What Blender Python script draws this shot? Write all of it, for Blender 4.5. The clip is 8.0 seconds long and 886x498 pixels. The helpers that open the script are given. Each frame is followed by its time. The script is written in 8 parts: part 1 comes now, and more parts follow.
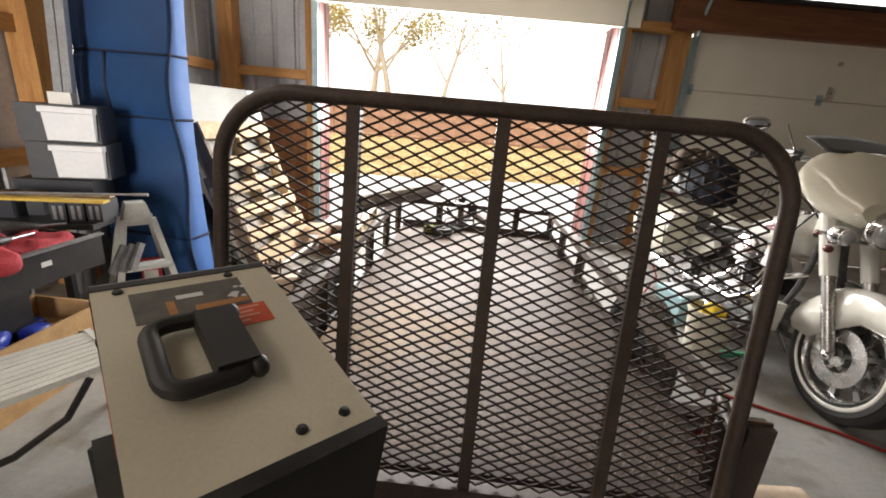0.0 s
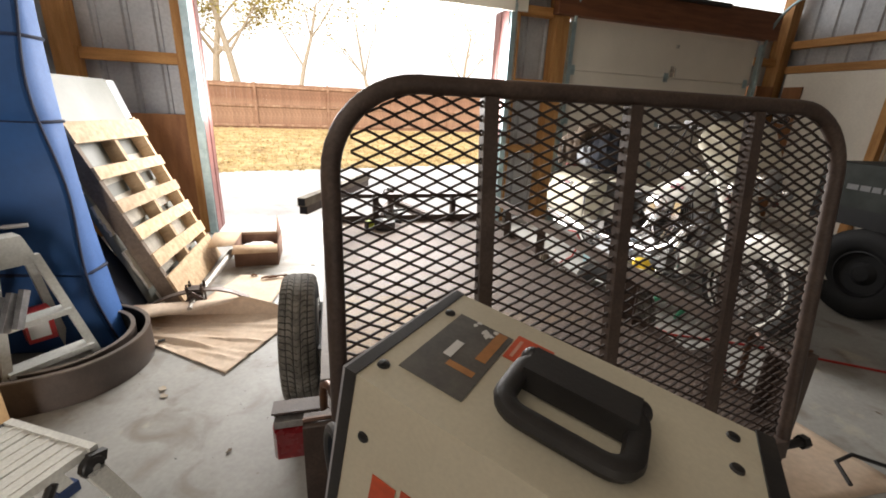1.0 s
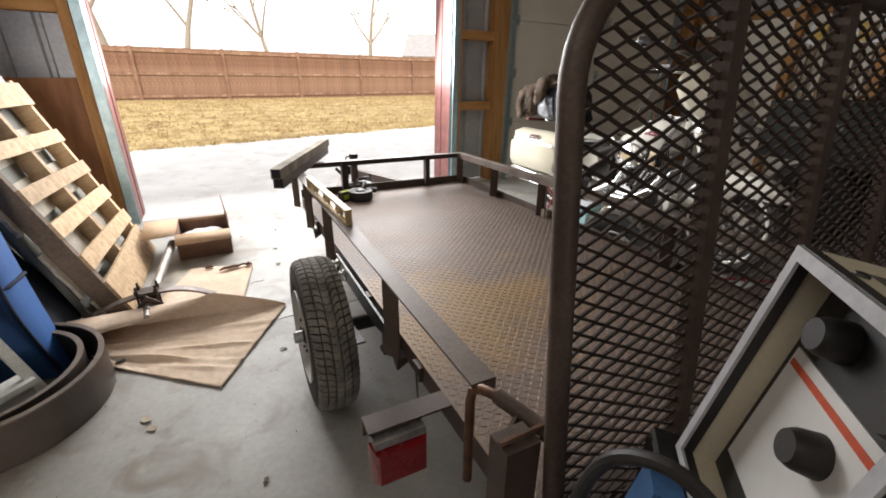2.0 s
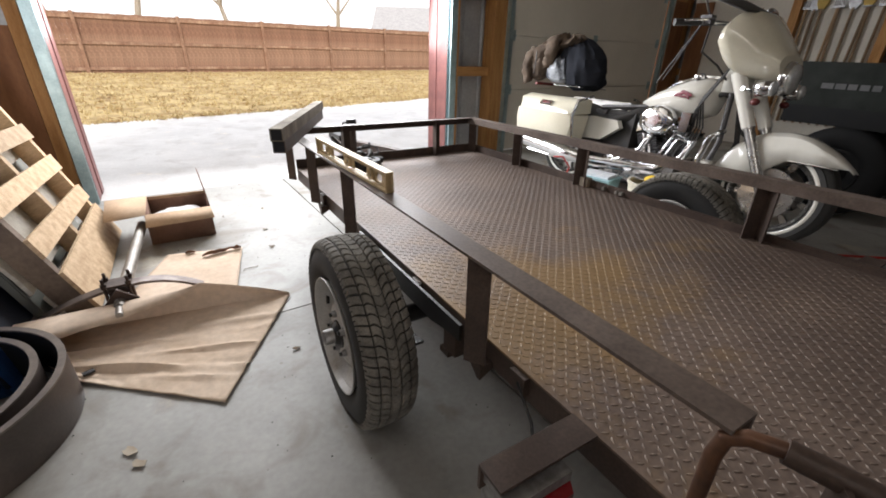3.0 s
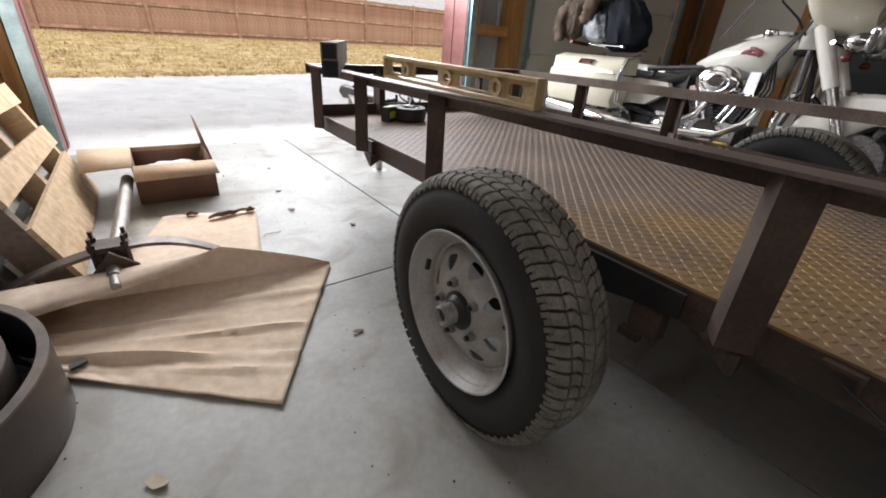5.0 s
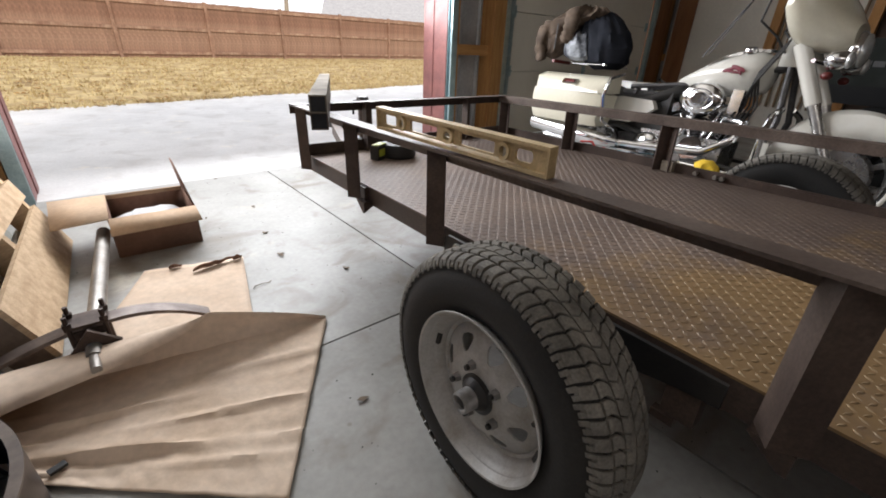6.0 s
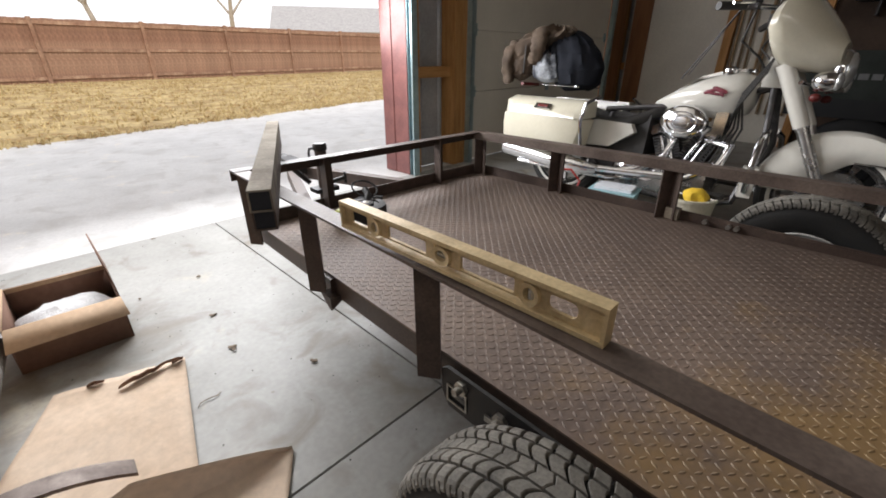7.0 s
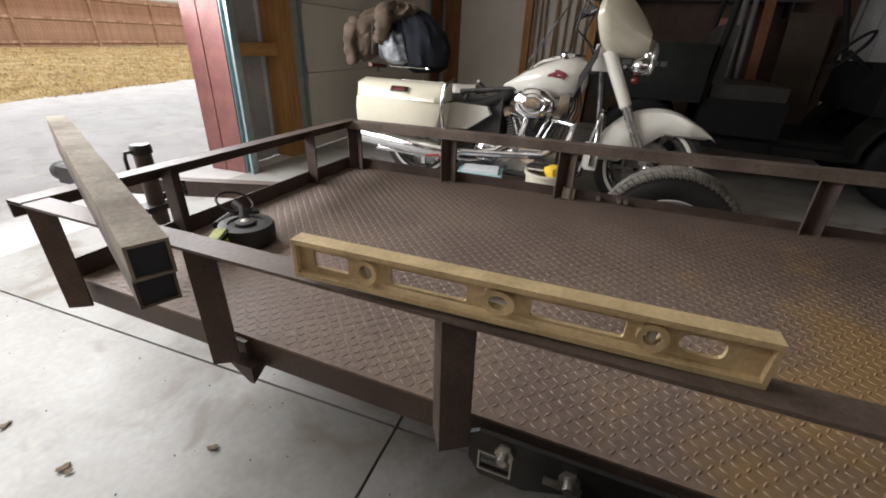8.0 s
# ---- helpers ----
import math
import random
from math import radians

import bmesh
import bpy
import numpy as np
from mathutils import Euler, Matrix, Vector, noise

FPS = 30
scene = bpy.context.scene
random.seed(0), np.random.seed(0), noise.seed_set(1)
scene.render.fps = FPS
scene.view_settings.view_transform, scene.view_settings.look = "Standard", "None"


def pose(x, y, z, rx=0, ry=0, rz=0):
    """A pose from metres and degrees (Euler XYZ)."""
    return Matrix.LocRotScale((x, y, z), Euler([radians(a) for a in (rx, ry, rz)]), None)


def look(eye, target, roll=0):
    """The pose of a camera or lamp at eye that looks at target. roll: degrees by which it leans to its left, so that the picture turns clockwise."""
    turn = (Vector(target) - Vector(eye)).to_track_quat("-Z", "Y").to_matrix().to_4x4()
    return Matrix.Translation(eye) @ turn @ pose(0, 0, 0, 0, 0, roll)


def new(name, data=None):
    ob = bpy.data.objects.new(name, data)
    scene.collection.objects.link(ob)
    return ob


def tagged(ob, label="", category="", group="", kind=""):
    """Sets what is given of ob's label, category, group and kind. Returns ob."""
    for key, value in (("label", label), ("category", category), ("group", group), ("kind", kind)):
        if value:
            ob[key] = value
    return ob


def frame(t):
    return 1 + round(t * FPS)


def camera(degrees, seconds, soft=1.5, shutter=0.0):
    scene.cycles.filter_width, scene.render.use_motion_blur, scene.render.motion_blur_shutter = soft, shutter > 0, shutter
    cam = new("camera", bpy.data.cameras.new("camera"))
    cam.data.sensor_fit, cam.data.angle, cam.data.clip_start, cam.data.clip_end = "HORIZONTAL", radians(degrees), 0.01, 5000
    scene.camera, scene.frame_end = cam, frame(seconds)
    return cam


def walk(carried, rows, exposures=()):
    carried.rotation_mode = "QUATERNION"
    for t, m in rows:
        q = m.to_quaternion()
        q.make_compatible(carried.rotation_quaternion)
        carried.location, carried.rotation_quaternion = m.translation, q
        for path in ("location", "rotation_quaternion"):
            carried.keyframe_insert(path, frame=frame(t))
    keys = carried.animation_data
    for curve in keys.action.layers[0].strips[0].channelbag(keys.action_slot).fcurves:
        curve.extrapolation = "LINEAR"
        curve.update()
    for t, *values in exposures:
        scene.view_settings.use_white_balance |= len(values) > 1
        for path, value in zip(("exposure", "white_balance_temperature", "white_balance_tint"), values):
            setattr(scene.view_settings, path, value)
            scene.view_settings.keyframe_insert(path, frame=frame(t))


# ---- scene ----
cam = camera(93.6, 8.0, soft=1.8)
PATH = [
    (0, (0.093, -0.243, 1.28), (0.006, 1.659, 0.669), 4.9),
    (0.5, (-0.2, -0.269, 1.307), (0.038, 1.614, 0.676), 3.5),
    (1, (-0.421, -0.113, 1.263), (0.082, 1.713, 0.62), 2.7),
    (1.5, (-0.638, 0.048, 1.226), (0.012, 1.795, 0.502), 3.1),
    (1.7, (-0.707, 0.116, 1.205), (0.043, 1.816, 0.464), 2.0),
    (3, (-0.886, 0.606, 1.02), (0.054, 2.151, 0.166), 1.6),
    (3.5, (-0.987, 0.764, 0.923), (0.046, 2.25, 0.07), 3.1),
    (4, (-1.039, 0.875, 0.832), (0.028, 2.33, -0.031), 4.7),
    (5.5, (-1.074, 1.111, 0.774), (-0.043, 2.556, -0.146), 4.1),
    (6, (-1.054, 1.171, 0.872), (0.051, 2.589, -0.004), 2.5),
    (6.5, (-0.975, 1.279, 0.954), (0.246, 2.623, 0.114), 1.5),
    (7, (-0.88, 1.479, 0.996), (0.348, 2.81, 0.147), 0.3),
    (7.5, (-0.869, 1.683, 0.98), (0.606, 2.722, 0.117), 1.2),
    (8, (-0.879, 1.854, 0.972), (0.782, 2.515, 0.075), 2.7),
]
EXPOSURES = [(t, e, k, 13) for t, e, k in ((0.0, 0.74, 6950), (1.0, 0.66, 6950), (1.7, 0.38, 6850), (3.0, 0.17, 6500), (4.0, 0.07, 6450), (5.5, 0.08, 6400), (6.5, -0.15, 6450), (8.0, -0.15, 6650))]
walk(cam, [(t, look(eye, target, roll)) for t, eye, target, roll in PATH], EXPOSURES)

# ---- light ----
SUN_EL, SUN_AZ = 38.0, 200.0
world = bpy.data.worlds.new("sky")
scene.world = world
world.use_nodes = True
wn = world.node_tree
sky = wn.nodes.new("ShaderNodeTexSky")
sky.sky_type = "NISHITA"
sky.sun_disc = False
sky.sun_elevation = radians(SUN_EL)
sky.sun_rotation = radians(SUN_AZ)
sky.air_density, sky.dust_density, sky.ozone_density = 1.0, 4.0, 1.0
wn.nodes["Background"].inputs["Strength"].default_value = 0.15
hazed = wn.nodes.new("ShaderNodeMix")
hazed.data_type = "RGBA"
hazed.inputs[0].default_value = 0.85
hazed.inputs[7].default_value = (10.5, 10.6, 10.8, 1)
wn.links.new(sky.outputs["Color"], hazed.inputs[6])
wn.links.new(hazed.outputs[2], wn.nodes["Background"].inputs["Color"])

sun = new("sun", bpy.data.lights.new("sun", "SUN"))
sun.data.energy, sun.data.angle, sun.data.color = 1.9, radians(14), (1.0, 0.95, 0.88)
az, el = radians(SUN_AZ), radians(SUN_EL)
sun.matrix_world = look((0, 0, 0), (-math.sin(az) * math.cos(el), -math.cos(az) * math.cos(el), -math.sin(el)))

YAW = 2.9                     # the building stands turned against the trailer
HOUSE = pose(0, 0, 0, 0, 0, YAW)
door_light = new("door_daylight", bpy.data.lights.new("door_daylight", "AREA"))
door_light.data.shape, door_light.data.size, door_light.data.size_y = "RECTANGLE", 2.8, 1.15
door_light.data.energy, door_light.data.color = 150, (0.95, 0.98, 1.0)
door_light.matrix_world = HOUSE @ look((0.17, 4.62, 1.62), (0.17, 0, 0.55))

# added fill lamp high on the west side, where no source is seen
west_fill = new("west_fill_lamp", bpy.data.lights.new("west_fill_lamp", "AREA"))
west_fill.data.shape, west_fill.data.size, west_fill.data.size_y = "RECTANGLE", 5.0, 0.5
west_fill.data.energy, west_fill.data.color, west_fill.data.spread = 15, (1.0, 0.95, 0.86), radians(140)
west_fill.matrix_world = HOUSE @ look((-2.30, 0.6, 2.98), (2.6, 1.9, 0.9))

# added fill lamp behind the camera, standing in for an unseen, assumed back door
rear_fill = new("rear_fill_lamp", bpy.data.lights.new("rear_fill_lamp", "AREA"))
rear_fill.data.shape, rear_fill.data.size, rear_fill.data.size_y = "RECTANGLE", 1.0, 2.0
rear_fill.data.energy, rear_fill.data.color, rear_fill.data.spread = 9, (1.0, 0.97, 0.93), radians(36)
rear_fill.matrix_world = HOUSE @ look((-1.2, -3.78, 1.1), (-2.25, 1.6, 1.0))

# ---- materials ----
MATS = {}


def mat(name, col, col2=None, rough=0.6, metal=0.0, scale=6.0, fine=90.0, bump=0.15, depth=0.002, grain=0.12,
        vary=0.0, stretch=(1, 1, 1), spec=0.5, contrast=(0.35, 0.65), rough_var=0.15, coat=0.0, alpha=1.0, trans=0.0):
    """Principled surface: two colours mixed by a broad noise, a fine grain on value, bump and gloss."""
    m = bpy.data.materials.new(name)
    m.use_nodes = True
    t = m.node_tree
    b = t.nodes["Principled BSDF"]
    n, l = t.nodes.new, t.links.new
    co = n("ShaderNodeTexCoord")
    mp = n("ShaderNodeMapping")
    mp.inputs["Scale"].default_value = stretch
    l(co.outputs["Object"], mp.inputs["Vector"])
    a = n("ShaderNodeTexNoise")
    a.inputs["Scale"].default_value = scale
    a.inputs["Detail"].default_value = 5
    a.inputs["Roughness"].default_value = 0.6
    f = n("ShaderNodeTexNoise")
    f.inputs["Scale"].default_value = fine
    f.inputs["Detail"].default_value = 3
    l(mp.outputs["Vector"], a.inputs["Vector"])
    l(mp.outputs["Vector"], f.inputs["Vector"])
    ramp = n("ShaderNodeMapRange")
    ramp.inputs["From Min"].default_value, ramp.inputs["From Max"].default_value = contrast
    l(a.outputs["Fac"], ramp.inputs["Value"])
    mix = n("ShaderNodeMix")
    mix.data_type = "RGBA"
    mix.inputs[6].default_value = (*col, 1)
    mix.inputs[7].default_value = (*(col2 or [c * 0.8 for c in col]), 1)
    l(ramp.outputs["Result"], mix.inputs[0])
    hsv = n("ShaderNodeHueSaturation")
    l(mix.outputs[2], hsv.inputs["Color"])
    val = n("ShaderNodeMapRange")
    val.inputs["From Min"].default_value, val.inputs["From Max"].default_value = 0.25, 0.75
    val.inputs["To Min"].default_value, val.inputs["To Max"].default_value = 1 - grain, 1 + grain
    l(f.outputs["Fac"], val.inputs["Value"])
    out = val.outputs["Result"]
    if vary:
        info = n("ShaderNodeObjectInfo")
        r = n("ShaderNodeMapRange")
        r.inputs["To Min"].default_value, r.inputs["To Max"].default_value = 1 - vary, 1 + vary
        l(info.outputs["Random"], r.inputs["Value"])
        mul = n("ShaderNodeMath")
        mul.operation = "MULTIPLY"
        l(r.outputs["Result"], mul.inputs[0])
        l(out, mul.inputs[1])
        out = mul.outputs[0]
    l(out, hsv.inputs["Value"])
    l(hsv.outputs["Color"], b.inputs["Base Color"])
    rr = n("ShaderNodeMapRange")
    rr.inputs["To Min"].default_value, rr.inputs["To Max"].default_value = max(0.02, rough - rough_var), min(1, rough + rough_var)
    l(a.outputs["Fac"], rr.inputs["Value"])
    l(rr.outputs["Result"], b.inputs["Roughness"])
    b.inputs["Metallic"].default_value = metal
    b.inputs["Specular IOR Level"].default_value = spec
    b.inputs["Coat Weight"].default_value = coat
    b.inputs["Alpha"].default_value = alpha
    b.inputs["Transmission Weight"].default_value = trans
    if bump:
        bp = n("ShaderNodeBump")
        bp.inputs["Strength"].default_value, bp.inputs["Distance"].default_value = bump, depth
        l(f.outputs["Fac"], bp.inputs["Height"])
        l(bp.outputs["Normal"], b.inputs["Normal"])
    m.diffuse_color = (*col, 1)
    MATS[name] = m
    return m


def glow(name, col, strength):
    m = bpy.data.materials.new(name)
    m.use_nodes = True
    b = m.node_tree.nodes["Principled BSDF"]
    b.inputs["Base Color"].default_value = (*col, 1)
    b.inputs["Emission Color"].default_value = (*col, 1)
    b.inputs["Emission Strength"].default_value = strength
    return m


def concrete(name, col, col2, stain):
    m = mat(name, col, col2, rough=0.50, rough_var=0.22, spec=0.45, scale=2.2, fine=55, bump=0.12, depth=0.003, grain=0.08)
    t = m.node_tree
    n, l = t.nodes.new, t.links.new
    b = t.nodes["Principled BSDF"]
    src = b.inputs["Base Color"].links[0].from_socket
    co = n("ShaderNodeTexCoord")
    s = n("ShaderNodeTexNoise")
    s.inputs["Scale"].default_value, s.inputs["Detail"].default_value, s.inputs["Distortion"].default_value = 4.5, 8, 0.8
    l(co.outputs["Object"], s.inputs["Vector"])
    r = n("ShaderNodeMapRange")
    r.inputs["From Min"].default_value, r.inputs["From Max"].default_value = 0.52, 0.68
    r.inputs["To Max"].default_value = 0.72
    l(s.outputs["Fac"], r.inputs["Value"])
    sp = n("ShaderNodeTexVoronoi")
    sp.inputs["Scale"].default_value = 9
    l(co.outputs["Object"], sp.inputs["Vector"])
    r2 = n("ShaderNodeMapRange")
    r2.inputs["From Min"].default_value, r2.inputs["From Max"].default_value = 0.035, 0.07
    r2.inputs["To Min"].default_value, r2.inputs["To Max"].default_value = 0.55, 0.0
    l(sp.outputs["Distance"], r2.inputs["Value"])
    mx = n("ShaderNodeMath")
    mx.operation = "MAXIMUM"
    l(r.outputs["Result"], mx.inputs[0])
    l(r2.outputs["Result"], mx.inputs[1])
    k = n("ShaderNodeMix")
    k.data_type = "RGBA"
    k.inputs[7].default_value = (*stain, 1)
    l(src, k.inputs[6])
    l(mx.outputs[0], k.inputs[0])
    # pale crusts of spilt dust and paint
    cr = n("ShaderNodeTexNoise")
    cr.inputs["Scale"].default_value, cr.inputs["Detail"].default_value, cr.inputs["Roughness"].default_value = 3.1, 10, 0.7
    sh = n("ShaderNodeMapping")
    sh.inputs["Location"].default_value = (4.3, 1.7, 0)
    l(co.outputs["Object"], sh.inputs["Vector"])
    l(sh.outputs["Vector"], cr.inputs["Vector"])
    r3 = n("ShaderNodeMapRange")
    r3.inputs["From Min"].default_value, r3.inputs["From Max"].default_value, r3.inputs["To Max"].default_value = 0.60, 0.70, 0.55
    l(cr.outputs["Fac"], r3.inputs["Value"])
    k2 = n("ShaderNodeMix")
    k2.data_type = "RGBA"
    k2.inputs[7].default_value = (min(1, col[0] * 1.35), min(1, col[1] * 1.22), col[2] * 0.98, 1)
    l(k.outputs[2], k2.inputs[6])
    l(r3.outputs["Result"], k2.inputs[0])
    l(k2.outputs[2], b.inputs["Base Color"])
    return m


M_FLOOR = concrete("floor_concrete", (0.37, 0.365, 0.345), (0.285, 0.28, 0.26), (0.19, 0.16, 0.125))
M_DRIVE = concrete("driveway_concrete", (0.68, 0.675, 0.66), (0.59, 0.585, 0.57), (0.50, 0.485, 0.46))
M_JOINT = mat("joint_dirt", (0.03, 0.028, 0.025), rough=0.95)
M_SIDING = mat("galvanised_siding", (0.44, 0.45, 0.46), (0.34, 0.35, 0.37), rough=0.45, metal=0.3, scale=3, fine=40, bump=0.05)
M_LUMBER = mat("pine_lumber", (0.47, 0.24, 0.08), (0.33, 0.15, 0.045), rough=0.7, scale=5, fine=70, stretch=(6, 6, 0.6), grain=0.2, vary=0.15)
M_LUMBER_H = mat("pine_girt", (0.47, 0.24, 0.08), (0.33, 0.15, 0.045), rough=0.7, scale=5, fine=70, stretch=(0.6, 6, 6), grain=0.2, vary=0.15)
M_HEADER = mat("stained_header", (0.20, 0.075, 0.03), (0.13, 0.045, 0.02), rough=0.65, scale=4, fine=60, stretch=(0.6, 6, 6))
M_PLY = mat("brown_plywood", (0.27, 0.115, 0.042), (0.19, 0.075, 0.027), rough=0.65, scale=3, fine=50, stretch=(4, 4, 0.7))
M_OAK = mat("pallet_wood", (0.59, 0.425, 0.265), (0.42, 0.285, 0.165), rough=0.8, scale=4, fine=60, stretch=(6, 0.8, 6), grain=0.22, vary=0.2)
M_PALLET_DARK = mat("pallet_stringer_wood", (0.20, 0.145, 0.105), (0.13, 0.095, 0.07), rough=0.85, scale=4, fine=60, grain=0.22)
M_WHITE = mat("white_panel_paint", (0.70, 0.69, 0.66), (0.62, 0.61, 0.58), rough=0.5, scale=1.6, fine=45, bump=0.05, grain=0.04)
M_DOORW = mat("garage_door_paint", (0.74, 0.695, 0.61), (0.67, 0.63, 0.55), rough=0.5, scale=1.6, fine=150, bump=0.12, depth=0.001, grain=0.05)
M_REDTRIM = mat("red_door_trim", (0.24, 0.095, 0.085), (0.18, 0.07, 0.065), rough=0.5, scale=8, fine=70)
M_TRACK = mat("galvanised_track", (0.40, 0.52, 0.54), (0.30, 0.40, 0.43), rough=0.35, metal=0.7, scale=14, fine=120, bump=0.1)
M_STEEL = mat("brown_painted_steel", (0.062, 0.042, 0.034), (0.105, 0.074, 0.058), rough=0.5, spec=0.4, metal=0.1, scale=11, fine=160, bump=0.18, depth=0.0015, grain=0.25, contrast=(0.45, 0.75))
# brown rail steel, paled to carry the sheen on its top face
M_RAILSHEEN = mat("sheen_brown_rail", (0.095, 0.070, 0.058), (0.15, 0.115, 0.095), rough=0.52, spec=0.35, metal=0.1, scale=9, fine=140, bump=0.15, depth=0.0015, grain=0.22)
M_BLACK = mat("black_steel", (0.012, 0.012, 0.013), (0.03, 0.027, 0.025), rough=0.45, metal=0.2, scale=12, fine=140, bump=0.12)
M_BOLT = mat("zinc_bolt", (0.55, 0.54, 0.5), (0.35, 0.33, 0.3), rough=0.35, metal=0.9, scale=60, fine=200)
M_CHROME = mat("chrome", (0.78, 0.78, 0.79), (0.66, 0.66, 0.68), rough=0.1, rough_var=0.06, metal=1.0, scale=20, fine=200, bump=0.02, grain=0.03)
M_RUBBER = mat("tyre_rubber", (0.015, 0.0145, 0.014), (0.027, 0.025, 0.023), rough=0.75, scale=7, fine=160, bump=0.2, grain=0.2)
M_TREAD = mat("dusty_tread_rubber", (0.22, 0.204, 0.176), (0.105, 0.098, 0.086), rough=0.85, scale=16, fine=220, bump=0.25, grain=0.25)
M_RIM = mat("white_wheel_paint", (0.44, 0.43, 0.41), (0.27, 0.235, 0.19), rough=0.42, scale=13, fine=150, bump=0.05, contrast=(0.5, 0.8))
M_LEVEL = mat("weathered_yellow_aluminium", (0.62, 0.48, 0.27), (0.46, 0.345, 0.185), rough=0.5, metal=0.15, scale=22, fine=160, bump=0.12, grain=0.14)
M_FOAM = mat("blue_foam_vinyl", (0.008, 0.056, 0.175), (0.006, 0.043, 0.135), rough=0.6, scale=2.5, fine=35, bump=0.08, depth=0.004, grain=0.06)
# mat ends: the mat's blue lifted to carry light from the door
M_FOAMLIT = mat("lit_blue_foam_end", (0.030, 0.130, 0.40), (0.026, 0.11, 0.34), rough=0.7, scale=5, fine=90, bump=0.15, grain=0.08)
M_CARD = mat("cardboard", (0.50, 0.355, 0.235), (0.41, 0.28, 0.175), rough=0.85, scale=3.5, fine=60, bump=0.1, grain=0.1)
# shade of the box sides put into a darker cardboard, reused on torn layers
M_CARDDARK = mat("dark_cardboard", (0.21, 0.115, 0.078), (0.16, 0.085, 0.056), rough=0.85, scale=5, fine=60, grain=0.1)
M_GRASS = mat("dry_lawn", (0.47, 0.355, 0.165), (0.25, 0.160, 0.060), rough=0.95, contrast=(0.44, 0.66), scale=1.7, fine=9, bump=0.8, depth=0.03, grain=0.35)
M_FENCE = mat("brown_fence_wood", (0.225, 0.118, 0.073), (0.395, 0.262, 0.175), rough=0.85, scale=1.3, fine=14, stretch=(1.6, 1.6, 0.8), grain=0.24, vary=0.10, contrast=(0.40, 0.66))
M_WELD = mat("cream_powder_coat", (0.60, 0.55, 0.42), (0.53, 0.48, 0.365), rough=0.48, scale=5, fine=180, bump=0.1, grain=0.05)
M_PLASTIC = mat("black_plastic", (0.014, 0.013, 0.013), (0.024, 0.022, 0.021), rough=0.5, scale=14, fine=200, bump=0.15)

# ---- mesh helpers ----
I4 = Matrix.Identity(4)


def bx(bm, x0, x1, y0, y1, z0, z1, m=I4):
    v = [bm.verts.new(m @ Vector((x, y, z))) for x in (x0, x1) for y in (y0, y1) for z in (z0, z1)]
    for q in ((0, 1, 3, 2), (4, 6, 7, 5), (0, 4, 5, 1), (2, 3, 7, 6), (0, 2, 6, 4), (1, 5, 7, 3)):
        bm.faces.new([v[i] for i in q])
    return v


def basis(d):
    d = Vector(d).normalized()
    u = d.cross(Vector((0, 0, 1)) if abs(d.z) < 0.9 else Vector((1, 0, 0))).normalized()
    return u, d.cross(u)


def cy(bm, p0, p1, r0, r1=None, seg=14, caps=True):
    p0, p1 = Vector(p0), Vector(p1)
    r1 = r0 if r1 is None else r1
    u, w = basis(p1 - p0)
    rings = []
    for p, r in ((p0, r0), (p1, r1)):
        rings.append([bm.verts.new(p + r * (math.cos(a) * u + math.sin(a) * w)) for a in [2 * math.pi * i / seg for i in range(seg)]])
    for i in range(seg):
        j = (i + 1) % seg
        bm.faces.new((rings[0][i], rings[0][j], rings[1][j], rings[1][i]))
    if caps:
        bm.faces.new(rings[0][::-1])
        bm.faces.new(rings[1])


def sweep(bm, pts, r, seg=8, closed=False, flat=1.0, up=None):
    """A tube along points; flat squeezes the second axis of its section; r may be a list."""
    pts = [Vector(p) for p in pts]
    n = len(pts)
    rings, prev = [], None
    for i, p in enumerate(pts):
        a = pts[(i - 1) % n] if closed or i else pts[0]
        b = pts[(i + 1) % n] if closed or i < n - 1 else pts[-1]
        d = (b - a).normalized()
        if prev is None:
            u = basis(d)[0] if up is None else d.cross(Vector(up)).normalized()
        else:
            u = prev - d * prev.dot(d)
            u.normalize()
        prev = u
        w = d.cross(u)
        ri = r[i] if isinstance(r, (list, tuple)) else r
        rings.append([bm.verts.new(p + ri * (math.cos(t) * u + flat * math.sin(t) * w)) for t in [2 * math.pi * k / seg for k in range(seg)]])
    for i in range(n if closed else n - 1):
        A, B = rings[i], rings[(i + 1) % n]
        for k in range(seg):
            j = (k + 1) % seg
            bm.faces.new((A[k], A[j], B[j], B[k]))
    if not closed:
        bm.faces.new(rings[0][::-1])
        bm.faces.new(rings[-1])


def loft(bm, rings, caps=True, loop=True):
    R = [[bm.verts.new(p) for p in ring] for ring in rings]
    k = len(R[0])
    for A, B in zip(R, R[1:]):
        for i in range(k if loop else k - 1):
            j = (i + 1) % k
            bm.faces.new((A[i], A[j], B[j], B[i]))
    if caps and loop:
        bm.faces.new(R[0][::-1])
        bm.faces.new(R[-1])
    return R


def lathe(bm, prof, m=I4, seg=48, closed=False):
    """Turns (radius, height) pairs round the local z axis."""
    rings = [[m @ Vector((r * math.cos(2 * math.pi * i / seg), r * math.sin(2 * math.pi * i / seg), h)) for i in range(seg)] for r, h in prof]
    if closed:
        rings.append(rings[0])
    loft(bm, rings, caps=False)
    if closed:
        bmesh.ops.remove_doubles(bm, verts=bm.verts, dist=1e-6)


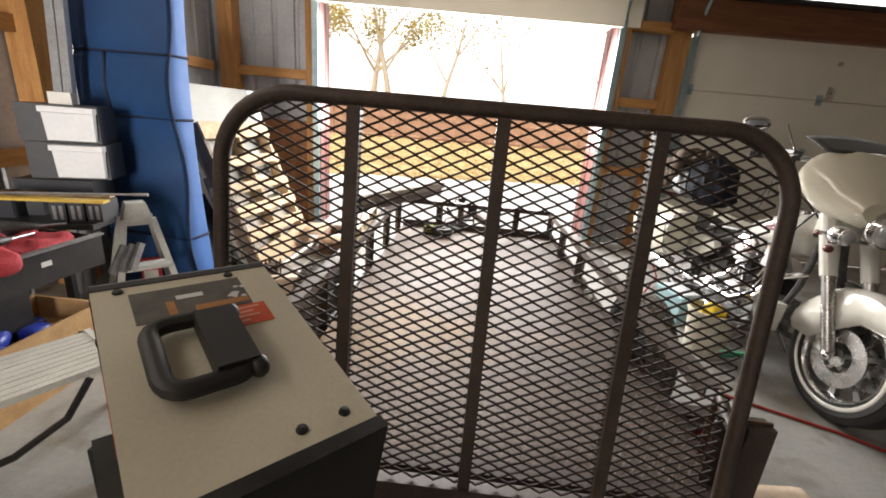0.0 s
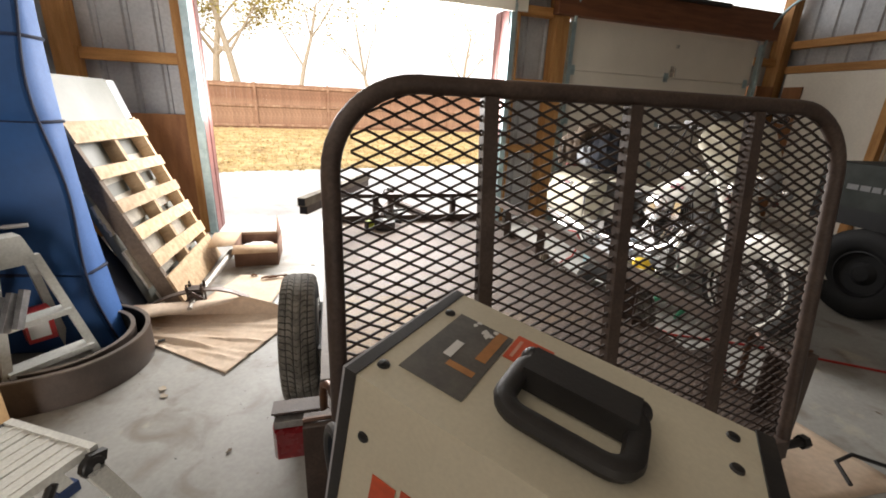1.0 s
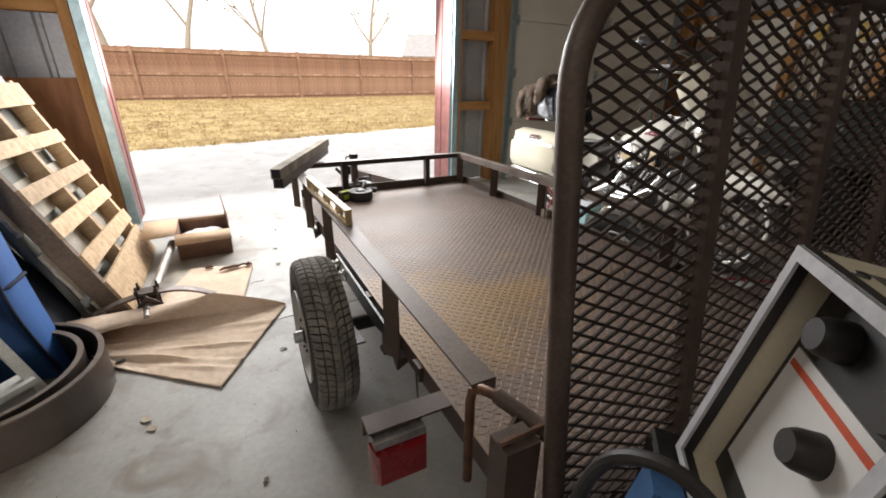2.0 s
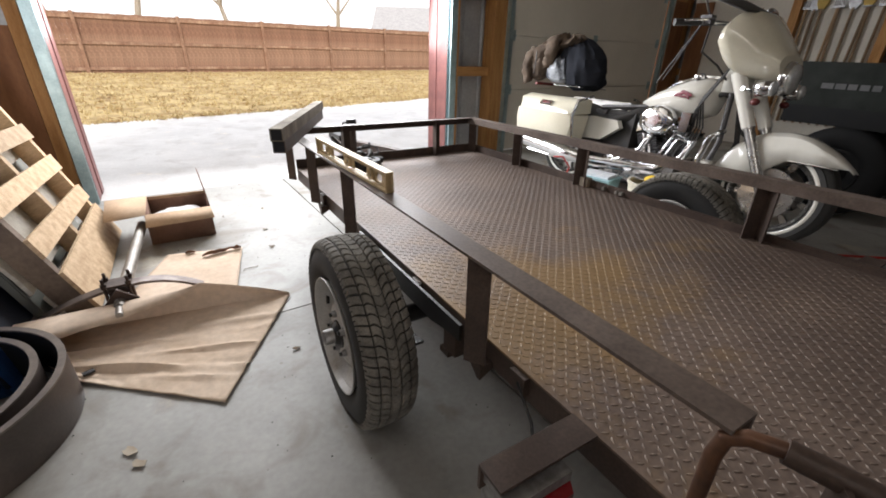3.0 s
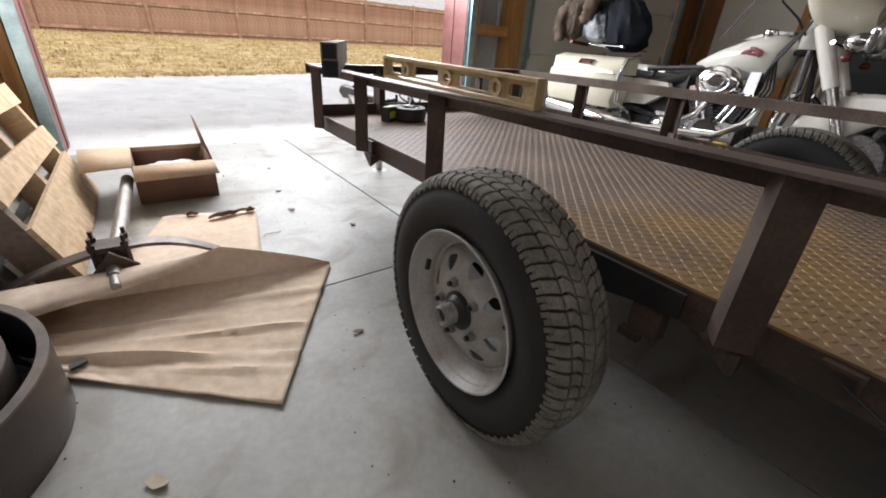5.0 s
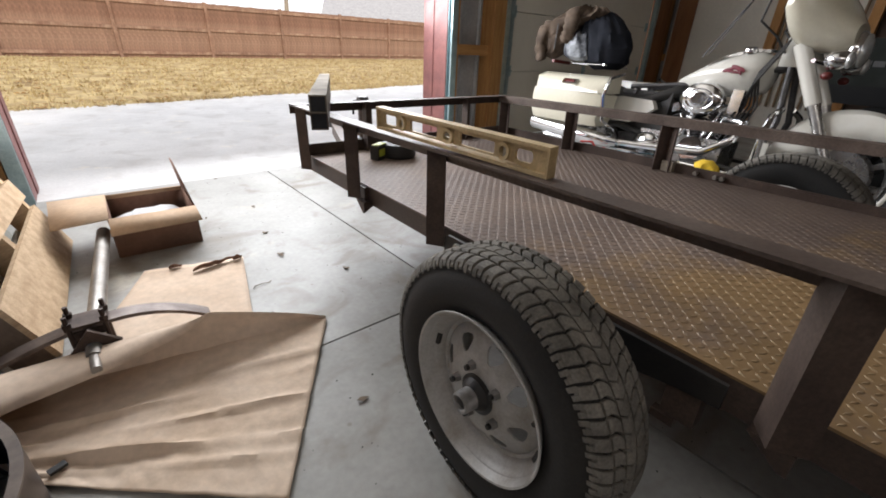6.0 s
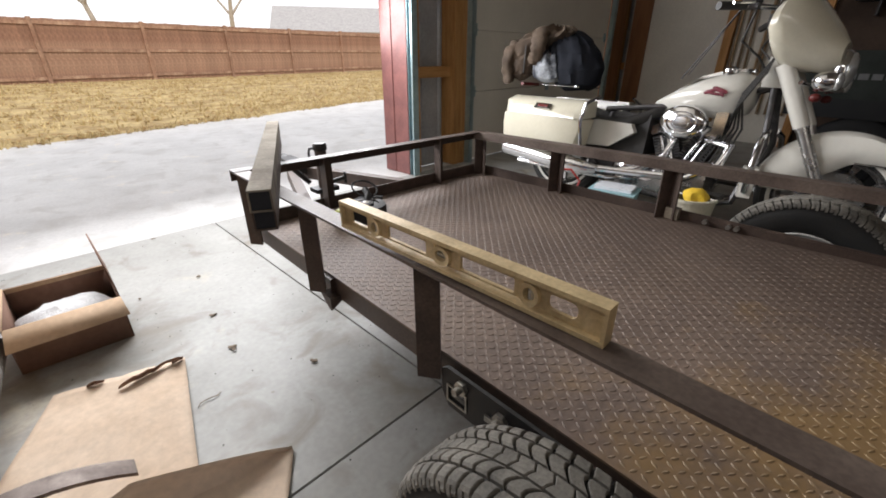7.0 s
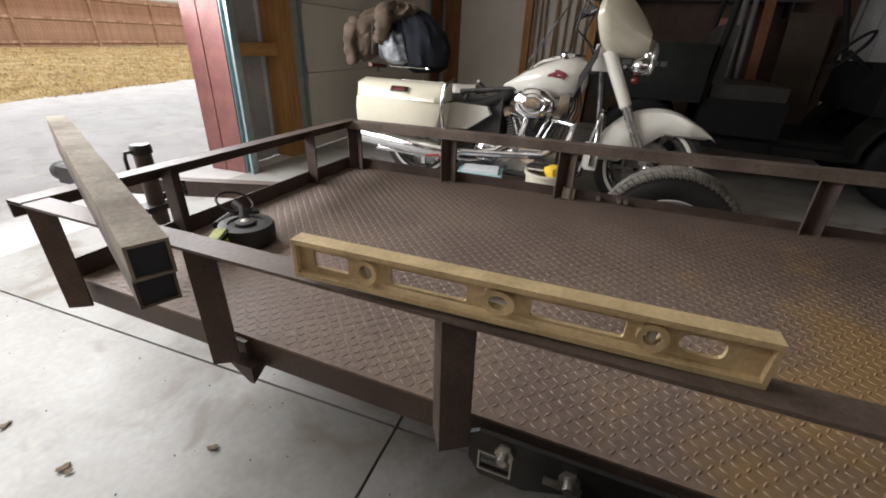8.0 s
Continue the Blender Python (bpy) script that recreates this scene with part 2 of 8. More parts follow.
def ell(bm, c, s, m=I4, seg=18, rows=10, power=1.0):
    """A rounded body; a power below 1 makes it boxier."""
    f = lambda v: math.copysign(abs(v) ** power, v)
    rings = []
    for i in range(1, rows):
        p = math.pi * i / rows - math.pi / 2
        rings.append([m @ (Vector(c) + Vector((s[0] * f(math.cos(p)) * f(math.cos(a)), s[1] * f(math.cos(p)) * f(math.sin(a)), s[2] * f(math.sin(p)))))
                      for a in [2 * math.pi * k / seg for k in range(seg)]])
    loft(bm, rings)


def plate(bm, outline, holes, thick, m=I4):
    """A flat plate in the local xy plane with holes, extruded along z."""
    edges = []
    for ring in [outline] + list(holes):
        vs = [bm.verts.new((x, y, 0)) for x, y in ring]
        edges += [bm.edges.new((vs[i], vs[(i + 1) % len(vs)])) for i in range(len(vs))]
    faces = [g for g in bmesh.ops.triangle_fill(bm, use_beauty=True, edges=edges)["geom"] if isinstance(g, bmesh.types.BMFace)]
    out = bmesh.ops.extrude_face_region(bm, geom=faces)["geom"]
    vs = [g for g in out if isinstance(g, bmesh.types.BMVert)]
    bmesh.ops.translate(bm, verts=vs, vec=(0, 0, thick))
    bmesh.ops.transform(bm, matrix=m, verts=bm.verts)


def soften(bm, w=0.004, seg=2, angle=40):
    es = [e for e in bm.edges if len(e.link_faces) == 2 and e.calc_face_angle(0) > radians(angle)]
    bmesh.ops.bevel(bm, geom=es, offset=w, segments=seg, affect="EDGES", profile=0.7, clamp_overlap=True)


def finish(bm, name, material, smooth=35):
    bmesh.ops.recalc_face_normals(bm, faces=bm.faces)
    me = bpy.data.meshes.new(name)
    bm.to_mesh(me)
    bm.free()
    for ma in material if isinstance(material, (list, tuple)) else [material]:
        me.materials.append(ma)
    if smooth:
        me.polygons.foreach_set("use_smooth", [True] * len(me.polygons))
        me.set_sharp_from_angle(angle=radians(smooth))
    return me


def part(name, bm, material, parent, label="", m=None, smooth=35):
    ob = new(name, finish(bm, name, material, smooth))
    ob.parent = parent
    if m is not None:
        ob.matrix_basis = m
    return tagged(ob, label)


def thing(name, label, category, m=I4, group="", kind=""):
    e = new(name)
    e.empty_display_size = 0.1
    e.matrix_basis = m
    return tagged(e, label, category, group, kind)


def solid(name, bm, material, label, category, m=I4, kind="", group="", smooth=35):
    ob = new(name, finish(bm, name, material, smooth))
    ob.matrix_basis = m
    return tagged(ob, label, category, group, kind)


def B():
    return bmesh.new()

# ---- the building, in its own turned frame ----
U0, U1, V0, V1, VS, CEIL = -2.36, 5.86, -3.85, 4.36, 4.50, 3.3
DOOR_L, DOOR_R, DOOR_T = -1.30, 1.63, 2.22
GD_L, GD_R, GD_T = 2.42, 5.15, 2.25


def ribbed(bm, a0, a1, z0, z1, at, axis="v", side=1):
    """Corrugated metal sheet with a rib every 23 cm."""
    xs, x = [], a0
    while x < a1:
        xs += [(x, 0), (x + 0.165, 0), (x + 0.18, 1), (x + 0.205, 1), (x + 0.22, 0)]
        x += 0.23
    xs = [(min(p, a1), d) for p, d in xs] + [(a1, 0)]
    place = (lambda p, d, z: (p, at + side * 0.018 * d, z)) if axis == "v" else (lambda p, d, z: (at + side * 0.018 * d, p, z))
    loft(bm, [[place(p, d, z0) for p, d in xs], [place(p, d, z1) for p, d in xs]], caps=False, loop=False)


def structure(name, label, category="wall"):
    return thing(name, label, category, HOUSE, kind="structure")


def box_part(name, parent, material, dims, label="", bev=0.003):
    bm = B()
    c = [(dims[0] + dims[1]) / 2, (dims[2] + dims[3]) / 2, (dims[4] + dims[5]) / 2]
    h = [(dims[1] - dims[0]) / 2, (dims[3] - dims[2]) / 2, (dims[5] - dims[4]) / 2]
    bx(bm, -h[0], h[0], -h[1], h[1], -h[2], h[2])
    if bev:
        soften(bm, bev, 1)
    return part(name, bm, material, parent, label, pose(*c))


floor = structure("floor", "grey sawn concrete slab with stains and control joints", "floor")
JU, JV, G = -0.048, 2.26, 0.004
bm = B()
bx(bm, U0 - 0.3, U1 + 0.3, V0 - 0.3, V1 - 0.02, -0.16, -0.012)
part("joint_bed", bm, M_JOINT, floor, "dark dirt in the floor joints")
for a0, a1 in ((U0 - 0.3, JU - G), (JU + G, U1 + 0.3)):
    for b0, b1 in ((V0 - 0.3, JV - 2.9), (JV - 2.892, JV - G), (JV + G, V1 - 0.02)):
        box_part("slab", floor, M_FLOOR, (a0, a1, b0, b1, -0.12, 0.0), bev=0.003)

wall_n = structure("wall_north", "metal-clad stud wall with pine posts and girts around the garage doors")
for a0, a1, z0, z1 in ((U0 - 0.12, DOOR_L - 0.1, 0, CEIL), (DOOR_R + 0.1, GD_L - 0.03, 0, CEIL), (GD_R + 0.06, U1, 0, CEIL),
                       (DOOR_L - 0.1, DOOR_R + 0.1, DOOR_T + 0.05, CEIL), (GD_L - 0.03, GD_R + 0.06, GD_T + 0.02, 2.62)):
    bm = B()
    ribbed(bm, a0, a1, z0, z1, VS, "v", 1)
    part("siding", bm, M_SIDING, wall_n)
for u, w in ((U0 + 0.03, 0.15), (DOOR_L - 0.15, 0.07), (DOOR_R + 0.09, 0.05), (2.20, 0.16), (5.62, 0.15)):
    box_part("post", wall_n, M_LUMBER, (u, u + w, V1 - 0.03, VS - 0.004, 0, CEIL))
box_part("post", wall_n, M_PLY, (5.29, 5.60, V1 - 0.06, VS - 0.004, 0, 1.72), "dark brown plank at the corner")
for z in (0.85, 1.56, 2.28, 2.9):
    for a0, a1 in ((U0 + 0.19, DOOR_L - 0.16), (DOOR_R + 0.145, 2.195)):
        if z < 2.2 or a0 > 0:
            box_part("girt", wall_n, M_LUMBER_H, (a0, a1, V1 + 0.02, VS - 0.02, z - 0.045, z + 0.045))
box_part("girt", wall_n, M_LUMBER_H, (5.22, 5.615, V1 + 0.02, VS - 0.02, 1.98, 2.07))
box_part("plywood_panel", wall_n, M_PLY, (U0 + 0.19, DOOR_L - 0.155, V1 - 0.012, V1 + 0.006, 0.0, 1.10), "brown stained plywood panel", 0.001)
box_part("header", wall_n, M_HEADER, (GD_L - 0.28, GD_R + 0.17, V1 - 0.14, V1 - 0.035, GD_T, 2.56), "dark stained header beam over the garage door")
box_part("torsion_tube", wall_n, M_BLACK, (2.6, 4.4, V1 - 0.19, V1 - 0.145, 2.52, 2.56), "dark steel strip on the header")
box_part("header", wall_n, M_DOORW, (DOOR_L - 0.16, DOOR_R + 0.2, V1 - 0.06, V1 - 0.032, DOOR_T + 0.02, 2.7), "pale header board")
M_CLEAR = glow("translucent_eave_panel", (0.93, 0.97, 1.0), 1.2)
M_WESTGLOW = glow("west_fill_glow", (0.95, 0.96, 0.97), 0.45)
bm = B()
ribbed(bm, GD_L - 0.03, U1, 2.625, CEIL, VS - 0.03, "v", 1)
part("glowing_eave_panel", bm, M_CLEAR, wall_n, "glowing panel under the eave")

# jambs, tracks and the raised door
jamb = structure("door_frame", "open garage doorway with red trim and galvanised tracks", "door frame")
for s, u in ((-1, DOOR_L), (1, DOOR_R)):
    a = (u - 0.10, u) if s < 0 else (u, u + 0.08)
    box_part("jamb_board", jamb, M_REDTRIM, (*a, VS + 0.022, VS + 0.16, 0, DOOR_T + 0.04), "weathered red jamb board")
    b = (u - 0.05, u - 0.006) if s < 0 else (u + 0.006, u + 0.05)
    box_part("jamb_board", jamb, M_REDTRIM, (*b, V1 - 0.02, VS + 0.02, 0, DOOR_T + 0.04), "weathered red jamb board")
    bm = B()
    t0, t1 = (u - 0.065, u - 0.005) if s < 0 else (u + 0.005, u + 0.065)
    e = t0 if s < 0 else t1
    bx(bm, t0, t1, V1 - 0.038, V1 - 0.034, 0, 2.3)
    bx(bm, e - 0.0015, e + 0.0015, V1 - 0.092, V1 - 0.036, 0, 2.3)
    bx(bm, t0, t1, V1 - 0.094, V1 - 0.090, 0, 2.3)
    i = t1 if s < 0 else t0
    bx(bm, i - 0.0015, i + 0.0015, V1 - 0.094, V1 - 0.075, 0, 2.3)
    soften(bm, 0.001, 1)
    part("track", bm, M_TRACK, jamb, "galvanised vertical door track")
    bm = B()
    sweep(bm, [((t0 + t1) / 2, V1 - 0.07 - 0.35 * (1 - math.cos(a)), 2.3 + 0.35 * math.sin(a)) for a in [k * math.pi / 16 for k in range(9)]]
          + [((t0 + t1) / 2, 1.2, 2.66)], 0.026, 6)
    part("track", bm, M_TRACK, jamb, "curved overhead door track")
    if s > 0:
        bm = B()
        sweep(bm, [(u + 0.10, V1 - 0.05, 2.15 - 0.02 * k) for k in range(0, 105, 4)], 0.004, 5)
        part("cable", bm, M_BOLT, jamb, "steel lift cable")
leaf = structure("garage_door_raised", "white sectional garage door rolled up overhead", "garage door")
for k in range(4):
    y1 = V1 - 0.16 - 0.53 * k
    box_part("panel", leaf, M_DOORW, (DOOR_L - 0.02, DOOR_R + 0.02, y1 - 0.52, y1, 2.58 + 0.02 * k, 2.62 + 0.02 * k), bev=0.006)
box_part("panel", leaf, M_DOORW, (DOOR_L - 0.02, DOOR_R + 0.02, V1 - 0.13, V1 - 0.09, DOOR_T, 2.56), bev=0.006)

gdoor = structure("garage_door_closed", "closed off-white sectional garage door with steel hinges", "garage door")
zs = [0.02, 0.67, 1.20, 1.73, GD_T - 0.01]
for z0, z1 in zip(zs, zs[1:]):
    box_part("panel", gdoor, M_DOORW, (GD_L, GD_R, V1 - 0.03, V1 + 0.015, z0, z1 - 0.006), bev=0.006)
# unseen sheet added behind the panels, blocking daylight through their gaps
box_part("light_block_sheet", gdoor, M_DOORW, (GD_L - 0.02, GD_R + 0.02, V1 + 0.018, V1 + 0.024, 0.0, GD_T + 0.01), bev=0)
for z in zs[1:4]:
    for u in (GD_L + 0.04, (GD_L + GD_R) / 2, GD_R - 0.06):
        bm = B()
        bx(bm, -0.03, 0.03, -0.008, 0, -0.05, 0.05)
        cy(bm, (-0.03, -0.012, 0), (0.03, -0.012, 0), 0.009, seg=8)
        part("hinge", bm, M_TRACK, gdoor, m=pose(u, V1 - 0.032, z))
bm = B()
bx(bm, -0.02, 0.02, -0.012, 0, -0.06, 0.06)
cy(bm, (0, -0.012, 0), (0, -0.05, 0), 0.012)
sweep(bm, [(0, -0.05, 0.04), (0, -0.055, 0), (0.01, -0.05, -0.06)], 0.008)
part("lock_handle", bm, M_BOLT, gdoor, m=pose(3.86, V1 - 0.032, 1.80))
bm = B()
bx(bm, -0.02, 0.02, -0.01, 0, -0.02, 0.02)
part("bracket", bm, M_BOLT, gdoor, m=pose(3.88, V1 - 0.032, 2.08))
for u in (GD_L - 0.06, GD_R + 0.03):
    bm = B()
    bx(bm, u, u + 0.05, V1 - 0.09, V1 - 0.086, 0, 2.2)
    bx(bm, u, u + 0.004, V1 - 0.09, V1 - 0.03, 0, 2.2)
    sweep(bm, [(u + 0.025, V1 - 0.09 - 0.5 * (1 - math.cos(a)), 2.2 + 0.5 * math.sin(a)) for a in [k * math.pi / 20 for k in range(11)]], 0.018, 6)
    part("track", bm, M_TRACK, gdoor, "galvanised door track")

# far bay's board and post are coloured dark for the corner's shade
M_SHADEBOARD = mat("corner_shade_board", (0.075, 0.045, 0.03), (0.05, 0.03, 0.02), rough=0.8, scale=3, fine=50)
M_GREYBOARD = mat("off_white_wall_board", (0.74, 0.70, 0.62), (0.67, 0.63, 0.555), rough=0.6, scale=1.6, fine=45, bump=0.05, grain=0.05)
wall_e = structure("wall_east", "metal-clad wall with pine girts and white boards")
bm = B()
ribbed(bm, V0, VS + 0.02, 0, CEIL, U1, "u", 1)
part("siding", bm, M_SIDING, wall_e)
M_LUMBER_V = mat("pine_girt_side", (0.47, 0.24, 0.08), (0.33, 0.15, 0.045), rough=0.7, scale=5, fine=70, stretch=(6, 0.6, 6), grain=0.2, vary=0.15)
for z in (0.85, 1.94, 2.24):
    box_part("girt", wall_e, M_LUMBER_V, (U1 - 0.13, U1 - 0.03, V0, V1 - 0.04, z - 0.045, z + 0.045))
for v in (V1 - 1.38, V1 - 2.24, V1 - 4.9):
    box_part("post", wall_e, M_LUMBER if v > 0 else M_SHADEBOARD, (U1 - 0.24, U1 - 0.135, v, v + 0.09, 0, CEIL))
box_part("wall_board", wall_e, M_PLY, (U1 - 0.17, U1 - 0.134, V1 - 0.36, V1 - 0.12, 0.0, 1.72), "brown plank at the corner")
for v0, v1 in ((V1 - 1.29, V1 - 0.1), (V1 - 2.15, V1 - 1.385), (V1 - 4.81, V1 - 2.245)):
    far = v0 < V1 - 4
    box_part("wall_board", wall_e, M_SHADEBOARD if far else M_GREYBOARD, (U1 - 0.15, U1 - 0.133, v0, v1, 0.0, 1.885), "far wall board, coloured dark for shade" if far else "off-white wall board")

wall_w = structure("wall_west", "metal-clad wall with pine posts and girts")
bm = B()
ribbed(bm, V0, VS + 0.02, 0, 2.72, U0 - 0.10, "u", -1)
part("siding", bm, M_SIDING, wall_w)
for z in (0.85, 1.57, 2.28):
    box_part("girt", wall_w, M_LUMBER_V, (U0 - 0.09, U0 - 0.02, V0, V1 - 0.04, z - 0.045, z + 0.045))
for v in (2.28, -0.2, -2.6):
    box_part("post", wall_w, M_LUMBER, (U0 - 0.09, U0 + 0.06, v, v + 0.16, 0, CEIL))

# glowing strip added above the west wall as the fill lamp's unseen source
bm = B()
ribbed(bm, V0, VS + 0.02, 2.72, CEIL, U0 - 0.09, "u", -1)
part("glowing_eave_panel", bm, M_WESTGLOW, wall_w, "glowing panel under the eave")

# unseen back wall, with a doorway gap assumed for the rear fill lamp
wall_s = structure("wall_south", "metal-clad back wall of the garage")
for a0, a1, z0, z1 in ((U0 - 0.1, -1.75, 0, CEIL), (-0.65, U1, 0, CEIL), (-1.75, -0.65, 2.15, CEIL)):
    bm = B()
    ribbed(bm, a0, a1, z0, z1, V0, "v", -1)
    part("siding", bm, M_SIDING, wall_s)
# unseen ceiling closes the room, its brown chosen to hold down bounced light
bm = B()
bx(bm, U0 - 0.2, U1 + 0.2, V0 - 0.1, VS + 0.15, CEIL, CEIL + 0.08)
solid("ceiling", bm, mat("bounce_cut_brown", (0.36, 0.31, 0.25), (0.30, 0.25, 0.20), rough=0.8, scale=3, fine=40), "plain brown garage ceiling, unseen", "ceiling", HOUSE, "structure")

# ---- outside ----
def land(x, y):
    s = min(max((y - 8.5 - 0.3 * x) / 9, 0), 1)
    return -0.012 + 0.14 * s * s * (3 - 2 * s) + 0.012 * noise.noise((x * 0.5, y * 0.5, 0)) * s


def edge(x):
    return 8.75 + 0.30 * x + 0.22 * noise.noise((x * 0.8, 3.1, 0)) + 0.08 * noise.noise((x * 3, 1.1, 0))


xs = sorted({*range(-600, 601, 60), *range(-40, 41, 2)})
ys = sorted({*range(-600, 601, 60), *range(-20, 5, 5), *range(4, 40, 1), *range(40, 60, 4)})
bm = B()
grid = [[bm.verts.new((x, y, land(x, y) - (0.3 if y < 4 else 0))) for x in xs] for y in ys]
for j in range(len(ys) - 1):
    for i in range(len(xs) - 1):
        bm.faces.new((grid[j][i], grid[j][i + 1], grid[j + 1][i + 1], grid[j + 1][i]))
solid("ground", bm, M_GRASS, "dry yellow winter lawn with fallen leaves", "lawn", kind="structure")

bm = B()
cols = [-14 + 0.4 * i for i in range(86)]
rings = []
for k in range(9):
    ring = []
    for x in cols:
        y0 = (HOUSE @ Vector((x, V1 - 0.02, 0))).y
        y = y0 + (edge(x) - y0) * k / 8
        ring.append((x, y, max(-0.004, land(x, y) + 0.008)))
    rings.append(ring)
loft(bm, rings, caps=False, loop=False)
solid("driveway", bm, M_DRIVE, "pale bright concrete driveway outside the open door", "driveway", kind="structure")

rng = random.Random(4)
M_STRAW = mat("straw_blades", (0.54, 0.43, 0.225), (0.40, 0.30, 0.135), rough=0.9, scale=0.8, fine=20, bump=0, grain=0.3)
M_LEAF = mat("fallen_leaves", (0.30, 0.17, 0.06), (0.42, 0.27, 0.11), rough=0.85, scale=2, fine=10, bump=0, grain=0.3)
verts, faces = [], []
lv, lf = [], []
for _ in range(16000):
    x = rng.uniform(-9, 17)
    y = edge(x) - 0.1 + rng.random() ** 1.5 * (19.6 + 0.19 * x - edge(x))
    z = land(x, y)
    if noise.noise((x * 0.7, y * 0.7, 5)) < -0.25 and rng.random() < 0.6:
        continue
    if rng.random() < 0.72:
        for _b in range(3):
            a, h, w = rng.uniform(0, 6.28), rng.uniform(0.03, 0.085), rng.uniform(0.008, 0.02)
            ox, oy = x + rng.uniform(-.05, .05), y + rng.uniform(-.05, .05)
            k = len(verts)
            verts += [(ox - w * math.cos(a), oy - w * math.sin(a), z - 0.01), (ox + w * math.cos(a), oy + w * math.sin(a), z - 0.01),
                      (ox + rng.uniform(-.05, .05), oy + rng.uniform(-.05, .05), z + h)]
            faces.append((k, k + 1, k + 2))
    else:
        a, s = rng.uniform(0, 6.28), rng.uniform(0.025, 0.06)
        k = len(lv)
        c, d = math.cos(a) * s, math.sin(a) * s
        lv += [(x - c, y - d, z + 0.02), (x + d * .6, y - c * .6, z + 0.035), (x + c, y + d, z + 0.02), (x - d * .6, y + c * .6, z + 0.03)]
        lf.append((k, k + 1, k + 2, k + 3))
for nm, vv, ff, ma, lab, cat in (("grass_tufts", verts, faces, M_STRAW, "straw-coloured dry grass blades on the lawn", "grass"),
                                 ("leaf_litter", lv, lf, M_LEAF, "brown fallen leaves scattered on the lawn", "leaves")):
    me = bpy.data.meshes.new(nm)
    me.from_pydata(vv, [], ff)
    me.materials.append(ma)
    tagged(new(nm, me), lab, cat, kind="stuff")


# fence of upright boards with the rails on this side
def fence_y(x):
    return 19.62 + 0.19 * x


FDIR = math.degrees(math.atan(0.19))
fence = thing("fence", "brown weathered wooden board fence along the lawn", "fence", pose(-0.45, fence_y(-0.45), 0.06, 0, 0, FDIR))
fl = 1 / math.cos(radians(FDIR))
bays = range(-5, 8)
bm = B()
bx(bm, -0.05, 0.05, -0.05, 0.05, -0.1, 1.86)
soften(bm, 0.006, 1)
post_me = finish(bm, "fence_post", M_FENCE)
bm = B()
bx(bm, 0.05, 2.83 * fl - 0.05, -0.012, 0.03, -0.045, 0.045)
soften(bm, 0.004, 1)
rail_me = finish(bm, "fence_rail", M_FENCE)
bm = B()
bx(bm, -0.0712, 0.0712, 0.034, 0.052, 0, 1.78)
picket_me = finish(bm, "picket", M_FENCE)
for k in bays:
    o = new("fence_post", post_me)
    o.parent, o.location = fence, (2.83 * fl * k, 0, 0.016 * k)
    for z in (0.22, 0.98, 1.72):
        o = new("fence_rail", rail_me)
        o.parent, o.location = fence, (2.83 * fl * k, 0, z + 0.016 * k)
    for j in range(20):
        o = new("picket", picket_me)
        o.parent = fence
        o.matrix_basis = pose(2.83 * fl * k + 0.075 + j * 0.1436, 0, 0.05 + 0.016 * (k + j / 20) + rng.uniform(-0.008, 0.008), 0, 0, rng.uniform(-0.25, 0.25))

# bark and leaf colours lightened to carry the haze beyond the fence
M_BARK = mat("haze_paled_bark", (0.42, 0.36, 0.29), (0.30, 0.26, 0.20), rough=0.9, scale=6, fine=40, stretch=(4, 4, 1), bump=0.5, depth=0.01)
M_FOLI = mat("yellow_green_leaves", (0.36, 0.29, 0.08), (0.24, 0.22, 0.07), rough=0.8, scale=0.8, fine=5, bump=0, grain=0.3)


def tree(x, y, h, r, seed, leaves):
    g = random.Random(seed)
    t = thing("tree", "bare tall tree with sparse yellow leaves behind the fence" if leaves else "bare leafless tree behind the fence", "tree", pose(x, y, land(x, y)))
    bm, tips = B(), []

    def limb(p, d, length, rad, level):
        pts, rr = [Vector(p)], [rad]
        for k in range(1, 5):
            d = (d + Vector((g.uniform(-.14, .14), g.uniform(-.14, .14), g.uniform(-.03, .1)))).normalized()
            pts.append(pts[-1] + d * length / 4)
            rr.append(rad * (1 - 0.17 * k))
        sweep(bm, pts, rr, 6 if level else 9)
        tips.extend(pts[2:] if level > 1 else [])
        if level < 3:
            for _ in range(5 if level == 0 else 3):
                k = g.randint(2, 4)
                a = g.uniform(0, 6.28)
                nd = (d * 0.6 + Vector((math.cos(a), math.sin(a), g.uniform(0, 0.5))) * 0.7).normalized()
                limb(pts[k], nd, length * g.uniform(0.4, 0.62), rr[k] * 0.6, level + 1)
    limb((0, 0, -0.1), Vector((g.uniform(-.05, .05), g.uniform(-.05, .05), 1)), h * 0.62, r, 0)
    part("trunk", bm, M_BARK, t)
    if leaves:
        vv, ff = [], []
        for _ in range(leaves):
            c = Vector(g.choice(tips)) + Vector([g.gauss(0, 0.35) for _ in range(3)])
            a = Vector([g.gauss(0, 1) for _ in range(3)]).normalized()
            u, w = basis(a)
            s = g.uniform(0.05, 0.11)
            k = len(vv)
            vv += [c - u * s, c - w * s * .6, c + u * s, c + w * s * .6]
            ff.append((k, k + 1, k + 2, k + 3))
        me = bpy.data.meshes.new("crown")
        me.from_pydata(vv, [], ff)
        me.materials.append(M_FOLI)
        o = new("crown", me)
        o.parent = t


tree(-4.9, 25.5, 11, 0.24, 3, 7200)
tree(-2.0, 24.0, 9.5, 0.16, 5, 1500)
tree(2.1, 25.5, 9, 0.14, 8, 500)
tree(-7.5, 31, 12, 0.3, 11, 2600)
tree(9.5, 33, 10, 0.2, 12, 300)

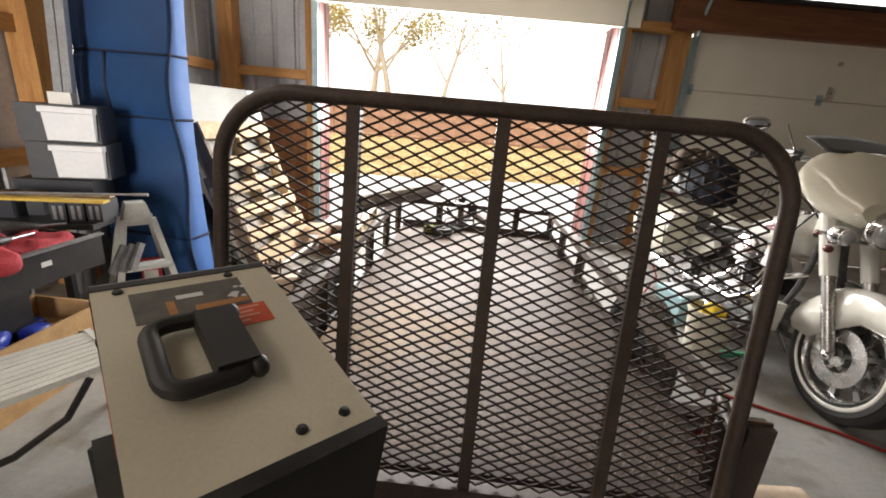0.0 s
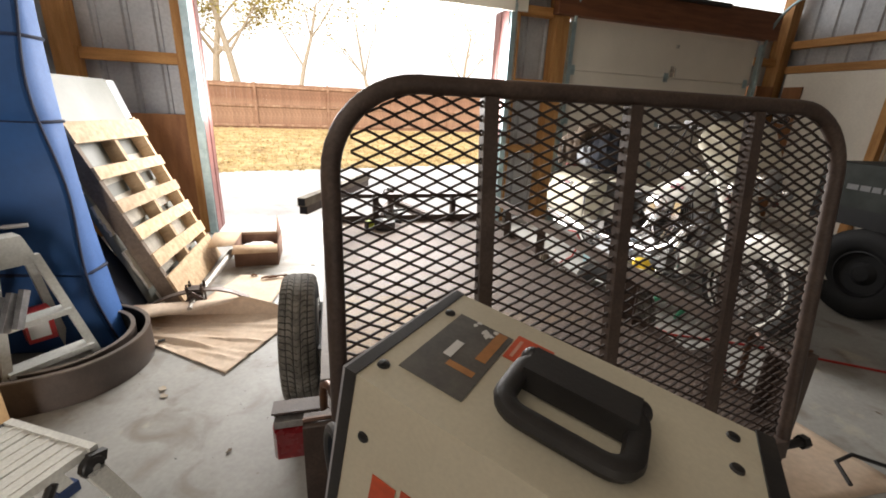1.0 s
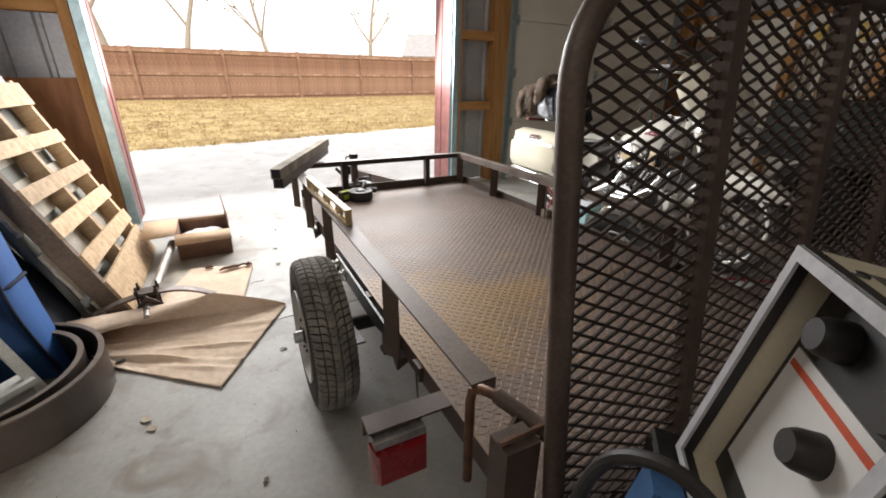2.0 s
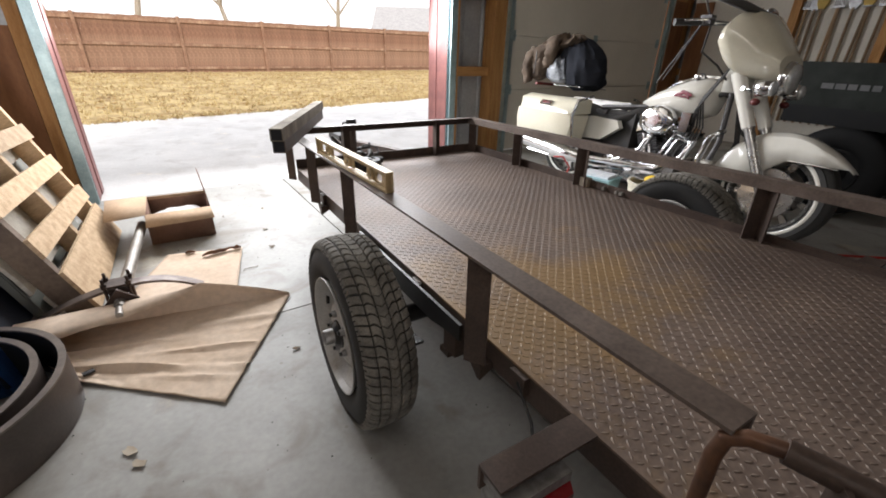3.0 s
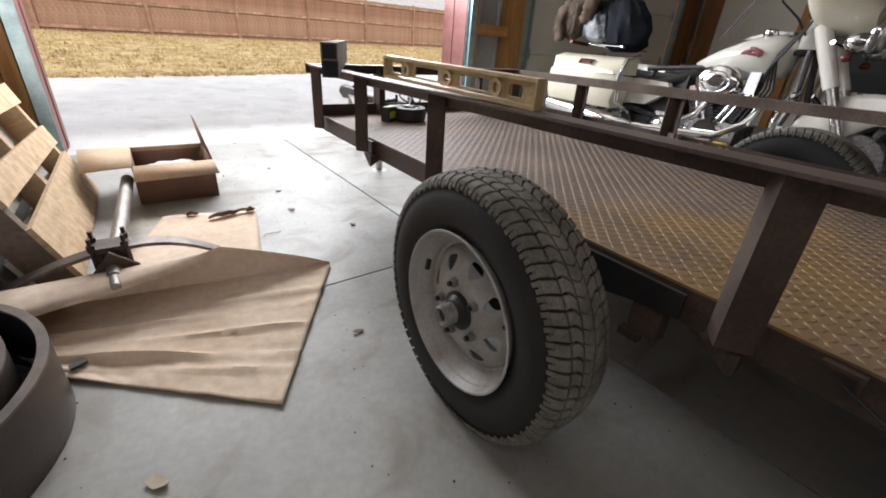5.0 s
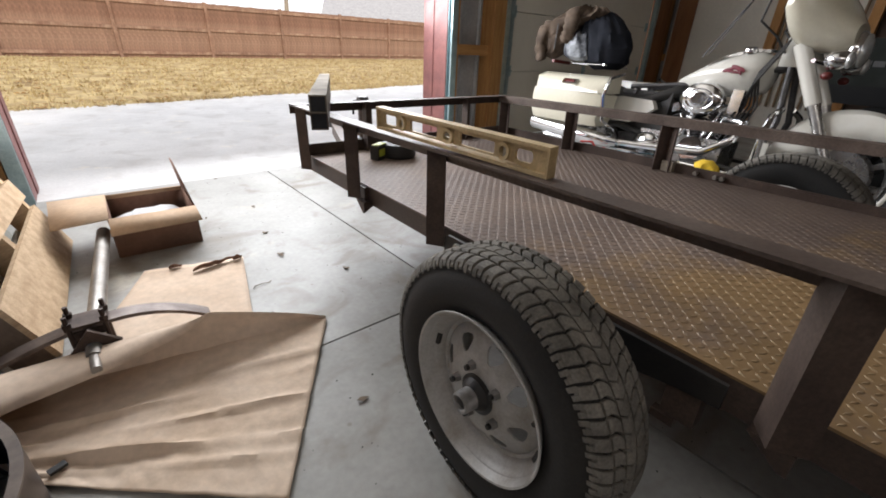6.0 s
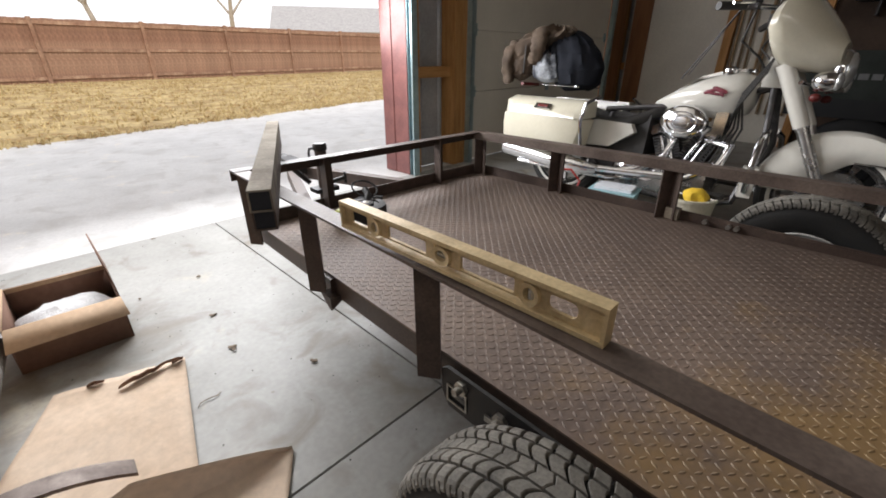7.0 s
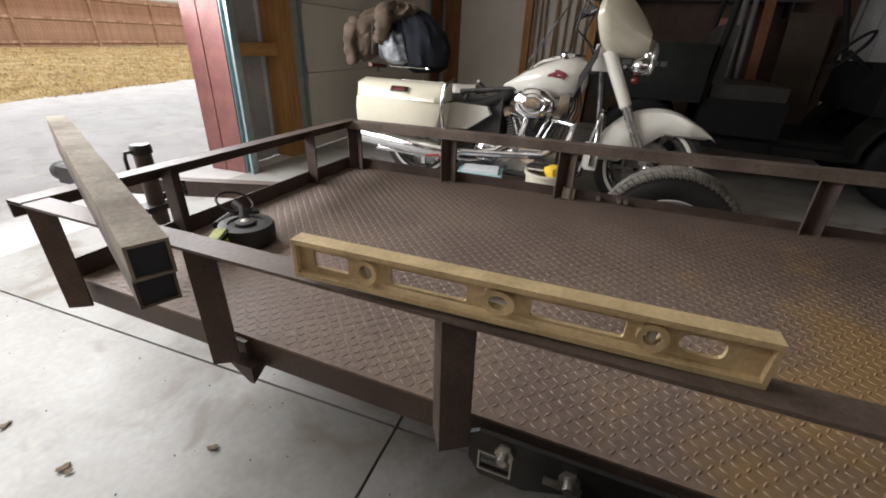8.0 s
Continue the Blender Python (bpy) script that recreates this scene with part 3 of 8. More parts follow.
# grey roof colour lifted to take in the sky's haze
M_ROOF = mat("haze_paled_shingles", (0.42, 0.41, 0.40), (0.33, 0.32, 0.32), rough=0.9, scale=4, fine=25)
M_HWALL = mat("pale_clapboard", (0.66, 0.66, 0.64), (0.6, 0.6, 0.58), rough=0.7, scale=1, fine=20, stretch=(0.3, 0.3, 8))
house = thing("house", "pale neighbouring house with a grey gabled roof", "house", pose(24, 44, 0.1, 0, 0, -30))
bm = B()
bx(bm, -6, 6, -4, 4, 0, 2.7)
loft(bm, [[(-6, -4, 2.7), (-6, 4, 2.7), (-6, 0, 4.9)], [(6, -4, 2.7), (6, 4, 2.7), (6, 0, 4.9)]])
part("wall", bm, M_HWALL, house)
for s in (-1, 1):
    bm = B()
    bx(bm, -6.4, 6.4, -2.45, 2.45, -0.06, 0.06, pose(0, s * 2.15, 3.86, -s * 28.8))
    part("roof", bm, M_ROOF, house, "grey shingled roof slope")

# ---- utility trailer ----
def tread_plate(name, steel, steel2, ochre, rough):
    """Brown tread plate whose ochre rust spreads from the rear in patches."""
    m = mat(name, steel, steel2, rough=rough, rough_var=0.15, metal=0.12, scale=3.5, fine=70, bump=0.15, grain=0.22, contrast=(0.42, 0.66))
    t = m.node_tree
    n, l = t.nodes.new, t.links.new
    b = t.nodes["Principled BSDF"]
    b.inputs["Specular IOR Level"].default_value = 0.32
    src = b.inputs["Base Color"].links[0].from_socket
    co = n("ShaderNodeTexCoord")
    sep = n("ShaderNodeSeparateXYZ")
    l(co.outputs["Object"], sep.inputs[0])
    # uneven brown paint, darkened toward one side to carry its dimmer light
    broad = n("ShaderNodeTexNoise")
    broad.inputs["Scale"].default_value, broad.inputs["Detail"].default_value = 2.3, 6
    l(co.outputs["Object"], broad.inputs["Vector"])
    shade_pos = n("ShaderNodeMath")
    shade_pos.operation = "ADD"
    l(sep.outputs["X"], shade_pos.inputs[0])
    l(broad.outputs["Fac"], shade_pos.inputs[1])
    shade_mix = n("ShaderNodeMapRange")
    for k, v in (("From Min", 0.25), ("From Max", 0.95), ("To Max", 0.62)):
        shade_mix.inputs[k].default_value = v
    l(shade_pos.outputs[0], shade_mix.inputs["Value"])
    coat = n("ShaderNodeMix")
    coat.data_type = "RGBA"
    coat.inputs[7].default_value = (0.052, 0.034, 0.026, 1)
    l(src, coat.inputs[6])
    l(shade_mix.outputs["Result"], coat.inputs[0])
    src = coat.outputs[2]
    g = n("ShaderNodeMapRange")
    for k, v in (("From Min", 1.50), ("From Max", 0.70), ("To Min", -0.30), ("To Max", 0.22)):
        g.inputs[k].default_value = v
    l(sep.outputs["Y"], g.inputs["Value"])
    q = n("ShaderNodeTexNoise")
    q.inputs["Scale"].default_value, q.inputs["Detail"].default_value, q.inputs["Roughness"].default_value = 4.2, 8, 0.72
    l(co.outputs["Object"], q.inputs["Vector"])
    a = n("ShaderNodeMath")
    side = n("ShaderNodeMapRange")
    for k, v in (("From Min", -0.30), ("From Max", 0.45), ("To Min", 0.06), ("To Max", -0.30)):
        side.inputs[k].default_value = v
    l(sep.outputs["X"], side.inputs["Value"])
    rear = n("ShaderNodeMapRange")
    for k, v in (("From Min", 0.70), ("From Max", 0.25), ("To Min", 0.0), ("To Max", -0.36)):
        rear.inputs[k].default_value = v
    l(sep.outputs["Y"], rear.inputs["Value"])
    s1, s2 = n("ShaderNodeMath"), n("ShaderNodeMath")
    l(g.outputs["Result"], s1.inputs[0])
    l(side.outputs["Result"], s1.inputs[1])
    l(s1.outputs[0], s2.inputs[0])
    l(rear.outputs["Result"], s2.inputs[1])
    l(s2.outputs[0], a.inputs[0])
    l(q.outputs["Fac"], a.inputs[1])
    r = n("ShaderNodeMapRange")
    for k, v in (("From Min", 0.46), ("From Max", 0.70), ("To Max", 0.55)):
        r.inputs[k].default_value = v
    l(a.outputs[0], r.inputs["Value"])
    x = n("ShaderNodeMix")
    x.data_type = "RGBA"
    x.inputs[7].default_value = (*ochre, 1)
    l(src, x.inputs[6])
    l(r.outputs["Result"], x.inputs[0])
    l(x.outputs[2], b.inputs["Base Color"])
    return m


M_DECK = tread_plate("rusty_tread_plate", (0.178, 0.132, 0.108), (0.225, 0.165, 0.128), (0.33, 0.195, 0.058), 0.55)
M_RUSTROD = mat("worn_coppery_rust", (0.16, 0.075, 0.04), (0.09, 0.05, 0.035), rough=0.45, metal=0.4, scale=25, fine=120)
HW, TL = 0.632, 2.46
RAIL, DECK, BEAM0, BEAM1 = 0.677, 0.456, 0.436, 0.506
trailer = thing("utility_trailer", "brown steel utility trailer with tread plate deck and pipe rails", "trailer", pose(0.168, 0.55, 0, -1.15))


def angle(bm, p0, p1, a, b, w=0.05, w2=0.05, t=0.006):
    """Angle iron from p0 to p1: legs along a and b."""
    p0, p1, a, b = Vector(p0), Vector(p1), Vector(a), Vector(b)
    sec = [Vector((0, 0, 0)), a * w, a * w + b * t, a * t + b * t, a * t + b * w2, b * w2]
    loft(bm, [[p0 + s for s in sec], [p1 + s for s in sec]])


def angle_part(name, p0, p1, a, b, w=0.05, w2=0.05, label="", t=0.006):
    bm = B()
    angle(bm, p0, p1, a, b, w, w2, t)
    soften(bm, 0.0012, 1)
    return part(name, bm, M_STEEL, trailer, label)


LX = -0.568                   # outer face of the left beam, inside the posts
for s in (-1, 1):
    ex = s * HW
    if s > 0:
        angle_part("side_beam", (ex, 0, BEAM1 - 0.026), (ex, TL, BEAM1 - 0.004), (0, 0, -1), (-s, 0, 0), 0.105, 0.004, "right beam with an upstanding flange")
    else:
        angle_part("side_beam", (LX, 0, DECK - 0.006), (LX, TL, DECK - 0.006), (0, 0, -1), (1, 0, 0), 0.060, 0.05)
    bm = B()
    angle(bm, (ex - s * 0.05, 0.150, RAIL), (ex - s * 0.05, TL, RAIL), (s, 0, 0), (0, 0, -1), 0.05, 0.036)
    soften(bm, 0.0012, 1)
    part("top_rail", bm, M_RAILSHEEN, trailer)
    for i, y in enumerate((TL - 0.045, 1.945, 1.455, 0.65, 0.05)):
        bm = B()
        # angle iron set cornerwise: its edge points outward
        x1 = ex - s * 0.006
        angle(bm, (x1, y, 0.412), (x1, y, RAIL - 0.007), (-s * 0.57, -0.82, 0), (-s * 0.82, 0.57, 0), 0.05, 0.05)
        soften(bm, 0.0012, 1)
        part("rail_post", bm, M_STEEL, trailer)
angle_part("front_beam", (LX, TL, BEAM1), (HW, TL, BEAM1), (0, 0, -1), (0, -1, 0), 0.105, 0.004)
angle_part("front_rail", (-HW, TL + 0.003, RAIL + 0.002), (HW, TL + 0.003, RAIL + 0.002), (0, -1, 0), (0, 0, -1), 0.052, 0.04)
for x in (-0.30, 0.31):
    angle_part("rail_post", (x, TL - 0.004, 0.42), (x, TL - 0.004, RAIL - 0.007), (1, 0, 0), (0, -1, 0), 0.05, 0.045)
angle_part("rear_beam", (-HW, 0, BEAM1 - 0.045), (HW, 0, BEAM1 - 0.045), (0, 0, -1), (0, 1, 0), 0.06, 0.05)
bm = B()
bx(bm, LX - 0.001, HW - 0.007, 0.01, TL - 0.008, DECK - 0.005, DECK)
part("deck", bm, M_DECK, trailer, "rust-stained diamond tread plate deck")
# raised lozenges of the tread plate, alternately turned
vv, ff = [], []
P = 0.0168
for j in range(int((TL - 0.03) / P)):
    for i in range(int((HW - LX - 0.02) / P)):
        x, y = LX + 0.006 + (i + 0.5) * P, 0.02 + (j + 0.5) * P
        a = radians(58 if (i + j) % 2 else -32)
        c, d = math.cos(a), math.sin(a)
        k = len(vv)
        for l, w, z in ((-0.0084, 0, 0), (0, -0.0030, 0), (0.0084, 0, 0), (0, 0.0030, 0), (-0.0046, 0, 0.0012), (0.0046, 0, 0.0012)):
            vv.append((x + c * l - d * w, y + d * l + c * w, DECK + z))
        ff += [(k, k + 1, k + 4), (k + 1, k + 5, k + 4), (k + 1, k + 2, k + 5), (k + 2, k + 3, k + 5), (k + 3, k + 4, k + 5), (k + 3, k, k + 4)]
me = bpy.data.meshes.new("tread_relief")
me.from_pydata(vv, [], ff)
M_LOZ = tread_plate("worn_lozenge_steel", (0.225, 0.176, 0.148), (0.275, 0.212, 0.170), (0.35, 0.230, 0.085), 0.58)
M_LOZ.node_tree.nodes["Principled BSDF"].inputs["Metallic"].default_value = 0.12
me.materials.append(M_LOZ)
o = new("tread_relief", me)
o.parent = trailer
tagged(o, "raised worn lozenges of the tread plate", kind="stuff")
# cross members, gussets and the axle below
for y in (0.5, 0.95, 1.9):
    angle_part("cross_member", (-HW + 0.05, y, DECK - 0.007), (HW - 0.05, y, DECK - 0.007), (0, 0, -1), (0, 1, 0), 0.045, 0.045)
for s in (-1, 1):
    for y in (0.62, 1.875):
        bm = B()
        xa, xb = (0.54, 0.60) if s < 0 else (HW - 0.05, HW)
        loft(bm, [[(s * xa, y, 0.400), (s * xb, y, 0.405), (s * xb, y, 0.365)],
                  [(s * xa, y + 0.06, 0.400), (s * xb, y + 0.06, 0.405), (s * xb, y + 0.012, 0.365)]])
        part("gusset", bm, M_STEEL, trailer)
    # black side plate that carries the springs, with bolts
    e = -0.585 if s < 0 else HW + 0.004
    bm = B()
    outline = [(0.72, 0.450), (1.40, 0.450), (1.415, 0.440), (1.415, 0.385), (1.395, 0.352), (1.32, 0.352), (1.24, 0.385), (0.86, 0.385), (0.78, 0.40), (0.72, 0.405)]
    hole = [(1.345, 0.372), (1.395, 0.372), (1.395, 0.408), (1.345, 0.408)]
    plate(bm, outline, [hole], 0.008, Matrix(((0, 0, s, e), (1, 0, 0, 0), (0, 1, 0, 0), (0, 0, 0, 1))))
    side = part("spring_plate", bm, M_BLACK, trailer, "black bolted spring mounting plate", smooth=0)
    bm = B()
    for a, b in (((1.342, 0.3685), (1.398, 0.372)), ((1.342, 0.408), (1.398, 0.4115)), ((1.342, 0.372), (1.345, 0.408)), ((1.395, 0.372), (1.398, 0.408))):
        bx(bm, *sorted((e + s * 0.008, e + s * 0.011)), a[0], b[0], a[1], b[1])
    part("pocket_rim", bm, M_BOLT, side)
    for y, z in ((1.355, 0.427), (1.255, 0.418)):
        bm = B()
        cy(bm, (e + s * 0.007, y, z), (e + s * 0.017, y, z), 0.016, seg=6)
        cy(bm, (e + s * 0.017, y, z), (e + s * 0.032, y, z), 0.008, seg=10)
        part("bolt", bm, M_BOLT, side)
    bm = B()
    bx(bm, *sorted((e + s * 0.009, e + s * 0.013)), 1.235, 1.292, 0.392, 0.406)
    part("keeper_strap", bm, M_BOLT, side, "bright keeper strap")
    bm = B()
    bx(bm, *sorted((e + s * 0.002, e - s * 0.030)), 0.745, 0.800, 0.335, 0.40)
    bx(bm, *sorted((e + s * 0.006, e - s * 0.012)), 0.772, 0.812, 0.318, 0.334)
    soften(bm, 0.004, 1)
    part("spring_hanger", bm, M_STEEL, trailer, "dark brown spring hanger")
    bm = B()
    for k in range(3):
        pts = [(s * 0.66, 1.035 - (0.22 - .05 * k) + (0.44 - .10 * k) * i / 10, 0.355 - 0.012 * k - 0.03 * math.sin(math.pi * i / 10)) for i in range(11)]
        loft(bm, [[(p[0] - .022, p[1], p[2]), (p[0] + .022, p[1], p[2]), (p[0] + .022, p[1], p[2] + .008), (p[0] - .022, p[1], p[2] + .008)] for p in pts])
    part("leaf_spring", bm, M_BLACK, trailer)
bm = B()
cy(bm, (-0.70, 1.035, 0.300), (0.775, 1.035, 0.300), 0.028)
part("axle", bm, M_BLACK, trailer)
# right-hand flange bolts and the clip
for y in (1.215, 1.24, 1.315):
    bm = B()
    cy(bm, (HW - 0.006, y, 0.472), (HW - 0.024, y, 0.472), 0.009, seg=6)
    part("bolt", bm, M_BOLT, trailer)
bm = B()
bx(bm, HW - 0.034, HW + 0.003, 1.405, 1.452, 0.458, 0.500)
soften(bm, 0.004, 1)
part("clip", bm, mat("pale_worn_bracket", (0.30, 0.26, 0.20), (0.18, 0.14, 0.10), rough=0.6, scale=30), trailer, "pale worn bracket on the flange")


# wheels
def tyre_section(hw, r0, r1):
    return [(r0, -hw * 0.72), (r0 + 0.012, -hw * 0.86), (r0 + 0.035, -hw), ((r0 + r1) / 2 + 0.012, -hw * 1.03), (r1 - 0.035, -hw * 0.95), (r1 - 0.014, -hw * 0.84), (r1 - 0.006, -hw * 0.70),
            (r1 - 0.004, 0), (r1 - 0.006, hw * 0.70), (r1 - 0.014, hw * 0.84), (r1 - 0.035, hw * 0.95), ((r0 + r1) / 2 + 0.012, hw * 1.03), (r0 + 0.035, hw), (r0 + 0.012, hw * 0.86), (r0, hw * 0.72)]


M_CAPGREY = mat("dull_grey_cap", (0.34, 0.33, 0.32), (0.2, 0.19, 0.185), rough=0.4, metal=0.5, scale=40)


def trailer_wheel(m):
    w = new("wheel")
    w.parent = trailer
    w.matrix_basis = m
    tagged(w, "white spoked steel trailer wheel with a chunky tyre")
    R, hw = 0.289, 0.074
    bm = B()
    lathe(bm, tyre_section(hw, 0.166, R), seg=72, closed=False)
    part("tyre", bm, M_RUBBER, w, "black radial tyre")
    # five rows of blocks: toothed shoulders, curved lugs and a centre rib
    N = 68
    pitch = 2 * math.pi / N

    def crown(x):
        return R + 0.004 - (abs(x) / 0.074) ** 4 * 0.018

    def sway(x):
        x = abs(x)
        if x < 0.0135:
            return 0.28 * x / 0.0135
        if x < 0.042:
            return 0.40 + 0.75 * math.sin(min(1.0, (x - 0.015) / 0.026) * math.pi / 2) - 0.28 * ((x - 0.015) / 0.026) ** 3
        return 0.95 + 0.30 * (x - 0.042) / 0.024

    bm = B()
    rows_ = [((-0.0125, -0.006, 0.0, 0.006, 0.0125), 0.93, 0.25)]
    for sg in (-1, 1):
        rows_ += [([sg * v for v in (0.0160, 0.020, 0.0245, 0.030, 0.036, 0.0400)], 0.82, 0.0), ([sg * v for v in (0.0442, 0.050, 0.057, 0.063, 0.0670)], 0.80, 0.0)]
    for xs_, fill, shift in rows_:
        for k in range(N):
            rows = []
            for q, x in enumerate(xs_):
                a0 = pitch * (k + (0.5 if x < 0 else 0) * (shift == 0) + shift + sway(x))
                top = crown(x) - (0.0022 if q in (0, len(xs_) - 1) else 0)
                f = pitch * fill
                rows.append([bm.verts.new((r * math.cos(a), r * math.sin(a), x)) for a, r in ((a0, top - 0.010), (a0, top - 0.0015), (a0 + f * 0.07, top), (a0 + f * 0.93, top), (a0 + f, top - 0.0015), (a0 + f, top - 0.010))])
            for p, q in zip(rows, rows[1:]):
                for e in range(5):
                    bm.faces.new((p[e], p[e + 1], q[e + 1], q[e]))
            bm.faces.new(rows[0])
            bm.faces.new(rows[-1])
    # short teeth running down over the shoulder
    for sg in (-1, 1):
        for k in range(2 * N):
            a0 = pitch * (k / 2 + (0.5 if sg < 0 else 0) + sway(0.067))
            rows = [[bm.verts.new((r * math.cos(a), r * math.sin(a), sg * x)) for a, r in ((a0, rr - 0.005), (a0, rr), (a0 + pitch * 0.34, rr), (a0 + pitch * 0.34, rr - 0.005))] for x, rr in ((0.0668, crown(0.067) - 0.002), (0.0695, crown(0.067) - 0.008), (0.0715, crown(0.067) - (0.014 if k % 2 else 0.010)))]
            for p, q in zip(rows, rows[1:]):
                for e in range(3):
                    bm.faces.new((p[e], p[e + 1], q[e + 1], q[e]))
            bm.faces.new(rows[-1])
    bmesh.ops.recalc_face_normals(bm, faces=bm.faces[:])
    part("tread", bm, M_TREAD, w, "dusty directional tread blocks", smooth=0)
    rim = B()
    lathe(rim, [(0.172, -0.07), (0.176, -0.078), (0.172, -0.082), (0.161, -0.074), (0.158, -0.05), (0.148, -0.03), (0.148, 0.005), (0.152, 0.030), (0.163, 0.052),
                (0.170, 0.068), (0.1735, 0.0765), (0.1775, 0.0775), (0.1785, 0.0745), (0.1765, 0.0715), (0.1715, 0.0700), (0.1695, 0.0665), (0.1680, 0.0605), (0.1655, 0.0590), (0.1630, 0.0560), (0.1610, 0.0500),
                (0.1565, 0.0440), (0.1500, 0.0375), (0.1475, 0.0320), (0.1462, 0.0250), (0.1400, 0.0225), (0.1375, 0.0170), (0.1365, 0.0080)], seg=72)
    rim = part("rim", rim, M_RIM, w, "white painted stepped rim")
    for a in (2.55, 5.69):
        bm = B()
        loft(bm, [[(r * math.cos(a + da), r * math.sin(a + da), z) for da, z in ((-0.10, z0), (0.10, z0), (0.10, z0 + 0.008), (-0.10, z0 + 0.008))] for r, z0 in ((0.1500, 0.0375), (0.1570, 0.0395))])
        part("valve_slot", bm, M_BLACK, rim, "dark slot in the rim step")
    # dished disc with rounded windows
    bm = B()
    circ = lambda r, n: [(r * math.cos(2 * math.pi * i / n), r * math.sin(2 * math.pi * i / n)) for i in range(n)]
    holes = [circ(0.040, 24)]
    for k in range(8):
        a = 2 * math.pi * (k + 0.25) / 8
        win = []
        for dr, dt in ((0.087, -0.050), (0.087, 0.050), (0.093, 0.105), (0.104, 0.170), (0.112, 0.185), (0.1185, 0.135), (0.120, 0.0), (0.1185, -0.135), (0.112, -0.185), (0.104, -0.170), (0.093, -0.105)):
            win.append((dr * math.cos(a + dt), dr * math.sin(a + dt)))
        holes.append(win)
    plate(bm, circ(0.1385, 48), holes, 0.004)
    for v in bm.verts:
        r = math.hypot(v.co.x, v.co.y)
        v.co.z += 0.014 - 0.034 * max(0, (r - 0.080) / 0.0585) ** 1.25 if r > 0.080 else 0.014
    disc = part("spoke_disc", bm, M_RIM, w, "white spoke disc with rounded windows", pose(0, 0, 0.038), smooth=50)
    bm = B()
    lathe(bm, [(0.0, 0.074), (0.026, 0.074), (0.030, 0.070), (0.036, 0.062), (0.043, 0.060), (0.043, 0.02)], seg=28)
    part("hub", bm, M_BLACK, w, "dark wheel hub")
    bm = B()
    lathe(bm, [(0.0, 0.096), (0.013, 0.096), (0.015, 0.102), (0.019, 0.104), (0.0225, 0.101), (0.0235, 0.072), (0.025, 0.068)], seg=28)
    cap = part("hub_cap", bm, M_CAPGREY, w, "chrome bearing cap")
    bm = B()
    lathe(bm, [(0.0, 0.099), (0.008, 0.0985), (0.0125, 0.0965)], seg=20)
    part("dust_plug", bm, M_BLACK, cap, "black rubber plug")
    for k in range(5):
        a = 2 * math.pi * k / 5 + 0.3
        c = Vector((0.062 * math.cos(a), 0.062 * math.sin(a), 0.054))
        bm = B()
        cy(bm, c, c + Vector((0, 0, 0.013)), 0.0115, 0.010, seg=6)
        nut = part("lug_nut", bm, M_CAPGREY, w)
        bm = B()
        cy(bm, c + Vector((0, 0, 0.012)), c + Vector((0, 0, 0.020)), 0.006, seg=8)
        part("stud", bm, M_BLACK, nut)
    bm = B()
    cy(bm, (0.150, 0.0, 0.036), (0.158, 0.0, 0.066), 0.006, 0.005, seg=10)
    part("valve_stem", bm, M_BLACK, w, "black rubber valve stem")
    return w


WS = 0.957
trailer_wheel(pose(-0.743, 1.035, 0.3015, 90, 0, -90) @ pose(0, 0, 0, 0, 0, 20) @ Matrix.Scale(WS, 4))
trailer_wheel(pose(0.815, 1.035, 0.3015, 90, 0, 90) @ pose(0, 0, 0, 0, 0, 50) @ Matrix.Scale(WS, 4))

# tail lights on their brackets
M_REDLENS = mat("red_lens", (0.24, 0.008, 0.014), (0.17, 0.006, 0.01), rough=0.25, scale=15, fine=120, bump=0.1, spec=0.6, coat=0.3)
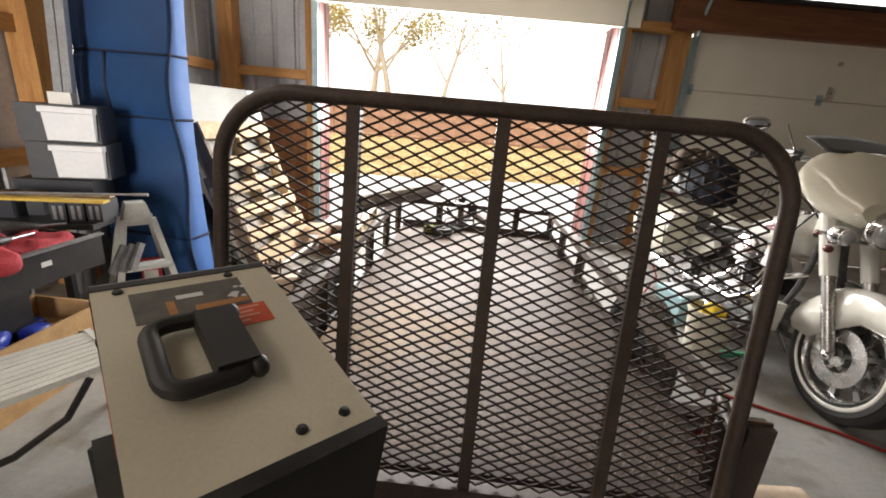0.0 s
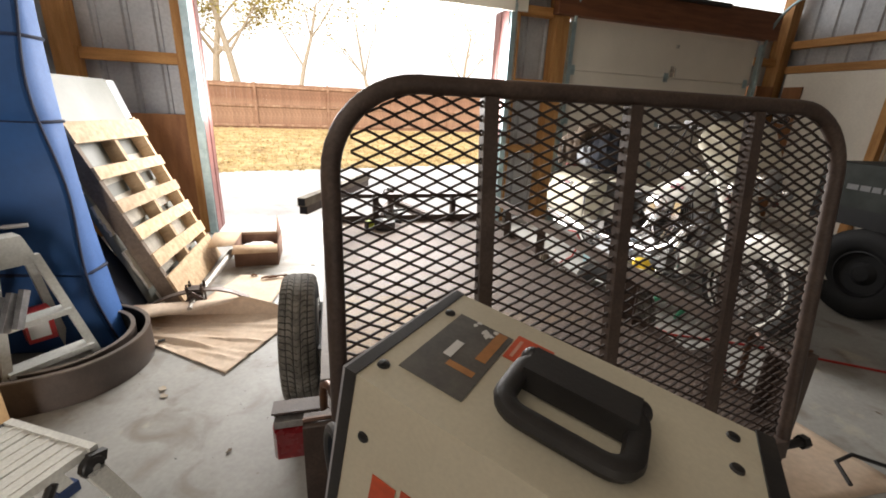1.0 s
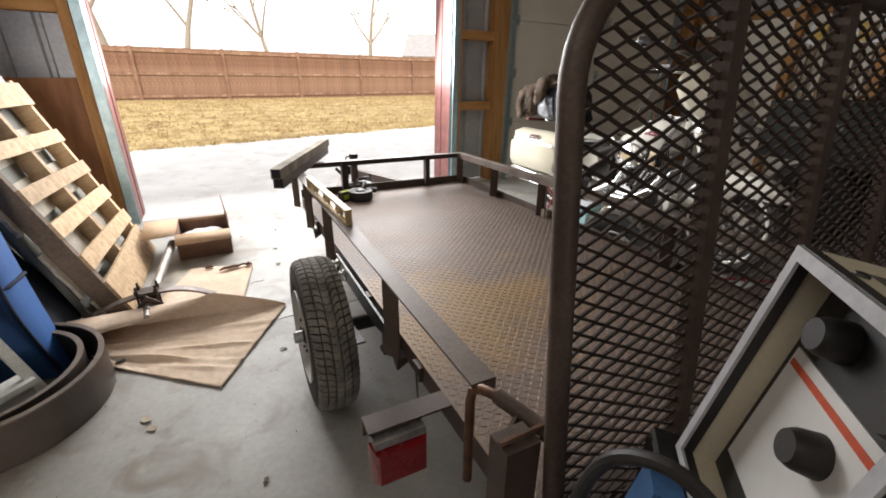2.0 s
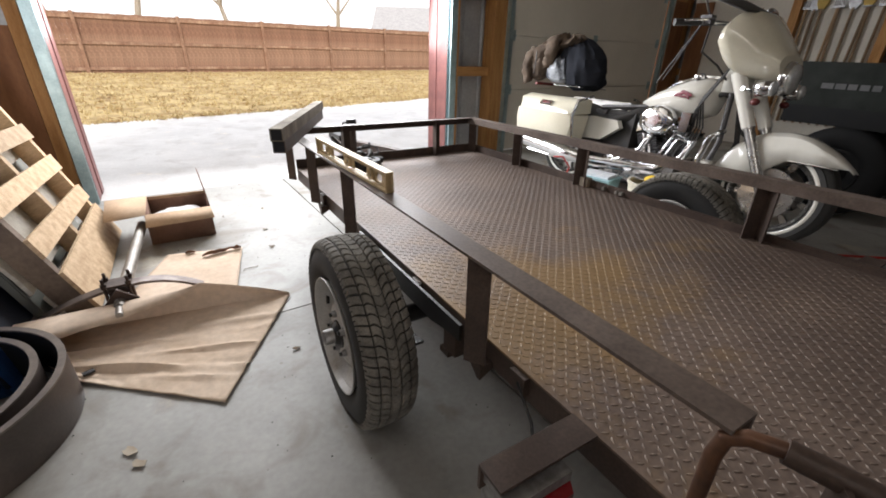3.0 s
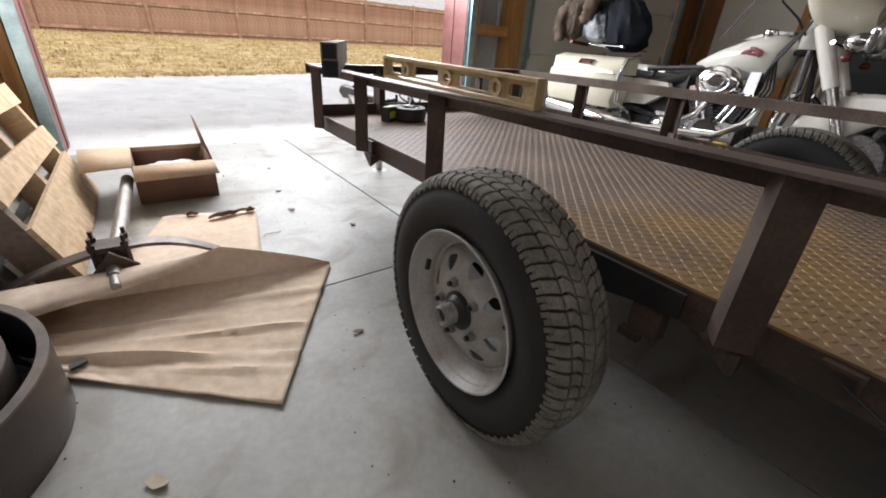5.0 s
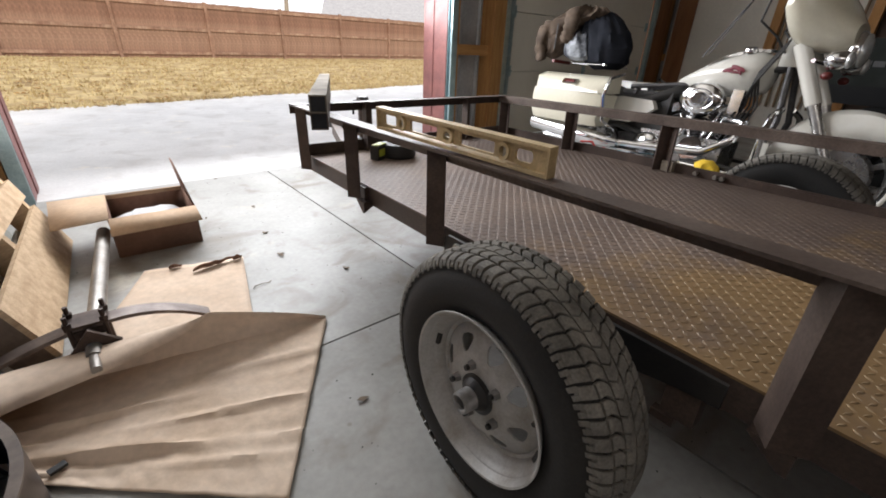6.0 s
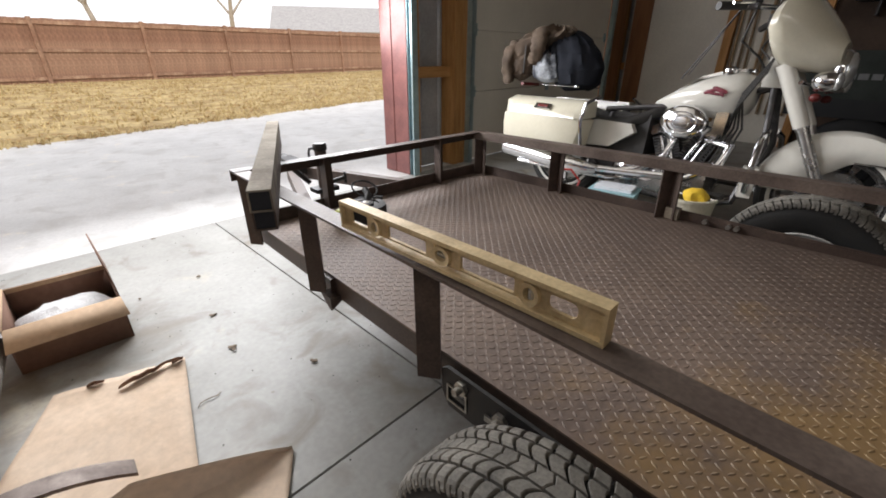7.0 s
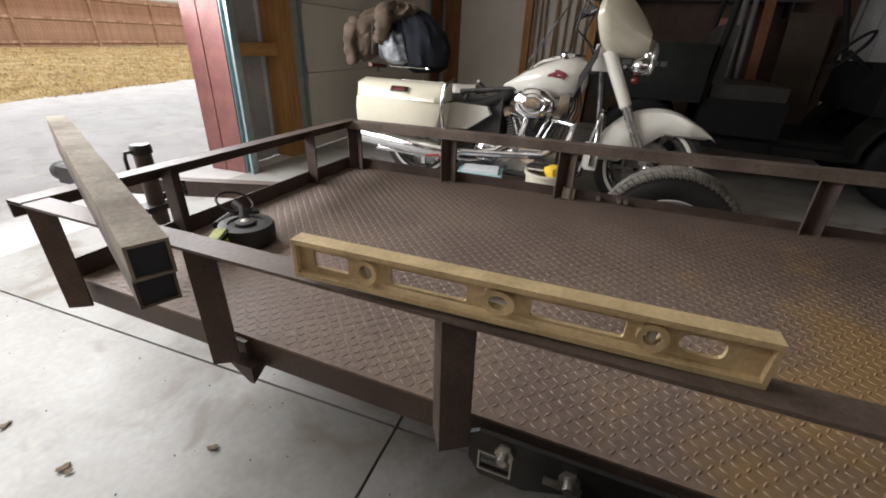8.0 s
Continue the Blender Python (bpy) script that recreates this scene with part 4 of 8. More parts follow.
for s in (-1, 1):
    angle_part("light_bracket", (-0.572 if s < 0 else HW + 0.004, 0.385, 0.462), (s * (HW + 0.142), 0.385, 0.462), (0, -1, 0), (0, 0, -1), 0.055, 0.05, "brown steel tail light bracket")
    bm = B()
    c = s * (HW + 0.075)
    bx(bm, c - 0.060, c + 0.060, 0.312, 0.392, 0.426, 0.446)
    bx(bm, c - 0.053, c + 0.053, 0.345, 0.392, 0.352, 0.424)
    soften(bm, 0.007, 2)
    lamp = part("tail_light", bm, M_CAPGREY, trailer, "pale grey tail light housing")
    bm = B()
    loft(bm, [[(c + x * w, y, 0.376 + z * h) for x, z in ((-1, -1), (1, -1), (1, 1), (-1, 1))] for y, w, h in ((0.344, 0.066, 0.048), (0.320, 0.065, 0.048), (0.298, 0.054, 0.040))])
    soften(bm, 0.008, 2)
    part("lens", bm, M_REDLENS, lamp, "red lens")
    bm = B()
    bx(bm, c - 0.03, c + 0.03, 0.35, 0.385, 0.353, 0.3555)
    part("plate_lens", bm, M_RIM, lamp, "white lower lens")
    bm = B()
    sweep(bm, [(s * (HW + 0.03), 0.39, 0.415), (s * (HW + 0.01), 0.40, 0.405), (s * (HW - 0.02), 0.44, 0.41), (s * (HW - 0.05), 0.52, 0.43)], 0.003, 6)
    part("wire", bm, M_BLACK, trailer)
    bm = B()
    bx(bm, s * HW - 0.03, s * HW + 0.03, 0.0, 0.045, 0.30, RAIL - 0.002)
    soften(bm, 0.002, 1)
    part("rear_post", bm, M_STEEL, trailer)
    bm = B()
    sweep(bm, [(s * (HW - 0.004), 0.160, 0.44), (s * (HW - 0.004), 0.160, RAIL - 0.045), (s * (HW - 0.006), 0.156, RAIL - 0.018), (s * (HW - 0.014), 0.140, RAIL - 0.007), (s * (HW - 0.03), 0.11, RAIL - 0.006)], 0.0092, 12)
    part("bent_rod", bm, M_RUSTROD, trailer, "rust-worn bent round bar")
    bm = B()
    sweep(bm, [(s * (HW - 0.028), 0.113, RAIL - 0.006), (s * (HW - 0.05), 0.05, RAIL - 0.012), (s * (HW - 0.06), 0.0, RAIL - 0.016)], 0.0135, 12)
    part("edge_bar", bm, M_STEEL, trailer)
    bm = B()
    sweep(bm, [(s * (HW - 0.05), 0.02, RAIL + 0.002), (s * HW, 0.018, RAIL + 0.004), (s * (HW + 0.03), 0.02, RAIL + 0.001)], 0.005, 6)
    part("weld_bead", bm, M_RUSTROD, trailer)

# tongue, coupler and jack
for s in (-1, 1):
    bm = B()
    p, q = Vector((s * 0.45, TL - 0.3, 0.40)), Vector((s * 0.03, TL + 0.95, 0.40))
    d = (q - p).normalized()
    n = Vector((0, 0, 1)).cross(d)
    loft(bm, [[o + n * a + Vector((0, 0, b)) for a, b in ((-.025, -.035), (.025, -.035), (.025, .035), (-.025, .035))] for o in (p, q)])
    soften(bm, 0.003, 1)
    part("tongue_beam", bm, M_STEEL, trailer)
bm = B()
bx(bm, -0.045, 0.045, TL + 0.86, TL + 1.1, 0.40, 0.475)
soften(bm, 0.012, 2)
ell(bm, (0, TL + 1.12, 0.44), (0.05, 0.07, 0.045))
part("coupler", bm, M_BLACK, trailer, "black ball coupler")
jx, jy = -0.11, TL + 0.36
jack = new("jack")
jack.parent = trailer
jack.location = (jx, jy, 0)
bm = B()
cy(bm, (0, 0, 0.20), (0, 0, 0.645), 0.028, seg=18)
part("jack_tube", bm, M_STEEL, jack)
bm = B()
lathe(bm, [(0.0, 0.662), (0.03, 0.66), (0.034, 0.65), (0.034, 0.63), (0.028, 0.625)], seg=18)
sweep(bm, [(-0.03, 0, 0.64), (-0.055, 0, 0.64), (-0.06, 0, 0.62), (-0.06, 0, 0.57)], 0.006, 6)
part("jack_crank", bm, M_BLACK, jack)
bm = B()
bx(bm, -0.06, 0.06, -0.04, 0.04, 0.425, 0.445)
cy(bm, (0.02, 0, 0.46), (0.12, 0, 0.47), 0.012)
cy(bm, (0.12, 0, 0.44), (0.12, 0, 0.50), 0.008)
cy(bm, (-0.13, 0.05, 0.55), (-0.06, 0.03, 0.47), 0.012)
part("jack_bracket", bm, M_BLACK, jack)
bm = B()
cy(bm, (0, 0, 0.05), (0, 0, 0.20), 0.02, seg=14)
lathe(bm, [(0.0, 0.045), (0.06, 0.045), (0.065, 0.05), (0.06, 0.055), (0.02, 0.06)], seg=18)
part("jack_foot", bm, M_BOLT, jack)

# ---- tailgate standing upright at the rear ----
GW, GH = 0.59, 0.885
GATE = pose(0.152, 0.515, 0.435, 0) @ Matrix.Rotation(radians(-7.2), 4, "X")
gate = new("tailgate")
gate.parent = trailer
gate.matrix_basis = trailer.matrix_basis.inverted() @ GATE
tagged(gate, "brown ramp tailgate of expanded metal with rounded corners, standing upright")
bm = B()
rc = 0.15
pts = [(-GW + 0.015, 0, 0.0), (-GW + 0.015, 0, 0.4)]
pts += [(-GW + 0.015 + rc - rc * math.cos(a), 0, GH - 0.015 - rc + rc * math.sin(a)) for a in [k * math.pi / 20 for k in range(11)]]
pts += [(GW - 0.015 - rc + rc * math.sin(a), 0, GH - 0.015 - rc + rc * math.cos(a)) for a in [k * math.pi / 20 for k in range(11)]]
pts += [(GW - 0.015, 0, 0.4), (GW - 0.015, 0, 0.0)]
sweep(bm, pts, 0.0165, 12, up=(0, 1, 0))
part("gate_frame", bm, M_STEEL, gate, "bent brown tube frame")
for x in (-0.298, 0.0, 0.305):
    bm = B()
    bx(bm, x - 0.0135, x + 0.0135, -0.013, 0.013, 0.03, GH - 0.030)
    soften(bm, 0.003, 1)
    part("gate_bar", bm, M_STEEL, gate)
bm = B()
bx(bm, -GW + 0.02, GW - 0.02, -0.02, 0.02, -0.02, 0.03)
soften(bm, 0.003, 1)
part("gate_bottom_bar", bm, M_STEEL, gate)
for s in (-1, 1):
    bm = B()
    cy(bm, (s * (GW - 0.01), 0, 0.0), (s * (GW + 0.07), 0, 0.0), 0.011)
    cy(bm, (s * (GW + 0.055), 0, 0.0), (s * (GW + 0.075), 0, 0.0), 0.019, seg=6)
    part("hinge_pin", bm, M_BLACK, gate)
# expanded metal: zigzag strands that touch at their knuckles
bm_v, bm_f = [], []
LW, SW, st, th = 0.0495, 0.0245, 0.0024, 0.0020
nx, nz = int(2 * (GW - 0.024) / LW * 2), int((GH - 0.05) / SW * 2)
for j in range(nz):
    zc = 0.035 + (j + 0.5) * SW / 2 * 1.0
    if j % 2:
        continue
    for up in (1, -1):
        prev = None
        for i in range(nx + 1):
            x = -GW + 0.024 + i * LW / 2
            z = zc + (up if i % 2 else -up) * (SW / 2 - st * 0.6) * 0.5 * 1.0 + (0 if up > 0 else SW / 2)
            lim = GH - 0.026
            e = GW - 0.022 - abs(x)
            if e < rc:
                lim = GH - 0.026 - (rc - math.sqrt(max(0, rc * rc - (rc - max(e, 0)) ** 2)))
            if z > lim:
                prev = None
                continue
            k = len(bm_v)
            lap = 0.0012 if i % 2 else -0.0012
            bm_v += [(x, -th + lap, z - st), (x, th + lap, z - st), (x, th + lap, z + st), (x, -th + lap, z + st)]
            if prev is not None:
                for a in range(4):
                    b = (a + 1) % 4
                    bm_f.append((prev + a, prev + b, k + b, k + a))
            prev = k
me = bpy.data.meshes.new("expanded_metal")
me.from_pydata(bm_v, [], bm_f)
me.materials.append(mat("dark_brown_mesh_paint", (0.030, 0.021, 0.018), (0.050, 0.034, 0.027), rough=0.7, spec=0.25, scale=14, fine=160, grain=0.25))
o = new("expanded_metal", me)
o.parent = gate
tagged(o, "brown diamond-pattern expanded metal infill", kind="stuff")

# ---- motorcycle, its front toward -y ----
M_CREAM = mat("cream_bike_paint", (0.66, 0.62, 0.50), (0.61, 0.57, 0.45), rough=0.22, rough_var=0.06, scale=3, fine=60, bump=0.0, grain=0.03, coat=0.6)
M_BIKEWHITE = mat("white_bike_paint", (0.68, 0.66, 0.60), (0.63, 0.61, 0.55), rough=0.2, rough_var=0.05, scale=3, fine=60, bump=0.0, grain=0.02, coat=0.6)
M_ALU = mat("polished_aluminium", (0.62, 0.61, 0.60), (0.42, 0.41, 0.40), rough=0.28, metal=0.95, scale=18, fine=150, bump=0.08)
M_ENGINE = mat("dark_engine_metal", (0.09, 0.085, 0.085), (0.05, 0.048, 0.05), rough=0.45, metal=0.6, scale=20, fine=150)
M_LEATHER = mat("black_leather", (0.02, 0.019, 0.018), (0.035, 0.032, 0.03), rough=0.5, scale=9, fine=130, bump=0.25)
M_EMBLEM = mat("dark_red_emblem", (0.22, 0.03, 0.05), (0.12, 0.02, 0.03), rough=0.4, scale=60)
M_AMBER = mat("red_signal_lens", (0.13, 0.012, 0.010), (0.09, 0.01, 0.008), rough=0.35)
M_GLASS = mat("lamp_glass", (0.75, 0.76, 0.76), rough=0.08, rough_var=0.04, metal=0.6, bump=0.05, fine=60)
bike = thing("motorcycle", "cream white touring motorcycle with chrome engine, parked on its stand", "motorcycle", pose(2.0, 2.40, 0, 0, 4.5, 0))
FA, RA, HEAD = Vector((0, -0.745, 0.315)), Vector((0, 0.80, 0.315)), Vector((0, -0.385, 0.93))


def bpart(name, bm, ma, label="", smooth=40, parent=None):
    return part(name, bm, ma, parent or bike, label, smooth=smooth)


def bike_wheel(c, hw, label):
    w = new("wheel")
    w.parent = bike
    w.matrix_basis = pose(*c, 0, 90, 0)
    tagged(w, label)
    bm = B()
    lathe(bm, tyre_section(hw, 0.215, 0.315), seg=56)
    part("tyre", bm, M_RUBBER, w, "black tyre with a narrow white wall")
    for s in (-1, 1):
        bm = B()
        lathe(bm, [(0.232, s * (hw + 0.001)), (0.237, s * (hw + 0.004)), (0.247, s * (hw + 0.004)), (0.252, s * (hw + 0.001))], seg=56)
        part("white_wall", bm, M_BIKEWHITE, w, "thin white wall ring")
    bm = B()
    lathe(bm, [(0.222, -hw * .8), (0.215, -hw * .9), (0.205, -hw * .75), (0.195, -0.02), (0.195, 0.02), (0.205, hw * .75), (0.215, hw * .9), (0.222, hw * .8)], seg=48)
    part("rim", bm, M_ALU, w)
    for k in range(9):
        a = 2 * math.pi * k / 9
        bm = B()
        d, n = Vector((math.cos(a), math.sin(a), 0)), Vector((-math.sin(a), math.cos(a), 0))
        loft(bm, [[d * r + n * x * wd + Vector((0, 0, z)) for x, z in ((-1, -.012), (1, -.012), (1, .012), (-1, .012))] for r, wd in ((0.04, 0.012), (0.12, 0.010), (0.2, 0.018))])
        part("spoke", bm, M_ALU, w)
    bm = B()
    cy(bm, (0, 0, -hw - 0.01), (0, 0, hw + 0.01), 0.045, seg=20)
    part("hub", bm, M_ALU, w)
    for s in (-1, 1):
        bm = B()
        lathe(bm, [(0.075, s * 0.062), (0.145, s * 0.062), (0.145, s * 0.068), (0.075, s * 0.068)], seg=40, closed=True)
        part("brake_disc", bm, M_ALU, w)
    return w


bike_wheel(FA, 0.062, "front wheel with cast spokes and white wall tyre")
bike_wheel(RA, 0.075, "rear wheel with cast spokes")


def fender(name, c, r, hw, a0, a1, skirt, label):
    bm, rings = B(), []
    n = 22
    for k in range(n + 1):
        a = radians(a0 + (a1 - a0) * k / n)
        e = min(k, n - k) / 3
        sk = skirt * (0.45 + 0.55 * min(1, e))
        ring = []
        for x, dr in ((-hw, -sk), (-hw * 1.0, -sk * 0.4), (-hw * 0.86, -0.012), (-hw * 0.5, 0.004), (0, 0.008), (hw * 0.5, 0.004), (hw * 0.86, -0.012), (hw, -sk * 0.4), (hw, -sk)):
            rr = r + dr
            ring.append((c.x + x, c.y + rr * math.cos(a), c.z + rr * math.sin(a)))
        rings.append(ring)
    loft(bm, rings, caps=False, loop=False)
    ob = bpart(name, bm, M_BIKEWHITE, label)
    so = ob.modifiers.new("thick", "SOLIDIFY")
    so.thickness = 0.004
    return ob


bm, rings = B(), []
for k in range(29):
    a = radians(150 - 136 * k / 28)
    r = 0.345 + 0.05 * max(0.0, (math.degrees(a) - 118) / 39) ** 1.5
    crest = Vector((0, FA.y + r * math.cos(a), FA.z + r * math.sin(a)))
    foot_z = FA.z + 0.205 if a > radians(100) else FA.z + 0.205 - 0.19 * min(1, (radians(100) - a) / radians(45))
    foot_z = min(foot_z, crest.z - 0.006)
    hw_ = 0.088 * (0.35 + 0.65 * min(1.0, k / 6)) if k < 6 else 0.088
    ring = []
    for x, e in ((-1, 1.0), (-1.0, 0.45), (-0.86, 0.12), (-0.5, -0.03), (0, -0.06), (0.5, -0.03), (0.86, 0.12), (1.0, 0.45), (1, 1.0)):
        inner = FA + (crest - FA) * 0.86
        y = crest.y if a > radians(100) else crest.y + (inner.y - crest.y) * max(0, e)
        ring.append((x * hw_, y, crest.z + (foot_z - crest.z) * max(0, e) - 0.12 * min(0, e) * 0.08))
    rings.append(ring)
loft(bm, rings, caps=False, loop=False)
ff_ = bpart("front_fender", bm, M_BIKEWHITE, "valanced white front fender")
ff_.modifiers.new("thick", "SOLIDIFY").thickness = 0.004
for s in (-1, 1):
    bm = B()
    sweep(bm, [(s * 0.089, FA.y - 0.05 - 0.028 * k, FA.z + 0.203) for k in range(9)], 0.0045, 6)
    bpart("fender_trim", bm, M_CHROME, "chrome fender trim")
fender("rear_fender", RA, 0.345, 0.09, 170, 10, 0.06, "white rear fender")
# fork
for s in (-1, 1):
    p, q = Vector((s * 0.105, FA.y + 0.01, FA.z)), Vector((s * 0.105, HEAD.y - 0.01, HEAD.z + 0.02))
    fork = B()
    cy(fork, p, p.lerp(q, 0.52), 0.028, seg=18)
    cy(fork, p.lerp(q, 0.52), p.lerp(q, 0.54), 0.031, seg=18)
    fork = bpart("fork_slider", fork, M_ALU, "polished fork slider")
    bm = B()
    cy(bm, p.lerp(q, 0.54), q, 0.036, 0.04, seg=18)
    part("fork_cover", bm, M_BIKEWHITE, fork, "white fork cover")
    bm = B()
    bx(bm, s * 0.07 - 0.014, s * 0.07 + 0.014, FA.y + 0.03, FA.y + 0.13, FA.z - 0.01, FA.z + 0.06)
    soften(bm, 0.01, 2)
    part("brake_caliper", bm, M_CHROME, fork)
    bm = B()
    ell(bm, (s * 0.125, FA.y + 0.0, FA.z), (0.02, 0.025, 0.025))
    part("axle_cap", bm, M_CHROME, fork)
bm = B()
loft(bm, [[(x * w, HEAD.y + 0.02 + dy, z) for x, dy in ((-1, -.05), (1, -.05), (1, .05), (-1, .05))] for z, w in ((0.84, 0.075), (0.88, 0.08), (0.95, 0.08), (0.99, 0.06))])
soften(bm, 0.015, 2)
bpart("fork_nacelle", bm, M_BIKEWHITE, "white nacelle round the steering head")
# batwing fairing: shell lofted from back to front
fair, rings = B(), []
N = 28
for y, w, zb, zt, p in ((-0.37, 0.275, 0.945, 1.255, 0.7), (-0.40, 0.29, 0.93, 1.275, 0.66), (-0.44, 0.275, 0.92, 1.265, 0.64), (-0.50, 0.235, 0.92, 1.20, 0.68), (-0.56, 0.20, 0.915, 1.13, 0.7), (-0.605, 0.14, 0.93, 1.06, 0.85)):
    ring = []
    for k in range(N):
        a = 2 * math.pi * k / N
        c, s = math.cos(a), math.sin(a)
        hx = math.copysign(abs(c) ** p, c) * w
        hz = math.copysign(abs(s) ** p, s)
        z = (zb + zt) / 2 + hz * (zt - zb) / 2
        hx *= 1 - 0.32 * max(0, -hz)
        ring.append((hx, y + 0.06 * abs(hx / w) ** 2 * (y > -0.6), z))
    rings.append(ring)
loft(fair, rings)
fair = bpart("fairing", fair, M_CREAM, "cream batwing fairing")
bm = B()
back = [(x * 0.93, y + 0.003, 1.10 + (z - 1.10) * 0.92) for x, y, z in rings[0]]
loft(bm, [back, [(x, y + 0.008, z) for x, y, z in back]])
dash = part("instrument_panel", bm, M_LEATHER, fair, "black inner instrument panel")
for x, z, r in ((-0.09, 1.12, 0.045), (0.09, 1.12, 0.045), (0.0, 1.17, 0.028)):
    bm = B()
    lathe(bm, [(0.0, 0.004), (r * 0.85, 0.004), (r, 0.010), (r, 0.0)], pose(x, -0.358, z, -90, 0, 0), 24)
    part("gauge", bm, M_CHROME, dash, "chrome-rimmed gauge")
bm, rings = B(), []
for k in range(6):
    z = 1.26 + 0.017 * k
    rings.append([(x, -0.43 + 0.035 * k + 0.5 * x * x, z - 0.55 * x * x * (0.3 + 0.1 * k)) for x in [-0.25 + 0.05 * i for i in range(11)]])
loft(bm, rings, caps=False, loop=False)
o = part("windshield", bm, M_LEATHER, fair, "low smoked windshield")
o.modifiers.new("thick", "SOLIDIFY").thickness = 0.004
bm = B()
ell(bm, (0, -0.61, 0.935), (0.095, 0.05, 0.095))
hl = bpart("headlight", bm, M_CHROME, "chrome headlight bucket")
bm = B()
ell(bm, (0, -0.637, 0.935), (0.082, 0.03, 0.082))
part("lens", bm, M_GLASS, hl)
for s in (-1, 1):
    bm = B()
    ell(bm, (s * 0.18, -0.59, 0.875), (0.046, 0.058, 0.046))
    cy(bm, (s * 0.05, -0.52, 0.86), (s * 0.18, -0.56, 0.87), 0.012)
    lp = bpart("passing_lamp", bm, M_CHROME, "chrome passing lamp")
    bm = B()
    ell(bm, (s * 0.18, -0.634, 0.875), (0.04, 0.018, 0.04))
    part("lens", bm, M_GLASS, lp)
    bm = B()
    ell(bm, (s * 0.185, -0.57, 0.80), (0.02, 0.025, 0.02))
    cy(bm, (s * 0.185, -0.56, 0.83), (s * 0.18, -0.58, 0.87), 0.009)
    part("signal_lamp", bm, M_AMBER, lp, "red turn signal")
bm = B()
sweep(bm, [(-0.22, -0.50, 0.865), (0, -0.54, 0.85), (0.22, -0.50, 0.865)], 0.011)
bpart("lamp_bar", bm, M_CHROME)
# handlebar, grips, levers, mirrors
bm = B()
sweep(bm, [(-0.40, -0.13, 1.185), (-0.27, -0.21, 1.20), (-0.16, -0.30, 1.20), (-0.09, -0.35, 1.08), (0, -0.36, 1.04), (0.09, -0.35, 1.08), (0.16, -0.30, 1.20), (0.27, -0.21, 1.20), (0.40, -0.13, 1.185)], 0.0135, 10)
bar = bpart("handlebar", bm, M_CHROME, "chrome handlebar")
for s in (-1, 1):
    bm = B()
    cy(bm, (s * 0.30, -0.19, 1.197), (s * 0.43, -0.115, 1.183), 0.019, seg=14)
    part("grip", bm, M_LEATHER, bar, "black rubber grip")
    bm = B()
    bx(bm, s * 0.27 - 0.025, s * 0.27 + 0.025, -0.245, -0.18, 1.185, 1.235)
    soften(bm, 0.008, 1)
    part("switch_box", bm, M_ENGINE, bar)
    bm = B()
    sweep(bm, [(s * 0.27, -0.25, 1.215), (s * 0.34, -0.235, 1.205), (s * 0.44, -0.18, 1.19)], 0.007, 6)
    part("lever", bm, M_CHROME, bar)
    bm = B()
    sweep(bm, [(s * 0.26, -0.22, 1.22), (s * 0.30, -0.20, 1.29), (s * 0.345, -0.19, 1.36)], 0.006, 6)
    mir = part("mirror_stem", bm, M_CHROME, bar)
    bm = B()
    ell(bm, (s * 0.355, -0.185, 1.385), (0.075, 0.02, 0.038), pose(0, 0, 0, 0, s * 6, 0), power=0.8)
    part("mirror", bm, M_CHROME, mir, "chrome mirror head")
    bm = B()
    sweep(bm, [(s * 0.27, -0.24, 1.19), (s * 0.21, -0.20, 1.05), (s * 0.14, -0.28, 0.98), (s * 0.07, -0.33, 0.9)], 0.006, 6)
    part("cable", bm, M_LEATHER, bar)
bm = B()
cy(bm, (-0.24, -0.18, 1.22), (-0.20, 0.05, 0.86), 0.004, seg=10)
cy(bm, (-0.24, -0.18, 1.22), (-0.17, 0.03, 0.88), 0.003, seg=10)
bpart("tie_rod", bm, M_ENGINE, "thin rods tied to the handlebar")
# tank
bm, rings = B(), []
for y, w, zb, zt in ((-0.300, 0.055, 0.76, 0.86), (-0.275, 0.105, 0.705, 0.905), (-0.215, 0.142, 0.68, 0.930), (-0.13, 0.155, 0.67, 0.922), (-0.03, 0.148, 0.67, 0.885), (0.08, 0.125, 0.672, 0.832), (0.16, 0.085, 0.68, 0.780), (0.215, 0.045, 0.69, 0.740), (0.235, 0.012, 0.70, 0.722)):
    rings.append([(math.copysign(abs(math.cos(a)) ** 0.8, math.cos(a)) * w * (1 - 0.25 * max(0, math.sin(a)) ** 2), y, (zb + zt) / 2 + math.sin(a) * (zt - zb) / 2 + 0.012 * math.cos(2 * a)) for a in [2 * math.pi * k / 24 for k in range(24)]])
loft(bm, rings)
tank = bpart("fuel_tank", bm, M_BIKEWHITE, "white teardrop fuel tank")
bm = B()
for k, (dy, dz, ry, l, w) in enumerate(((-0.02, 0.008, 18, 0.045, 0.014), (0.025, 0.0, -20, 0.04, 0.012), (0.0, -0.012, 5, 0.05, 0.008), (-0.035, -0.012, 60, 0.02, 0.007))):
    ell(bm, (0, 0, 0), (0.004, l, w), pose(-0.1545, -0.13 + dy, 0.805 + dz, ry, 0, 0), 10, 6)
part("emblem", bm, M_EMBLEM, tank, "dark red winged emblem")
bm = B()
sweep(bm, [(-0.10, y, 0.752 + 0.0 * y) for y in (-0.2, 0.0, 0.1)], 0.002, 4)
lathe(bm, [(0.0, 0.03), (0.03, 0.028), (0.036, 0.015), (0.036, 0.0)], pose(-0.06, -0.15, 0.905, 0, -18, 0), 20)
part("filler_cap", bm, M_CHROME, tank)
